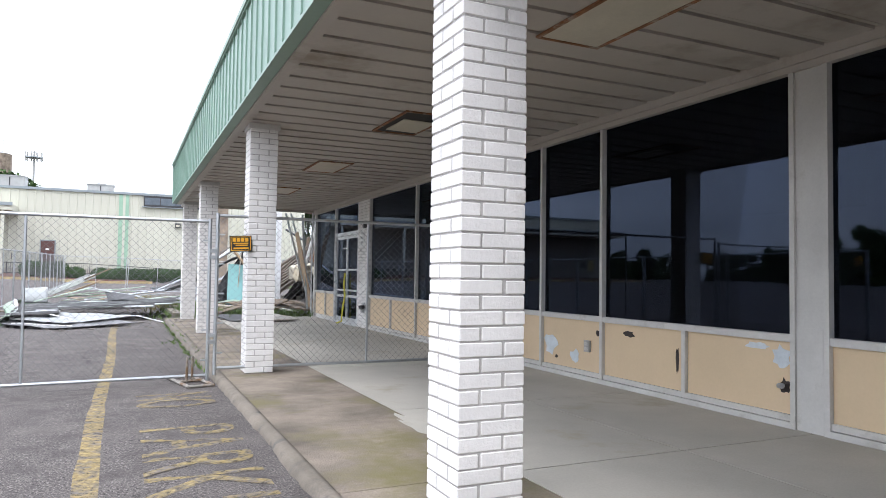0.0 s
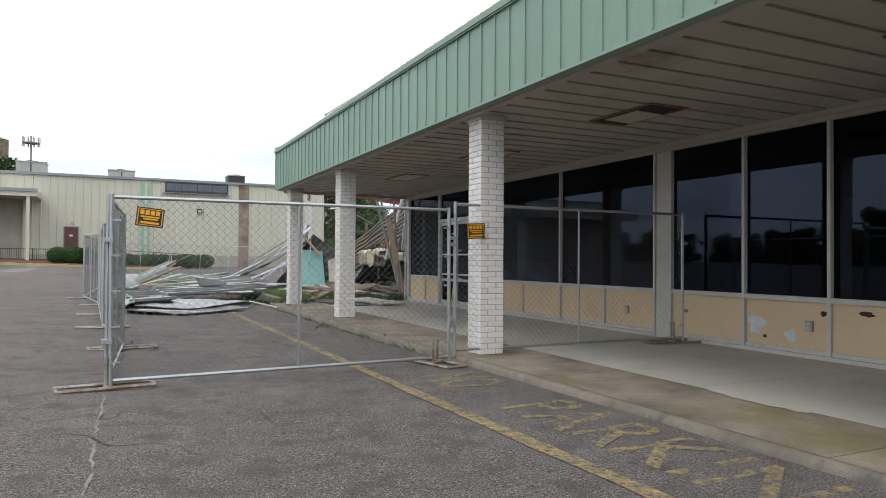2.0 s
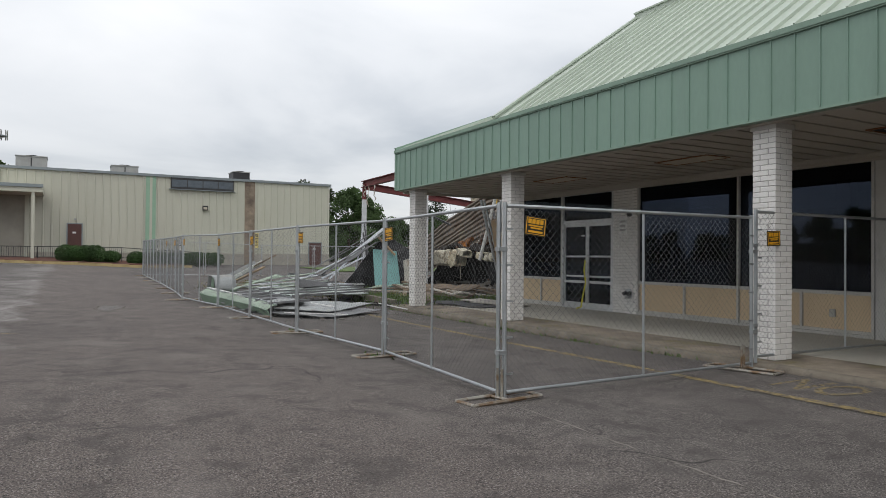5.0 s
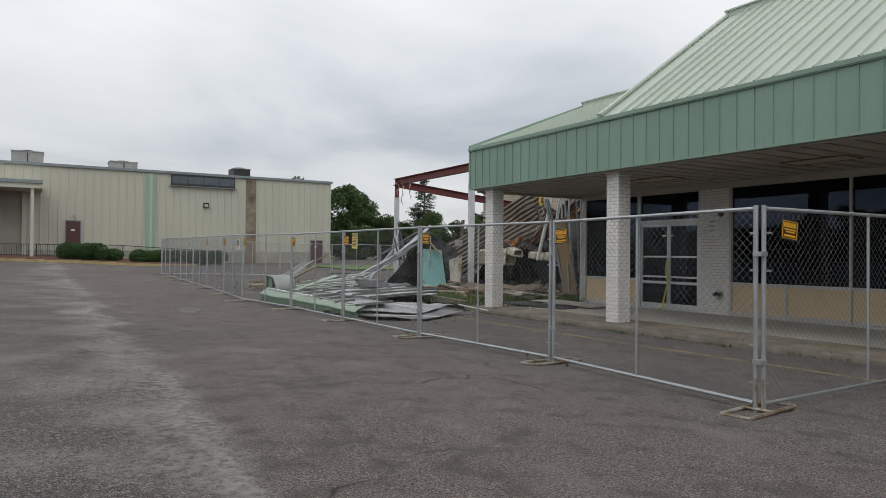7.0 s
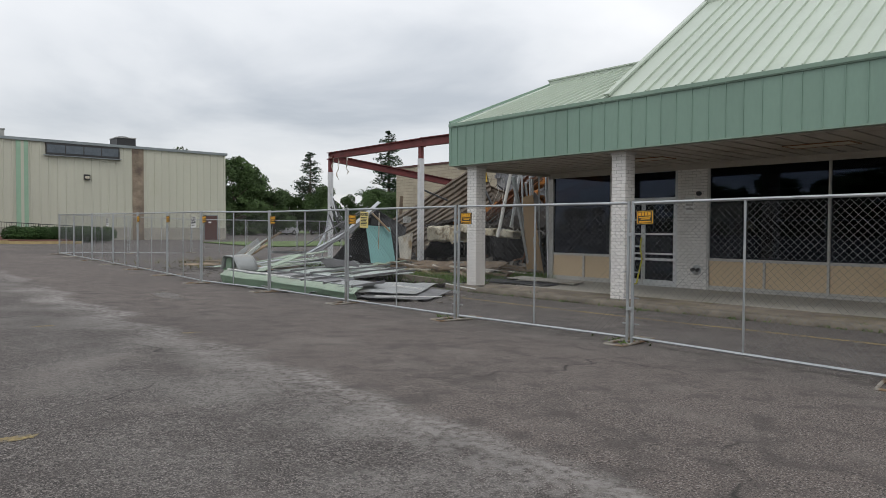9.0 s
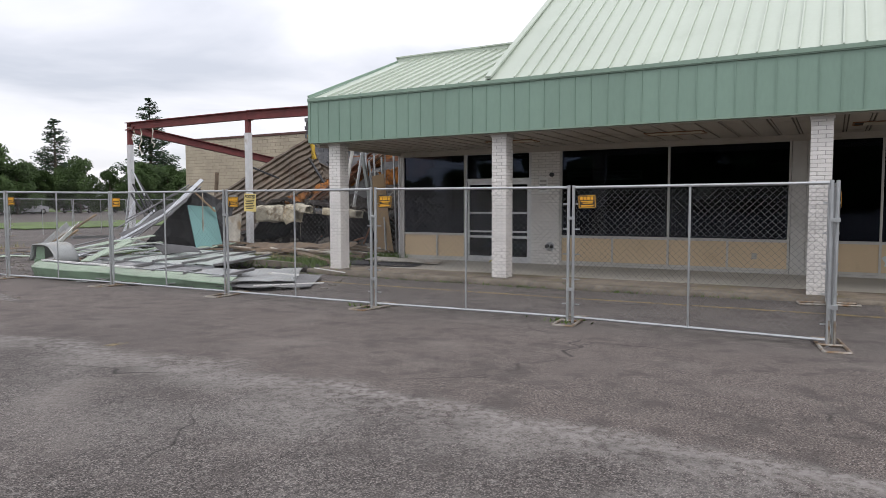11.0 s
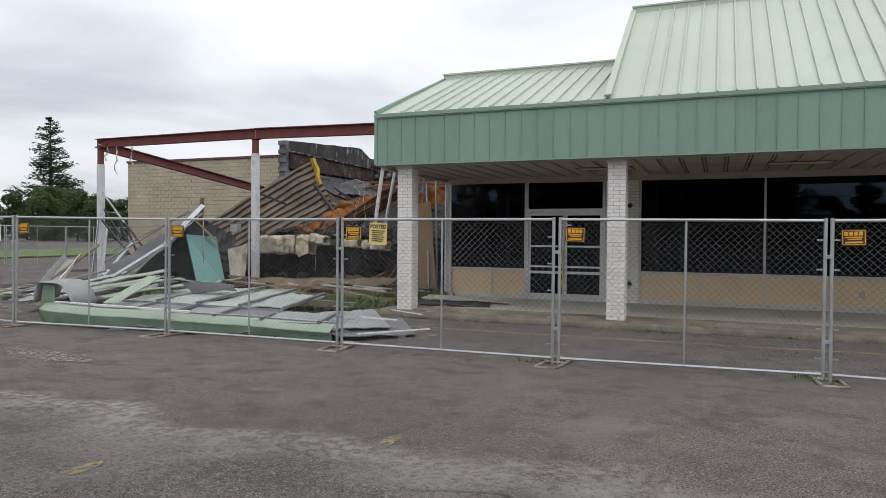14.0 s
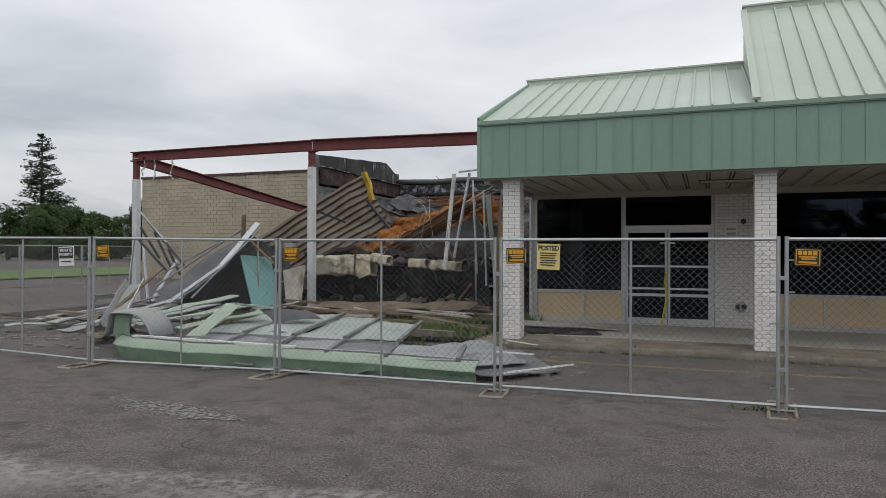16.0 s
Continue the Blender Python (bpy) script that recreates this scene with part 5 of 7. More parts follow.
# block building beyond
blk = thing("block_building", (18.3, 37.5, 0), "tan concrete block building with flat roof", "building", kind="structure")
BX, BY0, BY1, BZ = 18.3, 31.46, 43.75, 5.72
part("core", boxm(BX + 0.02, BX + 12, BY0, BY1 - 0.02, 0.0, BZ - 0.05), M_BLOCK_JOINT, blk)
part("coping", boxm(BX - 0.06, BX + 12.05, BY0, BY1 + 0.05, BZ - 0.05, BZ + 0.07), M_DOORB, blk)
cmu = mesh_of(boxm(0, 0.1, 0.009, 0.391, 0.009, 0.191), M_BLOCK)
cmu_rest = bmesh.new()
count = 0
k, z = 0, BZ - 0.05 - 0.2
while z > 0.2:
    y = BY1 - (0.4 if k % 2 == 0 else 0.6)
    if k % 2:
        box(cmu_rest, BX, BX + 0.1, BY1 - 0.191, BY1 - 0.002, z + 0.009, z + 0.191)
    while y > BY0:
        if count < 300:
            b = part("block", cmu, M_BLOCK, blk)
            b.location = (BX - 0.004 * random.random(), y, z)
            count += 1
        else:
            box(cmu_rest, BX, BX + 0.1, y + 0.009, y + 0.391, z + 0.009, z + 0.191)
        y -= 0.4
    z -= 0.2
    k += 1
tagged(part("blocks", cmu_rest, M_BLOCK, blk), kind="stuff")
part("corner", boxm(BX + 0.02, BX + 12, BY1 - 0.019, BY1 + 0.0, 0.0, BZ - 0.06), M_BLOCK, blk)

# fallen corrugated roof deck
deck = thing("roof_deck", (7, 25.8, 1.0), "brown corrugated steel roof deck tilted on the rubble", "roof deck")
full = patch((8.3, 25.0, 4.15), (5.75, 28.2, 1.6), (5.3, 26.2, 0.5), (7.6, 23.69, 2.5), 0.08, 9, 0.10, 3)
for k in range(3):
    part("deck_panel", surf(bmesh.new(), lambda s, t: full(s, (k + t) / 3), 14, 36, 0.012), M_DECK, deck)
torn = thing("roof_deck", (8.3, 23.5, 1.5), "buckled brown corrugated deck piece in the rubble", "roof deck")
part_f = patch((8.0, 24.4, 3.2), (8.9, 22.9, 2.6), (8.7, 22.6, 1.2), (7.7, 23.9, 1.9), 0.08, 4, 0.35, 7)
for k in range(2):
    part("deck_panel", surf(bmesh.new(), lambda s, t: part_f(s, (k + t) / 2), 10, 24, 0.012), M_DECK, torn)
solo("foam_edge", surf(bmesh.new(), patch((8.15, 24.9, 4.22), (7.95, 24.55, 3.3), (7.8, 24.35, 3.32), (7.98, 24.7, 4.22), 0, 0, 0.12, 4), 14, 4, 0.09), M_YELLOWFOAM, "yellow insulation foam torn along the deck edge", "insulation")

for a, b in (((5.35, 25.1, 2.95), (5.75, 24.2, 2.55)), ((7.75, 24.6, 3.35), (7.35, 23.5, 2.3)), ((7.9, 23.9, 3.2), (8.3, 23.0, 2.5)), ((6.6, 25.9, 1.9), (7.4, 24.6, 1.7))):
    solo("deck_bar", barm(a, b, 0.07, 0.06), M_BLACK, "dark twisted steel bar on the fallen deck", "steel bar", "twisted bars")
solo("junction_box", boxm(4.75, 4.92, 25.25, 25.5, 1.75, 1.98), M_HVAC, "grey metal junction box hanging by the steel column", "junction box")
# two near-black sheets stand in for the deep shade of the void
solo("torn_membrane", surf(bmesh.new(), patch((5.3, 25.6, 0.16), (9.5, 26.0, 0.2), (9.2, 25.6, 2.3), (5.9, 25.0, 1.55), 0, 0, 0.3, 44), 18, 12, 0.02), M_MEMBRANE, "black crumpled sheet under the deck, coloured as the dark of the void", "roof membrane")
solo("torn_membrane", surf(bmesh.new(), patch((6.4, 20.2, 0.2), (6.9, 24.6, 0.2), (6.6, 24.4, 1.3), (6.1, 20.2, 1.45), 0, 0, 0.25, 47), 24, 8, 0.02), M_MEMBRANE, "black crumpled sheet behind the duct, coloured as the dark of the void", "roof membrane")
# insulated duct, orange insulation, lath bundle


def duct_piece(p, q, w, h, seed, label, material=None):
    """A crushed box duct from p to q with rounded edges, dents and ragged open ends."""
    p, q = Vector(p), Vector(q)
    d = (q - p).normalized()
    sd = d.cross(Vector((0, 0, 1))).normalized()
    up = sd.cross(d)
    n, m_ = 20, 14
    bm = bmesh.new()
    rings = []
    for i in range(m_ + 1):
        u = i / m_
        c = p.lerp(q, u)
        ring = []
        for k in range(n):
            a = 2 * math.pi * k / n
            ca, sa = math.cos(a), math.sin(a)
            e = 0.42
            x, z = math.copysign(abs(ca) ** e, ca) * w / 2, math.copysign(abs(sa) ** e, sa) * h / 2
            dent = 1 + 0.28 * noise.noise(Vector((seed + u * 3.2, ca * 1.2, sa * 1.2)))
            ragged = 0.14 * noise.noise(Vector((k * 0.9, seed, 4))) * (1 if i in (0, m_) else 0)
            ring.append(bm.verts.new(c + sd * x * dent + up * (z * dent + 0.05 * noise.noise(Vector((seed, u * 4, 1)))) + d * ragged))
        rings.append(ring)
    for ra, rb in zip(rings, rings[1:]):
        for k in range(n):
            bm.faces.new((ra[k], ra[(k + 1) % n], rb[(k + 1) % n], rb[k]))
    bmesh.ops.recalc_face_normals(bm, faces=bm.faces)
    bmesh.ops.solidify(bm, geom=list(bm.faces), thickness=0.02)
    solo("duct", bm, material or M_DUCT, label, "duct", "torn duct lengths")


duct_piece((5.7, 25.0, 1.36), (5.72, 23.80, 1.38), 0.5, 0.56, 1.0, "crushed box duct in dirty cream wrapping, open end")
duct_piece((5.72, 23.74, 1.42), (5.66, 23.30, 1.36), 0.4, 0.50, 5.0, "short torn brown duct collar between cream lengths", M_INSUL)
duct_piece((5.66, 23.28, 1.60), (5.62, 22.80, 1.50), 0.36, 0.24, 9.0, "crumpled end of a cream wrapped duct")
duct_piece((5.8, 22.25, 1.45), (5.78, 21.75, 1.43), 0.4, 0.24, 13.0, "flattened duct length with stained yellow wrapping", M_INSUL)
duct_piece((5.76, 21.62, 1.42), (5.74, 20.88, 1.37), 0.4, 0.24, 17.0, "flattened cream wrapped duct length, torn open")
solo("torn_wrap", surf(bmesh.new(), patch((5.44, 23.7, 1.62), (5.44, 23.3, 1.52), (5.42, 23.25, 1.16), (5.45, 23.6, 1.02), 0, 0, 0.22, 33), 8, 8, 0.02), M_INSUL, "torn stained duct insulation hanging open", "insulation")
# roof layer added to keep skylight off the rubble under the duct
solo("fallen_roof", surf(bmesh.new(), patch((5.85, 25.6, 1.62), (5.95, 19.1, 1.75), (13.0, 19.1, 2.9), (13.0, 26.5, 2.7), 0, 0, 0.35, 17), 40, 40, 0.10), M_RUBBLE, "dark fallen roof layer added over the void to shade it", "roof")
for k, (a, b, c, d) in enumerate((((7.4, 24.0, 2.28), (7.7, 21.0, 3.36), (7.1, 21.1, 2.95), (6.8, 23.7, 1.75)), ((6.0, 24.1, 1.98), (6.0, 23.1, 2.10), (5.9, 23.2, 1.86), (5.85, 24.1, 1.76)), ((9.0, 23.2, 2.6), (9.5, 20.5, 3.4), (9.7, 20.5, 2.9), (9.2, 23.4, 2.2)), ((7.9, 24.6, 2.3), (8.6, 22.5, 3.0), (8.4, 22.5, 2.7), (7.8, 24.5, 2.0)))):
    solo("insulation_batt", surf(bmesh.new(), patch(a, b, c, d, 0, 0, 0.34, k * 3.1), 40, 14, 0.12), M_ORANGE, "torn orange fibre insulation batt in the rubble", "insulation", "orange insulation batts")
lath_axis = Vector((6.1, 20.15, 3.22)) - Vector((6.5, 23.5, 1.58))
for k in range(34):
    off = Vector((random.uniform(-0.2, 0.2), 0, random.uniform(-0.15, 0.17)))
    u0, u1 = random.uniform(-0.04, 0.16), random.uniform(0.78, 1.04)
    a = Vector((6.5, 23.5, 1.58)) + lath_axis * u0 + off
    b = Vector((6.5, 23.5, 1.58)) + lath_axis * u1 + off * random.uniform(0.6, 1.4) + Vector((0, 0, random.uniform(-0.05, 0.05)))
    solo("timber_lath", barm(a, b, random.uniform(0.035, 0.10), 0.022, up=(random.uniform(-0.4, 0.4), 0.2, 1)), (M_LATH, M_LATH, M_WOOD, M_LATH, M_BOARD)[k % 5], "splintered red-brown timber lath leaning in a bundle", "timber", "lath bundle")
solo("crushed_panel", surf(bmesh.new(), patch((6.55, 22.2, 2.0), (6.3, 20.6, 2.75), (6.5, 20.4, 2.2), (6.6, 21.9, 1.62), 0, 0, 0.12, 77), 10, 8, 0.02), M_DULL, "crushed grey ceiling panel under the lath bundle", "panel")
for k in range(18):
    a = Vector((9 + random.uniform(-0.6, 1.5), 23.2 + random.uniform(-0.5, 0.5), 3.25 + random.uniform(-0.1, 0.25)))
    b = a + Vector((random.uniform(0.2, 0.9), -random.uniform(1.5, 3.0), random.uniform(-0.1, 0.35)))
    solo("timber_lath", barm(a, b, 0.06, 0.03), M_LATH, "splintered red-brown timber lath on the rubble", "timber", "lath on top")
# torn felt over the heap
solo("felt_sheet", surf(bmesh.new(), patch((8.6, 24.9, 2.75), (8.6, 22.7, 2.85), (9.6, 22.5, 3.35), (9.7, 24.5, 3.38), 0, 0, 0.45, 12), 26, 16, 0.02), M_GREYSHEET, "crumpled grey-brown roofing felt over the heap", "roofing felt")
solo("felt_sheet", surf(bmesh.new(), patch((7.9, 24.6, 3.0), (8.3, 23.6, 2.75), (8.2, 23.5, 2.3), (7.8, 24.3, 2.3), 0, 0, 0.35, 15), 14, 10, 0.02), M_DECK, "torn brown roofing layer under the deck edge", "roofing felt")

# steel studs hanging and leaning, plywood
for k, (a, b, w) in enumerate((((5.55, 20.95, 1.6), (5.6, 20.55, 3.75), 0.10), ((5.45, 20.3, 1.2), (5.4, 20.4, 3.55), 0.04), ((5.6, 20.1, 0.9), (5.5, 20.15, 3.3), 0.035), ((5.7, 19.9, 1.0), (5.3, 19.6, 3.4), 0.04), ((4.98, 19.6, 0.15), (4.16, 19.6, 3.06), 0.09), ((5.15, 19.65, 0.2), (4.33, 19.7, 3.07), 0.06), ((4.75, 19.2, 0.15), (4.55, 19.2, 3.0), 0.05), ((5.3, 19.2, 0.15), (5.15, 19.2, 3.3), 0.05), ((6.3, 20.6, 0.2), (5.6, 20.4, 3.0), 0.05), ((5.5, 20.8, 3.78), (5.5, 18.9, 3.92), 0.06))):
    solo("metal_stud", barm(a, b, w, 0.04), M_GALV if k else M_WHITE_STEEL, "bent galvanised wall stud standing loose in the wreck", "metal stud", "loose wall studs")
solo("plywood_board", surf(bmesh.new(), patch((4.38, 19.02, 2.52), (4.40, 19.42, 2.47), (4.96, 19.72, 0.17), (4.94, 19.06, 0.17), 0, 0, 0.03, 2), 6, 8, 0.018), M_PLY, "tan plywood board leaning by the end wall", "plywood")
solo("plank_on_walk", surf(bmesh.new(), patch((3.2, 16.6, 0.20), (2.9, 18.6, 0.24), (3.6, 18.7, 0.26), (4.0, 16.9, 0.2), 0, 0, 0.03, 6), 8, 4, 0.02), M_BOARD, "flat torn board lying on the walkway", "board")
solo("torn_felt", surf(bmesh.new(), patch((2.4, 16.8, 0.17), (2.1, 18.8, 0.19), (3.0, 18.9, 0.22), (3.1, 17.0, 0.18), 0, 0, 0.05, 16), 10, 6, 0.012), M_MEMBRANE, "torn black felt lying on the walkway", "roofing felt")

# teal panel, wallboards, black membrane, flashing
teal = solo("teal_panel", surf(bmesh.new(), patch((3.45, 25.95, 1.66), (4.25, 25.6, 1.60), (4.30, 25.3, 0.2), (3.35, 25.45, 0.2)), 1, 1, 0.03), M_TEAL, "teal wall panel leaning upright in the debris", "wall panel")
solo("pale_strip", barm((3.70, 25.55, 0.2), (3.85, 25.7, 2.1), 0.03, 0.02), M_BOARD, "thin pale wooden strip across the teal panel", "timber")
solo("wallboard", surf(bmesh.new(), patch((4.4, 25.3, 1.25), (4.6, 24.75, 1.40), (4.6, 24.9, 0.2), (4.4, 25.2, 0.2), 0, 0, 0.08, 3), 5, 6, 0.05), M_BOARD, "torn pale wallboard standing by the steel column", "wallboard")
solo("timber_post", barm((6.9, 28.55, 0.9), (7.0, 28.5, 2.9), 0.11, 0.09), M_WOOD, "dark broken timber post standing behind the sheets", "timber")
solo("timber_brace", barm((3.62, 25.9, 2.15), (4.1, 25.4, 1.45), 0.12, 0.05), M_PLY, "pale broken timber piece on the teal panel", "timber")
solo("roof_membrane", surf(bmesh.new(), patch((4.05, 26.2, 2.25), (4.75, 25.3, 1.6), (4.45, 25.2, 0.2), (2.9, 27.6, 0.25), 0, 0, 0.2, 8), 14, 14, 0.015), M_MEMBRANE, "black roof membrane draped over wreckage", "roof membrane")
solo("felt_sheet", surf(bmesh.new(), patch((4.3, 26.6, 2.15), (1.9, 27.2, 0.75), (1.3, 25.9, 0.65), (3.4, 25.9, 1.75), 0, 0, 0.1, 21), 14, 6, 0.015), M_GREYSHEET, "grey roofing sheet sloping down from the flashing", "roofing felt")
for k, (a, b, w) in enumerate((((3.85, 25.7, 2.48), (2.5, 25.75, 1.42), 0.13), ((2.5, 25.75, 1.42), (0.9, 25.9, 0.62), 0.08), ((3.7, 25.6, 2.25), (1.3, 25.6, 0.72), 0.035), ((3.55, 25.95, 2.32), (1.5, 26.8, 0.95), 0.04), ((3.9, 26.2, 2.3), (2.2, 27.3, 1.2), 0.03), ((1.5, 26.0, 0.72), (-1.2, 25.9, 0.36), 0.08), ((1.2, 26.4, 0.75), (-0.6, 27.3, 0.30), 0.06))):
    solo("metal_flashing", barm(a, b, w, 0.025, up=(0.2, -0.4, 1)), M_SILVER if k in (0, 1, 5) else M_DULL, "bent bare metal flashing strip sloping to the ground", "flashing", "bent flashing strips")
for k, (a, b) in enumerate((((5.0, 30.6, 2.8), (4.3, 28.4, 1.3)), ((4.9, 30.7, 2.1), (4.2, 28.8, 1.05)), ((4.95, 30.65, 2.45), (4.9, 29.9, 1.55)), ((4.7, 29.9, 2.3), (4.6, 29.2, 1.3)), ((4.5, 29.2, 1.8), (4.3, 28.6, 1.1)))):
    solo("bar_joist", barm(a, b, 0.05, 0.05), M_BLACK, "dark broken bar joist piece hanging by the column", "steel joist", "broken bar joists")
solo("metal_stud", barm((5.1, 30.9, 3.0), (4.2, 29.0, 2.0), 0.05, 0.03), M_SILVER, "bent bright stud hanging by the far column", "metal stud")
for k, (a, b) in enumerate((((5.0, 30.6, 1.9), (2.5, 28.0, 0.5)), ((4.6, 29.0, 1.5), (2.0, 27.4, 0.55)), ((5.05, 31.0, 2.2), (4.6, 30.8, 0.3)))):
    solo("metal_flashing", barm(a, b, 0.07, 0.02, up=(0.3, -0.5, 0.7)), M_SILVER, "bent bright flashing at the foot of the far column", "flashing", "bent flashing strips")

# fallen canopy: green fascia along the fence, with its roof sheets behind
fallen = thing("fallen_fascia", (-2.6, 20.5, 0.06), "long fallen green canopy fascia lying on the asphalt, bent", "fascia")


def fallen_line(t):
    """Along the fallen fascia from south to north."""
    y = 17.75 + 5.75 * t
    x = -2.42 - 0.55 * t + 0.10 * math.sin(t * 5) + (0.30 * ((t - 0.85) / 0.15) ** 2 if t > 0.85 else 0)
    return x, y


def fascia_face(s, t):
    x, y = fallen_line(t)
    h = (0.02 + 0.19 * s) * (0.75 + 0.45 * t)
    return (x - 0.02 - 0.07 * s + 0.03 * noise.noise(Vector((s, t * 9, 0))), y, ground_z(x, y) + h * (1 + 0.10 * noise.noise(Vector((1, t * 4, 0)))))


def fascia_lip(s, t):
    p = fascia_face(1, t)
    return (p[0] + 0.01 + 0.22 * s, p[1], p[2] + 0.10 * math.sin(s * 1.7))


part("face", surf(bmesh.new(), fascia_face, 5, 40, 0.02), M_FALLEN, fallen)
part("lip", surf(bmesh.new(), fascia_lip, 4, 40, 0.015), M_SHEETG, fallen, "pale green folded lip")
part("edge", tubem([tuple(Vector(fascia_lip(0.95, t / 20)) + Vector((0, 0, 0.02))) for t in range(21)], 0.014, 5), M_SILVER, fallen)
part("edge", surf(bmesh.new(), lambda s, t: (fallen_line(1)[0] - 0.02 + 1.0 * s, 23.5 + 0.15 * s, 0.1 + 0.38 * t * (1 - 0.4 * s)), 6, 3, 0.02), M_FALLEN, fallen)

rib_dir = Vector((0.97, 0.24, 0))
RIB_Y = (18.02, 19.05, 19.95, 20.85, 21.75, 22.6)
for k, (y0, y1) in enumerate(zip(RIB_Y, RIB_Y[1:])):
    a, d = Vector((-2.38 - 0.05 * k, y0, 0.29 + 0.01 * k)), Vector((-2.43 - 0.05 * k, y1 - 0.02, 0.30 + 0.01 * k))
    step = rib_dir * 1.05 + Vector((0, 0, 0.04))
    solo("roof_sheet", surf(bmesh.new(), patch(a, a + step, d + step, d, 0, 0, 0.035, k * 1.7), 10, 10, 0.012), M_DULL if k % 2 else M_SHEET, "dusty grey metal roof sheet lying flat behind the fascia", "roof sheet", "fallen roof sheets")
    solo("metal_rib", barm(a + Vector((0, 0, 0.035)), a + step * (1.0 if k != 1 else 0.5) + Vector((0, 0, 0.035)), 0.06, 0.05), M_DULL, "grey metal rib on a fallen roof sheet", "metal rib", "ribs on fallen sheets")
    if k == 0:
        continue
    L = (0, 2.3, 2.9, 3.1, 3.2)[k]
    b, e = a + rib_dir * 0.98 + Vector((0, 0, 0.07)), d + rib_dir * 0.98 + Vector((0, 0, 0.07))
    run = rib_dir * L + Vector((0, 0, 0.05))
    solo("roof_sheet", surf(bmesh.new(), patch(b, b + run, e + run, e, 0.008, 4, 0.04, k * 2.3 + 5), 20, 28, 0.014), M_DUSTGREEN, "dusty pale green metal roof sheet lying on the heap", "roof sheet", "fallen roof sheets")
    solo("metal_rib", barm(b + Vector((0, 0, 0.04)), b + run + Vector((0, 0, 0.05)), 0.06, 0.045), M_DULL, "grey metal rib on a fallen roof sheet", "metal rib", "ribs on fallen sheets")
    solo("metal_edge", barm(b + Vector((0, 0, -0.02)), e + Vector((0, 0, -0.02)), 0.03, 0.07), M_SILVER, "torn bright edge strip of the fallen roof", "metal strip", "edges of fallen sheets")
part("gutter_strip", barm(Vector(fascia_lip(0.9, 0.47)) + Vector((0, 0, 0.03)), Vector(fascia_lip(0.9, 0.93)) + Vector((0, 0, 0.03)), 0.07, 0.035), M_SIGNW, fallen, "white gutter strip")
for k, (a, b, c, d, m_) in enumerate((((-2.45, 17.7, 0.13), (-1.3, 16.85, 0.08), (0.35, 17.9, 0.12), (-1.3, 18.6, 0.20), M_DULL), ((-2.3, 18.0, 0.22), (-1.2, 17.35, 0.17), (0.5, 18.6, 0.24), (-1.3, 19.0, 0.30), M_SHEET))):
    solo("roof_sheet", surf(bmesh.new(), patch(a, b, c, d, 0, 0, 0.07, 31 + k), 14, 10, 0.012), m_, "bent grey roof sheet at the end of the heap", "roof sheet", "fallen roof sheets")
for a, b in (((-2.2, 17.45, 0.16), (-1.0, 16.75, 0.13)), ((-1.1, 17.3, 0.26), (-1.5, 17.75, 0.33)), ((0.3, 18.1, 0.26), (0.9, 17.7, 0.12))):
    solo("metal_strip", barm(a, b, 0.035, 0.02), M_SIGNW, "thin white bent trim strip on the fallen sheets", "metal strip", "white trim strips")
for k in range(9):
    y = 17.8 + 0.45 * k
    x = -2.45 - 0.05 * k + random.uniform(-0.12, 0.02)
    solo("small_debris", surf(bmesh.new(), patch((x, y, 0.10), (x + 0.25, y + 0.1, 0.14), (x + 0.2, y + 0.35, 0.12), (x - 0.05, y + 0.3, 0.09), 0, 0, 0.12, 70 + k), 3, 3, 0.01), random.choice((M_SILVER, M_GREYSHEET, M_SHEET)), "small torn metal scrap under the fallen fascia", "scrap metal", "small scraps")
for k, (a, b, w, m_) in enumerate((((-2.3, 22.4, 0.42), (-0.9, 22.75, 0.84), 0.30, M_SHEETG), ((-0.9, 22.75, 0.86), (0.5, 22.0, 0.55), 0.22, M_SHEET), ((-1.9, 24.0, 0.5), (0.3, 23.2, 0.72), 0.35, M_SHEETG), ((-1.5, 24.3, 0.55), (0.6, 23.9, 0.85), 0.28, M_SHEETG), ((-1.6, 23.4, 0.45), (0.2, 22.8, 0.62), 0.30, M_SHEETG), ((-1.2, 24.9, 0.45), (1.4, 25.0, 0.6), 0.25, M_SHEET), ((-1.0, 25.4, 0.3), (1.4, 26.2, 0.36), 0.3, M_SHEET), ((-0.6, 26.8, 0.25), (2.4, 27.8, 0.35), 0.22, M_SILVER), ((-0.4, 27.8, 0.25), (2.6, 28.6, 0.3), 0.3, M_SHEETG), ((0.2, 29.0, 0.22), (3.0, 29.6, 0.3), 0.25, M_SHEET))):
    a, b = Vector(a), Vector(b)
    s = (b - a).cross(Vector((0, 0, 1))).normalized() * w / 2
    solo("green_strip" if m_ is M_SHEETG else "metal_strip", surf(bmesh.new(), patch(a - s, b - s, b + s, a + s, 0, 0, 0.05, 40 + k), 8, 3, 0.02), m_, "pale green bent cladding strip in the heap" if m_ is M_SHEETG else "dusty grey bent metal strip in the heap", "metal strip", "bent strips in the heap")
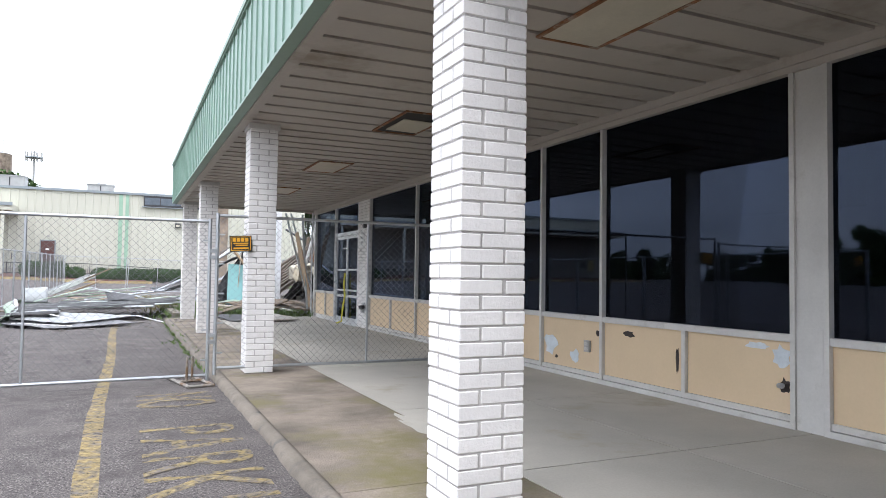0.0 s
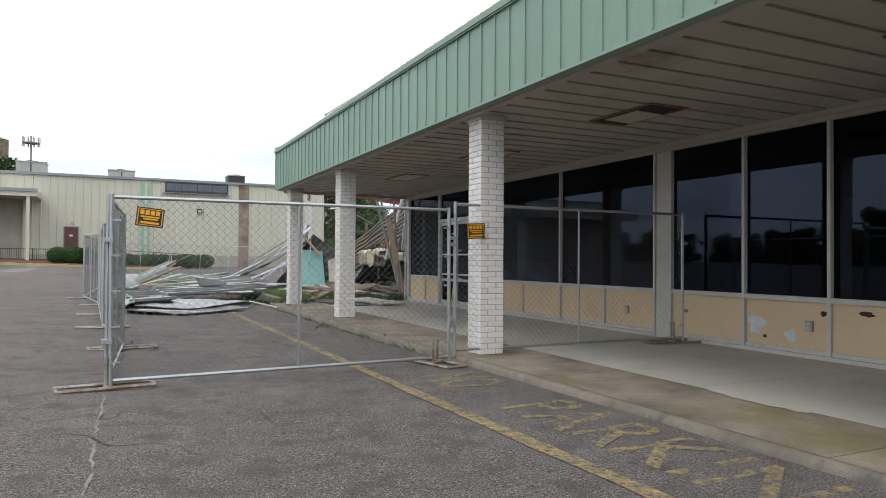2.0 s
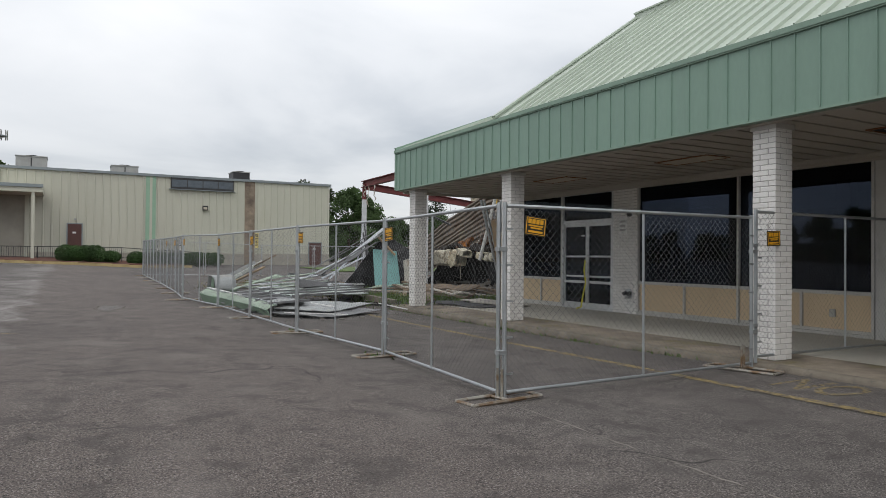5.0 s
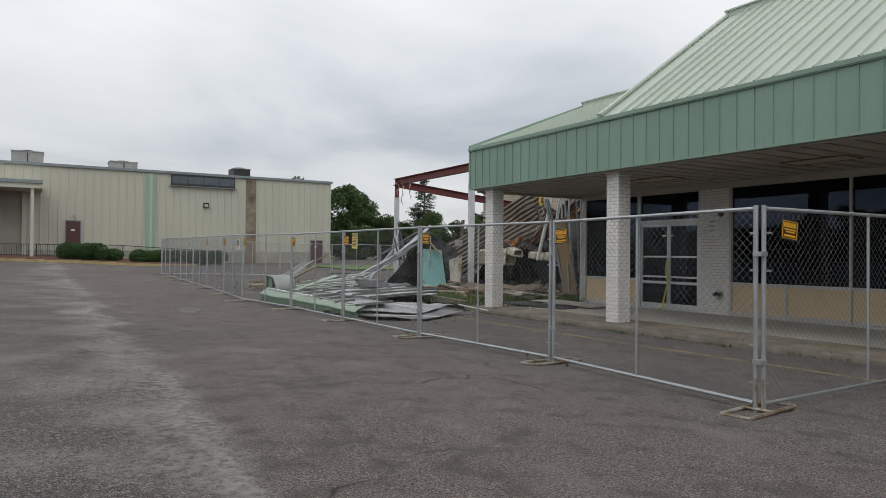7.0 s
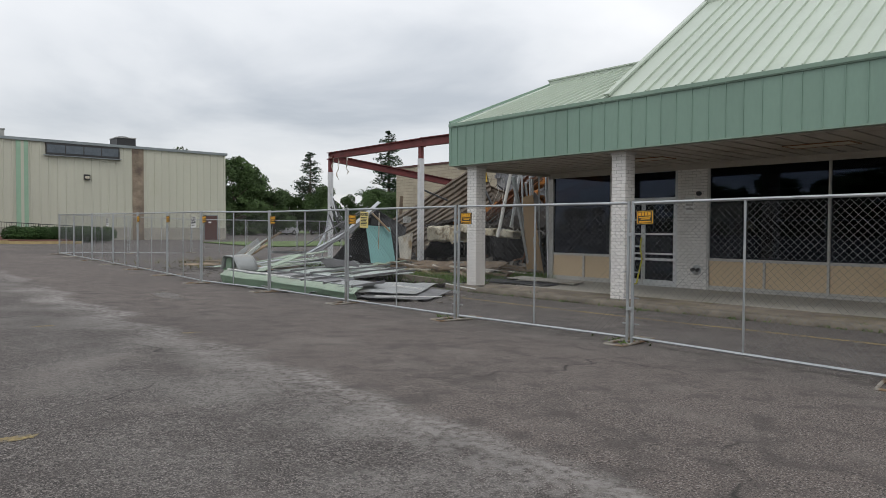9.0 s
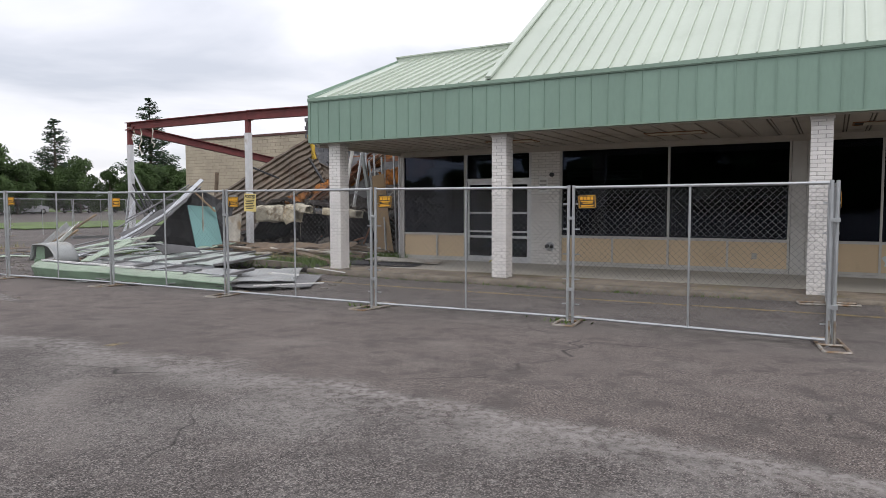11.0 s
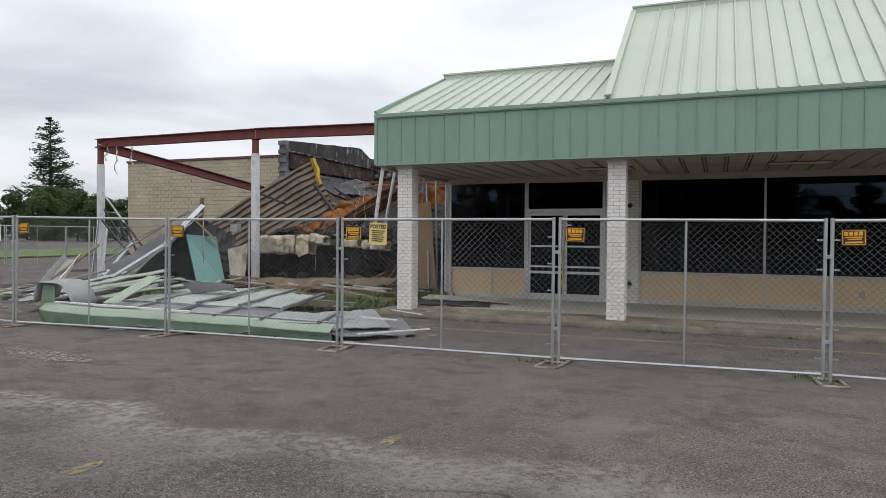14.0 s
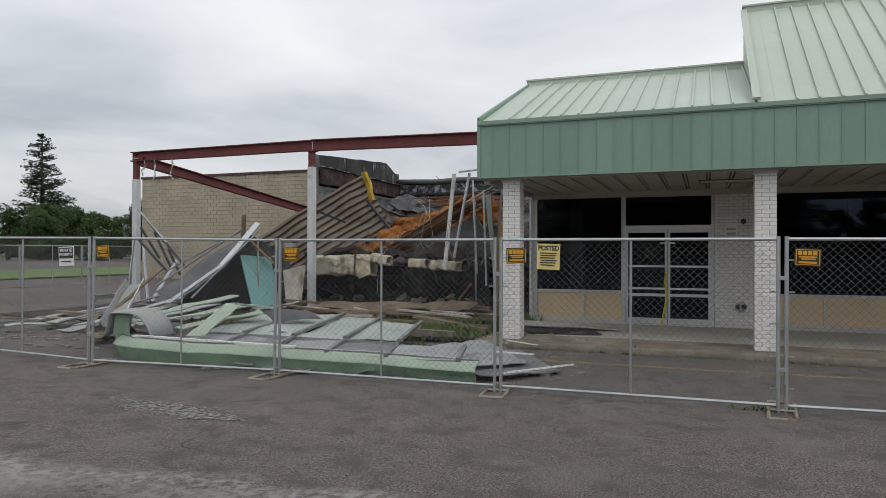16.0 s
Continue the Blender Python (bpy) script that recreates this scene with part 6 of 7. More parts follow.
# curled gutter piece


def curl(s, t):
    """Up the north side, over a flat top and down a rounded apron to the south."""
    if s < 0.25:
        y, z = 23.80 - 0.08 * s / 0.25, 0.42 + 0.36 * s / 0.25
    elif s < 0.5:
        y, z = 23.72 - 0.34 * (s - 0.25) / 0.25, 0.78 + 0.03 * (s - 0.25)
    else:
        a = (s - 0.5) / 0.5
        y, z = 23.38 - 0.42 * math.sin(a * 1.5), 0.79 - 0.44 * (1 - math.cos(a * 1.5))
    return (-2.74 + 0.62 * t + 0.10 * s, y + 0.10 * t, z + 0.05 * t * (1 - s) + 0.015 * noise.noise(Vector((s * 5, t * 3, 2))))


solo("gutter_piece", surf(bmesh.new(), curl, 26, 6, 0.012), M_SHEET, "bent pale sheet metal box end open to one side", "gutter", smooth=True)
solo("inner_face", surf(bmesh.new(), patch((-2.62, 23.72, 0.44), (-2.60, 23.40, 0.42), (-2.58, 23.42, 0.74), (-2.60, 23.70, 0.74), 0, 0, 0.03, 3), 4, 4, 0.01), M_FALLEN, "green inner face of the bent box end", "cladding")
trough = thing("gutter_trough", (-1.5, 24.6, 0.5), "long pale gutter trough propped on the heap, dented", "gutter")
g0, g1 = Vector((-2.25, 24.15, 0.50)), Vector((-0.92, 24.98, 1.12))
gs = (g1 - g0).cross(Vector((0, 0, 1))).normalized()
gu = gs.cross((g1 - g0).normalized())
part("base", surf(bmesh.new(), patch(g0 - gs * 0.12, g1 - gs * 0.12, g1 + gs * 0.12, g0 + gs * 0.12, 0, 0, 0.03, 61), 12, 3, 0.012), M_SHEET, trough)
for sg in (-1, 1):
    part("side", surf(bmesh.new(), patch(g0 + gs * 0.125 * sg, g1 + gs * 0.125 * sg, g1 + gs * 0.16 * sg + gu * 0.13, g0 + gs * 0.16 * sg + gu * 0.13, 0, 0, 0.03, 62 + sg), 12, 3, 0.012), M_SHEET if sg < 0 else M_SIGNW, trough)
solo("timber_batten", barm((-2.0, 24.55, 0.62), (-0.42, 24.82, 1.42), 0.06, 0.04), M_WOOD, "thin broken brown batten along the gutter trough", "timber")
solo("timber_plank", barm((-1.9, 24.75, 0.5), (-0.7, 25.25, 1.02), 0.13, 0.04), M_PLY, "brown splintered plank beside the gutter trough", "timber")
solo("bar_joist", barm((0.95, 28.1, 0.70), (2.9, 29.0, 0.62), 0.07, 0.09), M_SILVER, "bright steel joist length lying over the yard scrap", "steel joist")
solo("crumpled_metal", surf(bmesh.new(), patch((-0.5, 22.5, 0.70), (0.3, 22.0, 0.62), (0.3, 21.7, 0.48), (-0.4, 22.2, 0.45), 0, 0, 0.16, 51), 10, 8, 0.012), M_GREYSHEET, "crumpled dark metal piece on the sheets", "metal sheet")
for k in range(36):
    x, y = random.uniform(-0.8, 4.2), random.uniform(24.6, 30.0)
    L, a = random.uniform(0.6, 2.6), random.gauss(0.25, 0.5)
    z = ground_z(min(x, 0), y) + random.uniform(0.05, 0.30)
    d = Vector((math.cos(a) * L, math.sin(a) * L, random.uniform(-0.1, 0.25)))
    p = Vector((x, y, z)) - d / 2
    p.z = max(p.z, 0.14)
    s_ = Vector((-math.sin(a), math.cos(a), 0.15)) * random.uniform(0.05, 0.18)
    solo("yard_scrap", surf(bmesh.new(), patch(p - s_, p + d - s_, p + d + s_, p + s_, 0, 0, 0.06, 90 + k), 6, 2, 0.012), random.choice((M_SILVER, M_SHEET, M_SHEETG, M_GREYSHEET, M_WOOD, M_SHEET)), "bent scrap strip of cladding lying in the yard", "scrap metal", "scrap in the yard")
# timbers along the slab edge
for k in range(34):
    y = random.uniform(19.2, 24.6)
    x = random.uniform(2.6, 4.9)
    l = random.uniform(0.8, 3.2)
    a = random.gauss(0, 0.35)
    z = 0.19 + 0.05 * (x - 2.6) + random.uniform(0, 0.10)
    p, q = Vector((x - l / 2 * math.sin(a), y - l / 2 * math.cos(a), z)), Vector((x + l / 2 * math.sin(a), y + l / 2 * math.cos(a), z + random.uniform(-0.05, 0.12)))
    if p.y < 19.0:
        p.y = 19.0
    solo("timber_plank", barm(p, q, random.uniform(0.06, 0.22), random.uniform(0.03, 0.07)), M_WOOD if k % 4 else M_BOARD, "weathered broken timber plank lying in the rubble", "timber", "planks on the rubble")
for k in range(40):
    x, y = random.uniform(5.6, 10.5), random.uniform(19.2, 27.5)
    z = 0.25 + random.uniform(0, 0.35)
    d = Vector((random.gauss(0, 0.7), random.gauss(0, 1), random.gauss(0, 0.35))).normalized() * random.uniform(0.5, 1.6)
    p = Vector((x, y, z))
    q = p + d
    q.z = max(0.2, q.z)
    solo("timber_piece", barm(p, q, random.uniform(0.03, 0.12), random.uniform(0.02, 0.06)), random.choice((M_WOOD, M_WOOD, M_LATH, M_LATH, M_CABLE)), "broken dark piece of framing in the rubble", "debris", "broken framing pieces")

solo("fallen_board", surf(bmesh.new(), patch((4.0, 25.6, 0.24), (4.0, 20.0, 0.40), (4.35, 19.9, 0.56), (4.4, 25.6, 0.36), 0, 0, 0.10, 88), 40, 4, 0.03), M_WOOD, "long weathered grey-brown board along the slab edge", "board")

# the rubble heap itself


def heap(x, y):
    a = clamp((x - 4.8) / 3.5, 0, 1) * clamp((31.2 - y) / 2.5, 0, 1)
    return 0.16 + a * (0.45 + 0.9 * clamp((x - 8) / 6, 0, 1)) + 0.4 * a * noise.noise(Vector((x * 0.9, y * 0.9, 4))) + 0.18 * a * noise.noise(Vector((x * 3, y * 3, 7)))


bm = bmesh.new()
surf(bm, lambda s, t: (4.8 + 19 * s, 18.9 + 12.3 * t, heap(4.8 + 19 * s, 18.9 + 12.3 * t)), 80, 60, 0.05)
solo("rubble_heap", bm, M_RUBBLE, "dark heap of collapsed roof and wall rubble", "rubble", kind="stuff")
bm = bmesh.new()
for k in range(320):
    x, y = 4.8 + 9 * random.random() ** 1.5, random.uniform(19, 30.5)
    s = random.uniform(0.03, 0.14)
    z = heap(x, y)
    c = bmesh.new()
    box(c, -s, s, -s * random.uniform(0.5, 1.5), s * random.uniform(0.5, 1.5), -s * 0.6, s * 0.6)
    c.transform(pose(x, y, z + s * 0.3, random.uniform(0, 90), random.uniform(0, 90), random.uniform(0, 180)))
    me = bpy.data.meshes.new("tmp")
    c.to_mesh(me)
    c.free()
    bm.from_mesh(me)
    bpy.data.meshes.remove(me)
solo("masonry_rubble", bm, M_CHUNK, "broken masonry and plaster lumps strewn over the heap", "rubble", kind="stuff")
bm = bmesh.new()
for k in range(500):
    x = random.choice((random.uniform(-2.7, 1.2), random.uniform(-2.2, 3.0)))
    y = random.uniform(16.6, 31)
    s = random.uniform(0.012, 0.05)
    z = ground_z(x, y) if x < 1 else 0.15
    box(bm, x - s, x + s, y - s * 1.4, y + s, z, z + s * 0.6)
solo("scattered_rubble", bm, M_CHUNK, "small broken glass and masonry crumbs on the asphalt", "rubble", kind="stuff")

solo("metal_post", tubem([(5.70, 21.0, 3.75), (5.0, 21.0, 1.3)], 0.055, 8), M_FRAME, "leaning pale painted pipe in the wreck", "pipe")
# dangling cables
for k in range(26):
    p = Vector((random.uniform(5.0, 6.2), random.uniform(19.3, 23.5), random.uniform(2.0, 3.6)))
    pts = []
    a0 = random.uniform(0, 6)
    for i in range(12):
        u = i / 11
        pts.append((p.x + 0.25 * math.sin(a0 + u * 5) + 0.2 * noise.noise(Vector((k, u * 3, 0))), p.y + 0.5 * math.cos(a0 + u * 4) * u + 0.4 * noise.noise(Vector((u * 3, k, 5))), max(0.2, p.z - u * random.uniform(1.2, 1.6) + 0.25 * math.sin(u * 7 + k))))
    solo("dangling_cable", tubem(pts, 0.006, 4), M_CABLE if k % 4 else M_BOARD, "tangled electrical cable hanging in the wreck", "cable", "hanging cables")


# ---- plants near the shops ----


def tufts(name, label, spots, material, height, count, seed):
    rnd = random.Random(seed)
    bm = bmesh.new()
    for (x, y, rx, ry) in spots:
        for _ in range(count):
            px, py = x + rnd.gauss(0, 0.5) * rx, y + rnd.gauss(0, 0.5) * ry
            z = 0.13 if px > 1.0 else ground_z(px, py)
            h = height * rnd.uniform(0.4, 1.1)
            a = rnd.uniform(0, 6.3)
            w = 0.012 + 0.01 * rnd.random()
            dx, dy = math.cos(a) * w, math.sin(a) * w
            lx, ly = rnd.gauss(0, 0.4) * h, rnd.gauss(0, 0.4) * h
            v = [bm.verts.new(c) for c in ((px - dx, py - dy, z - 0.01), (px + dx, py + dy, z - 0.01), (px + lx + dx * 0.7, py + ly + dy * 0.7, z + h * 0.6), (px + lx * 1.6, py + ly * 1.6, z + h))]
            bm.faces.new((v[0], v[1], v[2], v[3]))
    return solo(name, bm, material, label, "grass", kind="stuff")


tufts("grass_clumps", "green weeds growing in the broken walkway edge", [(2.0, 19.9, 1.0, 1.2), (1.6, 21.3, 0.6, 1.2), (4.3, 19.1, 0.7, 0.5), (3.4, 20.2, 0.8, 0.8), (2.4, 26.5, 1.0, 1.5)], M_GRASS, 0.22, 700, 3)
bm = bmesh.new()
ring = [bm.verts.new((2.12 + (0.10 + 0.10 * noise.noise(Vector((k * 0.9, 1, 1)))) * math.cos(2 * math.pi * k / 22), 4.75 + (0.5 + 0.25 * noise.noise(Vector((k * 0.7, 5, 1)))) * math.sin(2 * math.pi * k / 22), 0.1535)) for k in range(22)]
bm.faces.new(ring)
solo("concrete_chip", bm, M_SLAB, "pale broken chip along the walkway slab edge", "concrete", kind="structure")
tufts("kerb_weeds", "thin weeds along the kerb joint", [(0.97, 9.6 + 0.45 * k, 0.06, 0.5) for k in range(21)][::2] + [(0.9, 13.3, 0.2, 0.4), (-2.55, 11.3, 0.3, 0.3), (-2.8, 14.4, 0.2, 0.3)], M_GRASS, 0.06, 40, 5)
tufts("dry_weeds", "dry straw-coloured weeds in the rubble edge", [(2.6, 21.8, 0.8, 1.0), (1.2, 24, 0.6, 1.6), (-0.5, 30.5, 1.2, 1.0), (0.5, 33.5, 2.5, 0.8)], M_DRYGRASS, 0.25, 160, 7)

# ---- warehouse across the lot ----
WY, WX0, WX1, WZ0, WZ1 = 66.0, -42.0, 15.75, 0.4, 8.15
ware = thing("warehouse", (-10, WY, 0.5), "long pale ribbed metal warehouse with grey gutter", "building", kind="structure")
bm = bmesh.new()
x = WX0
pts = []
while x < WX1 - 0.3:
    pts += [(x, 0), (x + 0.22, 0), (x + 0.25, -0.06), (x + 0.32, -0.06), (x + 0.35, 0)]
    x += 0.61
pts.append((WX1, 0))
lo = [bm.verts.new((px, WY + dy, 1.55)) for px, dy in pts]
hi = [bm.verts.new((px, WY + dy, WZ1)) for px, dy in pts]
for i in range(len(pts) - 1):
    bm.faces.new((lo[i], lo[i + 1], hi[i + 1], hi[i]))
part("wall", bm, M_WARE, ware)
bm = bmesh.new()
y = WY
ptsb = []
while y < WY + 40:
    ptsb += [(y, 0), (y + 0.22, 0), (y + 0.25, 0.045), (y + 0.30, 0.045), (y + 0.33, 0)]
    y += 0.61
lo = [bm.verts.new((WX1 + dx, py, 1.55)) for py, dx in ptsb]
hi = [bm.verts.new((WX1 + dx, py, WZ1)) for py, dx in ptsb]
for i in range(len(ptsb) - 1):
    bm.faces.new((lo[i], lo[i + 1], hi[i + 1], hi[i]))
part("side_wall", bm, M_WARE, ware)
part("core", boxm(WX0, WX1 - 0.02, WY + 0.03, WY + 40, 0.3, WZ1 - 0.02), M_WARE, ware)
part("plinth", boxm(WX0, WX1 + 0.02, WY - 0.06, WY + 40, 0.2, 1.55), M_WAREBASE, ware)
bm = boxm(WX0, WX1 + 0.12, WY - 0.16, WY + 0.05, WZ1 - 0.05, WZ1 + 0.16)
box(bm, WX1 - 0.0, WX1 + 0.12, WY + 0.05, WY + 40, WZ1 - 0.05, WZ1 + 0.16)
part("gutter", bm, M_WARETRIM, ware)
part("roof", boxm(WX0, WX1, WY + 0.05, WY + 40, WZ1, WZ1 + 0.1), M_WARETRIM, ware)
for x0, x1 in ((-0.62, -0.3), (-0.1, 0.18)):
    part("green_strip", boxm(x0, x1, WY - 0.07, WY - 0.046, 1.0, WZ1 - 0.06), M_WAREG, ware)
part("green_strip", boxm(-0.3, -0.1, WY - 0.055, WY - 0.046, 1.0, WZ1 - 0.06), M_WARE, ware)
win = part("band_window", boxm(1.35, 6.68, WY - 0.16, WY - 0.05, 7.12, 8.08), M_BLACK, ware)
for k in range(4):
    x0 = 1.45 + k * 1.30
    part("pane", boxm(x0, x0 + 1.22, WY - 0.18, WY - 0.162, 7.30, 7.92), M_STRIPGLASS, win)
part("hood", boxm(1.2, 6.8, WY - 0.3, WY - 0.05, 7.06, 7.12), M_WARETRIM, win)
part("masonry_strip", boxm(7.68, 8.58, WY - 0.10, WY - 0.047, 0.3, 8.1), M_STAINBLOCK, ware, "rust-stained masonry strip")
lampw = part("wall_lamp", boxm(4.0, 4.45, WY - 0.25, WY - 0.047, 5.35, 5.75), M_BLACK, ware)
part("lens", boxm(4.07, 4.38, WY - 0.27, WY - 0.252, 5.42, 5.62), M_TROFFER, lampw)
for x0, x1, z0, z1 in ((-6.42, -5.42, 1.1, 3.83), (13.75, 14.9, 0.45, 2.62)):
    d = part("door", boxm(x0, x1, WY - 0.10, WY - 0.062, z0, z1), M_DOORB, ware)
    bm = boxm(x0 - 0.08, x0, WY - 0.12, WY - 0.062, z0, z1 + 0.08)
    box(bm, x1, x1 + 0.08, WY - 0.12, WY - 0.062, z0, z1 + 0.08)
    box(bm, x0, x1, WY - 0.12, WY - 0.062, z1, z1 + 0.08)
    part("frame", bm, M_WARETRIM, d)
    part("plate", boxm(x0 + 0.35, x0 + 0.62, WY - 0.105, WY - 0.101, z0 + (z1 - z0) * 0.72, z0 + (z1 - z0) * 0.77), M_SIGNW, d)
part("door_lamp", boxm(-5.98, -5.82, WY - 0.2, WY - 0.047, 4.15, 4.3), M_HVAC, ware)
# entrance canopy with post
can = part("canopy", boxm(WX0, -8.1, WY - 4.0, WY - 0.05, 6.0, 6.5), M_WARE, ware)
part("canopy_trim", boxm(WX0, -8.05, WY - 4.1, WY - 4.0, 6.35, 6.6), M_WARETRIM, can)
for x in (-8.7, -15.0, -22.0):
    part("canopy_post", boxm(x - 0.11, x + 0.11, WY - 3.9, WY - 3.68, 0.4, 6.0), M_WARE, can)
part("recess_wall", boxm(WX0, -9.4, WY - 0.12, WY - 0.06, 0.6, 6.0), M_WAREBASE, ware, "dull grey wall under the canopy")
part("recess_return", boxm(-9.4, -9.1, WY - 0.3, WY - 0.05, 0.6, 6.0), M_WARE, ware)
part("sign_panel", boxm(-12.2, -11.1, WY - 0.2, WY - 0.05, 7.0, 7.9), M_WARETRIM, ware)


def hvac(x0, x1, z0, z1, y, dark=False):
    u = thing("rooftop_unit", ((x0 + x1) / 2, y, z0), "grey rooftop air conditioning unit on the warehouse", "air conditioner", "rooftop units")
    part("cabinet", boxm(x0, x1, y, y + 2, z0, z1), M_BLACK if dark else M_HVAC, u)
    part("louvre", boxm(x0 + (x1 - x0) * 0.48, x0 + (x1 - x0) * 0.52, y - 0.02, y + 0.0, z0 + 0.1, z1 - 0.08), M_BLACK, u)
    part("lid", boxm(x0 - 0.05, x1 + 0.05, y - 0.05, y + 2.05, z1, z1 + 0.07), M_HVAC, u)
    part("fan_guard", tubem([((x0 + x1) / 2, y + 1, z1 + 0.07), ((x0 + x1) / 2, y + 1, z1 + 0.2)], min(0.45, (x1 - x0) / 3), 12), M_BLACK, u)


hvac(-10.2, -8.0, WZ1 + 0.1, 9.35, WY + 2.0)
hvac(-3.2, -1.1, WZ1 + 0.1, 8.98, WY + 1.5)
hvac(6.95, 8.45, WZ1 + 0.1, 9.1, WY + 1.5, True)

# planting bed, kerb, railing and hedges before the warehouse
bed = solo("planting_bed", surf(bmesh.new(), lambda s, t: (-42 + 43.5 * s, 58 + 8 * t, ground_z(-42 + 43.5 * s, 58 + 8 * t) + 0.12 + 0.12 * t), 20, 6, 0.2), M_MULCH, "red mulch planting bed before the warehouse", "planting bed", kind="structure")
bm = bmesh.new()
for k in range(40):
    x = -42 + 1.1 * k
    box(bm, x, x + 1.08, 57.8, 58.0, ground_z(x, 58) - 0.1, ground_z(x, 58) + 0.17)
solo("kerb", bm, M_YKERB, "weathered yellow kerb round the planting bed", "kerb", kind="structure")
rail = thing("railing", (-4, 63, 1.0), "thin dark metal railing along the warehouse ramp", "railing")
for z in (1.15, 1.95):
    part("rail", tubem([(-20, 63, z), (-3, 63, z), (3.5, 63, z - 0.35)], 0.03, 6), M_BLACK, rail)
bm = bmesh.new()
for k in range(157):
    x = -20 + 0.15 * k
    dz = -0.35 * clamp((x + 3) / 6.5, 0, 1)
    box(bm, x - 0.012, x + 0.012, 62.99, 63.01, 1.15 + dz, 1.95 + dz)
tagged(part("balusters", bm, M_BLACK, rail), kind="stuff")
for k in range(9):
    x = -20 + 2.9 * k
    dz = -0.35 * clamp((x + 3) / 6.5, 0, 1)
    part("post", boxm(x - 0.03, x + 0.03, 62.97, 63.03, 0.5, 2.0 + dz), M_BLACK, rail)


def leaf_cloud(centres, n, size, rnd, flat=0.0):
    """Many small leaf quads scattered over ellipsoids: (x, y, z, rx, ry, rz)."""
    vol = [c[3] * c[4] * c[5] for c in centres]
    tot = sum(vol)
    verts, faces = [], []
    for c, v in zip(centres, vol):
        for _ in range(max(6, int(n * v / tot))):
            u = Vector((rnd.gauss(0, 1), rnd.gauss(0, 1), rnd.gauss(0, 1))).normalized() * (rnd.random() ** 0.28)
            p = Vector((c[0] + u.x * c[3], c[1] + u.y * c[4], c[2] + u.z * c[5]))
            a = Vector((rnd.gauss(0, 1), rnd.gauss(0, 1), rnd.gauss(0, 1) * (1 - flat))).normalized()
            b = a.orthogonal().normalized()
            s = size * rnd.uniform(0.5, 1.3)
            i = len(verts)
            verts += [p - a * s, p + b * s * 0.6, p + a * s, p - b * s * 0.6]
            faces.append((i, i + 1, i + 2, i + 3))
    me = bpy.data.meshes.new("leaves")
    me.from_pydata([tuple(v) for v in verts], [], faces)
    return me


def hedge(x0, x1, y, z0, z1, seed, label):
    h = thing("hedge", ((x0 + x1) / 2, y, z0), label, "hedge", "clipped hedges")
    rnd = random.Random(seed)
    cs = []
    n = max(2, int((x1 - x0) / 0.7))
    for k in range(n + 1):
        cs.append((x0 + 0.4 + (x1 - x0 - 0.8) * k / n, y + rnd.uniform(-0.1, 0.1), (z0 + z1) / 2, 0.75, 0.8, (z1 - z0) / 2 * rnd.uniform(0.92, 1.05)))
    me = leaf_cloud(cs, int(2600 * (x1 - x0)), 0.07, rnd)
    me.materials.append(M_HEDGE)
    part("foliage", me, M_HEDGE, h)
    bm = bmesh.new()
    for c in cs:
        tube(bm, [(c[0], c[1], z0 - 0.2), (c[0] + rnd.uniform(-0.2, 0.2), c[1], z1 - 0.4)], 0.04, 5)
    part("stems", bm, M_BARK, h)


hedge(-6.9, -4.2, 59.8, 0.72, 2.1, 1, "rounded dark green clipped hedge in the mulch bed")
hedge(-2.1, 4.5, 60.2, 0.5, 1.62, 2, "long low dark green clipped hedge before the warehouse")
hedge(-3.9, -3.1, 60.5, 0.7, 1.7, 3, "small green shrub in the mulch bed")
hedge(-12.0, -10.9, 60.0, 0.7, 1.9, 4, "small green shrub beside the canopy post")

# ---- grass verge, trees, distance ----
bm = bmesh.new()
surf(bm, lambda s, t: (10 + 120 * s, 47 + 10 * t, ground_z(10 + 120 * s, 47 + 10 * t) + 0.06), 30, 8, 0.05)
solo("grass_verge", bm, M_GRASS, "strip of rough green grass beyond the lot", "grass", kind="stuff")
bm = bmesh.new()
surf(bm, lambda s, t: (-300 + 700 * s, 108 + 80 * t, ground_z(0, 108) + 0.1), 20, 8, 0.05)
solo("far_field", bm, M_GRASS, "distant grass under the tree line", "grass", kind="stuff")


def broadleaf(seed, h):
    """A tree at the origin, h high: tapered trunk with limbs, and a crown of many leaf clumps."""
    rnd = random.Random(seed)
    t = thing("broadleaf_tree", (0, 0, 0), "leafy green deciduous tree in the tree line", "tree", "trees of the tree line")
    bm = bmesh.new()
    tube(bm, [(0, 0, -0.3), (0.1, 0, h * 0.2), (0.05, 0.1, h * 0.45), (0, 0, h * 0.75)], [h * 0.022, h * 0.018, h * 0.013, h * 0.004], 7)
    cs = []
    for k in range(44):
        a, r = rnd.uniform(0, 6.3), rnd.uniform(0.05, 0.36) * h
        z = h * rnd.uniform(0.10, 0.93)
        r *= 1.1 - 0.75 * max(0, z / h - 0.5) * 2
        s = h * rnd.uniform(0.07, 0.15)
        cs.append((r * math.cos(a), r * math.sin(a), z, s, s, s * 0.8))
        if k % 2 == 0:
            tube(bm, [(0.05, 0, z * 0.7), (r * 0.5 * math.cos(a), r * 0.5 * math.sin(a), z * 0.88), (r * math.cos(a), r * math.sin(a), z)], [h * 0.008, h * 0.005, h * 0.002], 5)
    part("trunk", bm, M_BARK, t)
    me = leaf_cloud(cs, 9000, h * 0.020, rnd)
    me.materials.append(M_LEAF)
    part("crown", me, M_LEAF, t)
    return t


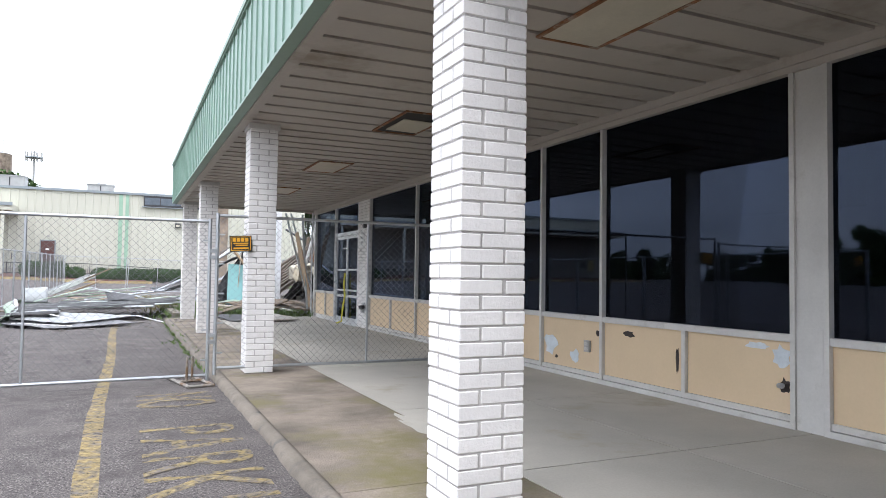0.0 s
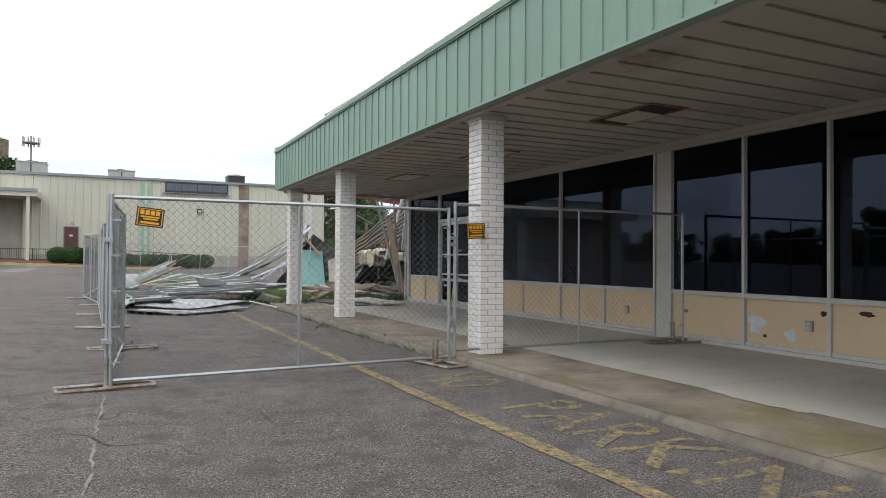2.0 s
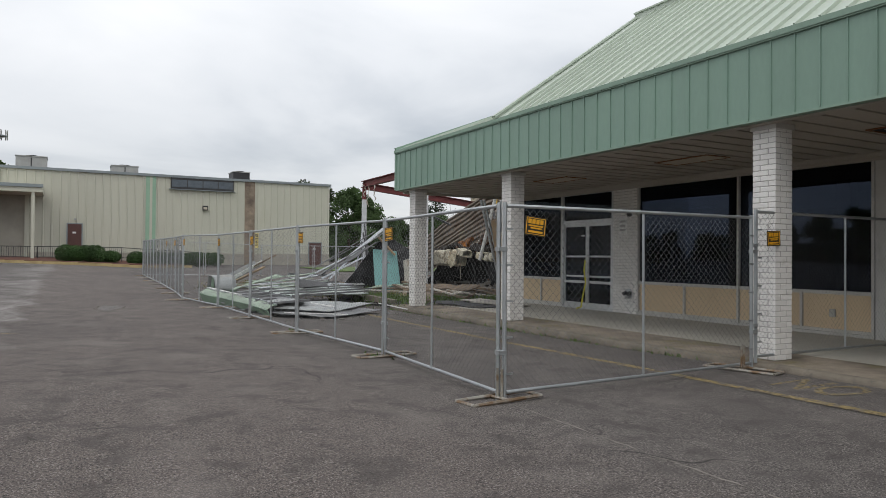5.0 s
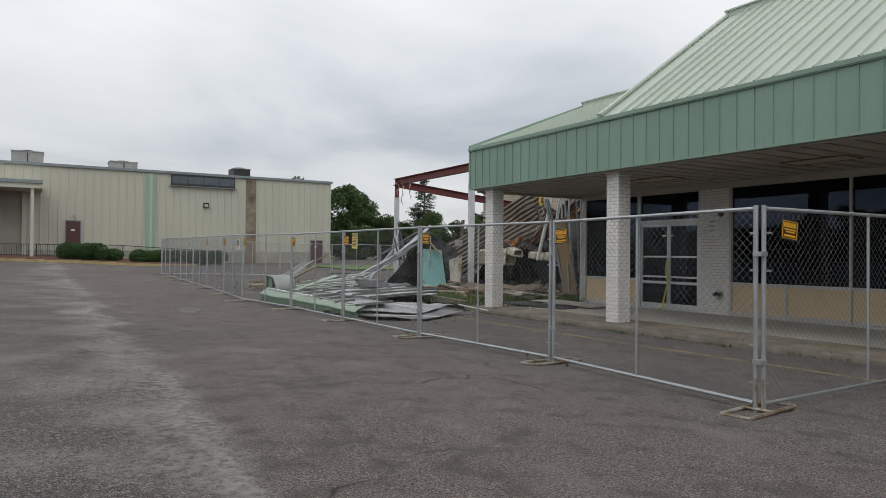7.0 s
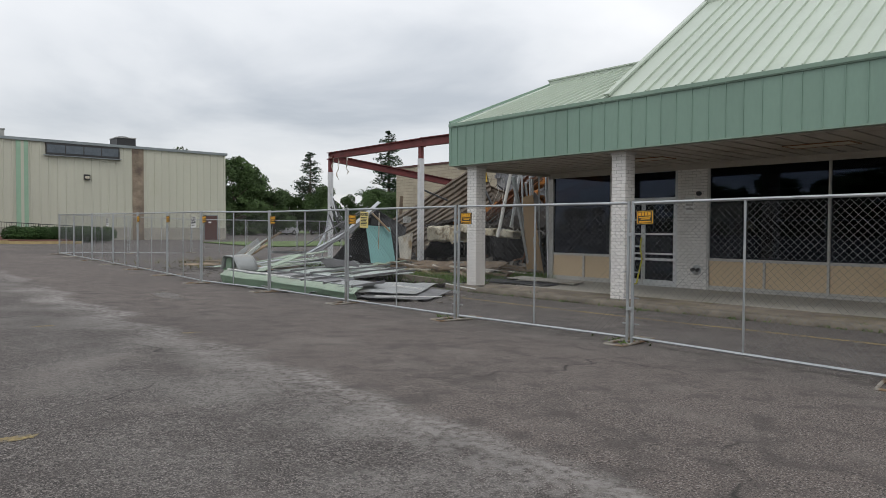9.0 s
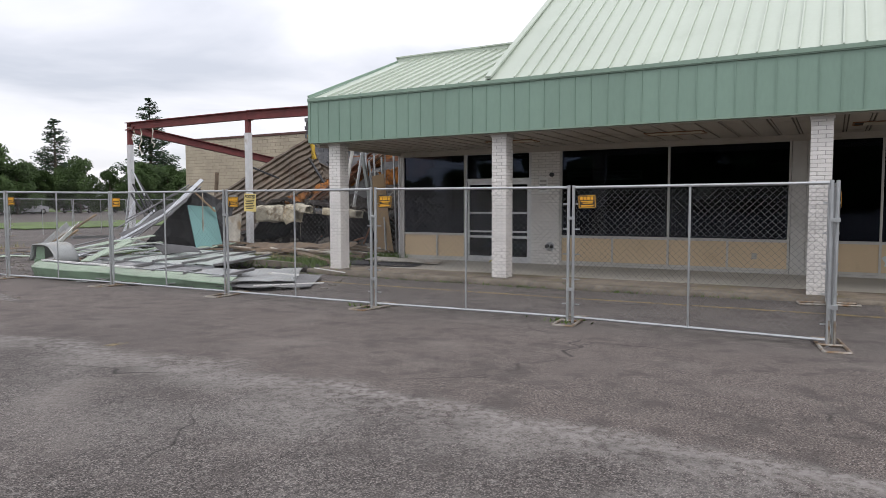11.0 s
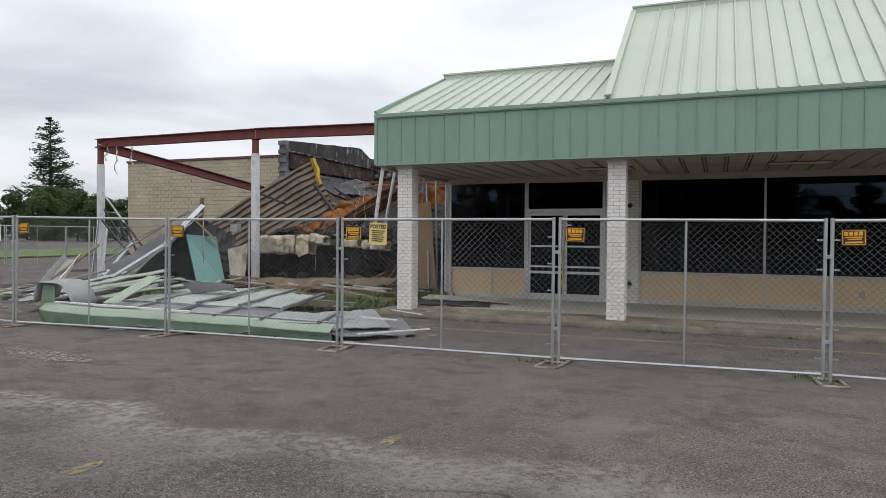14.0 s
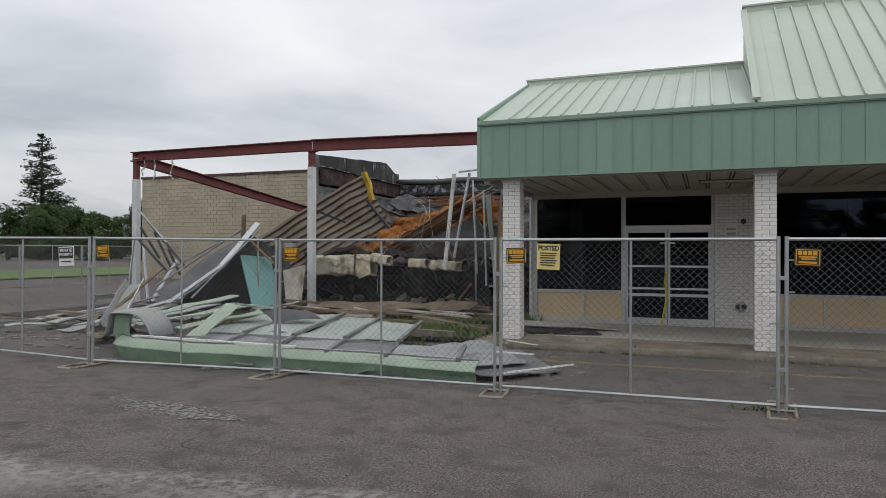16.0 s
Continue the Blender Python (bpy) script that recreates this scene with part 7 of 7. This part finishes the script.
def conifer(seed, h):
    rnd = random.Random(seed)
    t = thing("conifer_tree", (0, 0, 0), "tall dark open-branched conifer above the tree line", "tree", "tall conifers")
    bm = bmesh.new()
    tube(bm, [(0, 0, -0.3), (0, 0, h * 0.5), (0, 0, h * 0.98)], [h * 0.016, h * 0.010, h * 0.002], 7)
    cs = []
    z = h * 0.12
    while z < h * 0.99:
        n = 5
        for k in range(n):
            if rnd.random() < 0.12:
                continue
            a = rnd.uniform(0, 6.3)
            L = h * (0.21 * (1 - z / h) ** 0.75 + 0.012) * rnd.uniform(0.6, 1.15)
            e = Vector((L * math.cos(a), L * math.sin(a), z + L * rnd.uniform(-0.15, 0.6)))
            tube(bm, [(0, 0, z), tuple(e)], [h * 0.003, h * 0.001], 4)
            for u in (0.45, 0.75, 1.0):
                s = L * 0.26 + h * 0.006
                cs.append((e.x * u, e.y * u, z + (e.z - z) * u, s, s, s * 0.6))
        z += h * rnd.uniform(0.012, 0.03)
    part("trunk", bm, M_BARK, t)
    me = leaf_cloud(cs, 11000, h * 0.011, rnd)
    me.materials.append(M_LEAF_DARK)
    part("crown", me, M_LEAF_DARK, t)
    return t


def put(protos_, used, x, y, z, s, rz):
    p = random.choice(protos_)
    m = Matrix.LocRotScale((x, y, z), Euler((0, 0, rz)), (s, s, s * random.uniform(0.9, 1.1)))
    if p not in used:
        used.add(p)
        p.matrix_basis = m
    else:
        copy_scaled(p, m)


def copy_scaled(p, m):
    keep = p.matrix_basis.copy()
    p.matrix_basis = Matrix.Identity(4)
    made = copy_thing(p, m)
    p.matrix_basis = keep
    return made


LEAFY = [broadleaf(11, 10.0), broadleaf(12, 10.0), broadleaf(13, 10.0)]
used = set()
for k in range(90):
    x = 24 + 1.35 * k + random.uniform(-1, 1)
    y = 98 - 0.25 * x + random.uniform(-4, 7)
    put(LEAFY, used, x, y, 0.7, random.uniform(0.50, 0.68) * (1.0 + 0.003 * max(0, x - 40)), random.uniform(0, 6))
for (x, y, s) in ((24.5, 84, 0.92), (22.0, 90, 1.05), (28.0, 88, 0.8), (50, 74, 0.66), (47.5, 80, 0.52), (-26, 185, 2.4), (-34, 190, 2.3), (-22.5, 180, 2.15)):
    put(LEAFY, used, x, y, 0.6, s, random.uniform(0, 6))
# trees behind the way of the camera, seen in the glass
for k in range(18):
    put(LEAFY, used, -70 - random.uniform(0, 12), -60 + 4 * k + random.uniform(-2, 2), 0.5, random.uniform(0.6, 0.8), random.uniform(0, 6))
for k in range(38):
    put(LEAFY, used, -70 - random.uniform(0, 12), 6 + 1.6 * k + random.uniform(-1, 1), 0.4, random.uniform(0.95, 1.2) * (1 - 0.012 * k), random.uniform(0, 6))
for k in range(36):
    put(LEAFY, used, -80 - random.uniform(0, 12), 64 + 3 * k + random.uniform(-1, 1), 0.4, random.uniform(0.5, 0.65), random.uniform(0, 6))
for k in range(14):
    put(LEAFY, used, -60 + 9 * k, -75 - random.uniform(0, 10), 0.4, random.uniform(0.8, 1.2), random.uniform(0, 6))
CON = [conifer(21, 20.0), conifer(22, 20.0)]
CON[0].matrix_basis = Matrix.LocRotScale((82, 130.5, 0.8), None, (1.5, 1.5, 1.14))
CON[1].matrix_basis = Matrix.LocRotScale((59.9, 127, 0.8), None, (1.15, 1.15, 0.80))

# masts beyond the warehouse
tower = thing("cell_tower", (-21.5, 198.7, 0), "thin grey lattice antenna mast far beyond the warehouse", "mast")
part("mast", tubem([(-21.5, 198.7, 0), (-21.5, 198.7, 31.5)], 0.25, 8), M_HVAC, tower)
for k in range(10):
    a = k * 0.63
    part("antenna", tubem([(-21.5 + 1.9 * math.cos(a), 198.7 + math.sin(a), 28.8), (-21.5 + 1.9 * math.cos(a), 198.7 + math.sin(a), 31.2)], 0.13, 5), M_HVAC, tower)
part("platform", tubem([(-21.5, 198.7, 29.6), (-21.5, 198.7, 29.85)], 1.9, 12), M_WARETRIM, tower)
tank = thing("water_tank", (-29.5, 201, 0), "brown water tank far beyond the warehouse", "water tank")
part("drum", tubem([(-29.5, 201, 24.5), (-29.5, 201, 30.3)], 3.0, 16), M_STAINBLOCK, tank)
part("roof", tubem([(-29.5, 201, 30.3), (-29.5, 201, 31.0)], [3.1, 1.5], 16), M_HVAC, tank)
for k in range(4):
    a = k * 1.571 + 0.6
    part("leg", tubem([(-29.5 + 2.6 * math.cos(a), 201 + 2.6 * math.sin(a), 0), (-29.5 + 2.3 * math.cos(a), 201 + 2.3 * math.sin(a), 24.5)], 0.2, 6), M_HVAC, tank)
for a in (-1, 1):
    part("antenna", tubem([(-29.5 + a, 200.5, 30.9), (-29.5 + a, 200.5, 34)], 0.12, 5), M_HVAC, tank)


def car(x, y, rz, paint, label):
    z = ground_z(x, y)
    m = pose(x, y, z, 0, 0, rz)
    c = thing("parked_car", (x, y, z), label, "car", "distant parked cars")
    prof = [(-2.1, 0.45), (-2.15, 0.8), (-1.6, 0.92), (-0.9, 1.38), (0.6, 1.42), (1.3, 0.98), (2.05, 0.85), (2.15, 0.5), (2.1, 0.28), (-2.05, 0.28)]
    bm = bmesh.new()
    a = [bm.verts.new((px, -0.86, pz)) for px, pz in prof]
    b = [bm.verts.new((px, 0.86, pz)) for px, pz in prof]
    bm.faces.new(a)
    bm.faces.new(b[::-1])
    for i in range(len(prof)):
        j = (i + 1) % len(prof)
        bm.faces.new((a[j], a[i], b[i], b[j]))
    bmesh.ops.recalc_face_normals(bm, faces=bm.faces)
    bm.transform(m)
    part("body", bm, paint, c)
    for s in (-0.872, 0.872):
        bm = bmesh.new()
        v = [bm.verts.new((px, s, pz)) for px, pz in ((-1.35, 0.97), (-0.8, 1.31), (0.5, 1.35), (1.0, 1.0))]
        bm.faces.new(v)
        bmesh.ops.solidify(bm, geom=list(bm.faces), thickness=0.01)
        bm.transform(m)
        part("side_window", bm, M_STRIPGLASS, c)
    for px in (-1.35, 1.35):
        for s in (-0.8, 0.8):
            bm = tubem([(px, s - 0.1, 0.32), (px, s + 0.1, 0.32)], 0.32, 14)
            bm.transform(m)
            w = part("wheel", bm, M_TIRE, c)
            bm = tubem([(px, s - 0.11, 0.32), (px, s + 0.11, 0.32)], 0.18, 10)
            bm.transform(m)
            part("rim", bm, M_HVAC, w)


car(44, 96, 20, M_CAR[0], "silver car parked far beyond the fence")
car(50, 94, 20, M_CAR[2], "dark car parked far beyond the fence")
car(58, 90, 15, M_CAR[0], "silver car parked far beyond the fence")
car(33, 88, 10, M_CAR[0], "silver car parked under the far trees")
car(66, 86, 15, M_CAR[2], "dark car parked beside the far verge")

# ---- bricks of the columns, last ----
for k, y in enumerate(COL_YS):
    brick_column(COL_X, y, "white painted brick canopy column on the walkway edge")
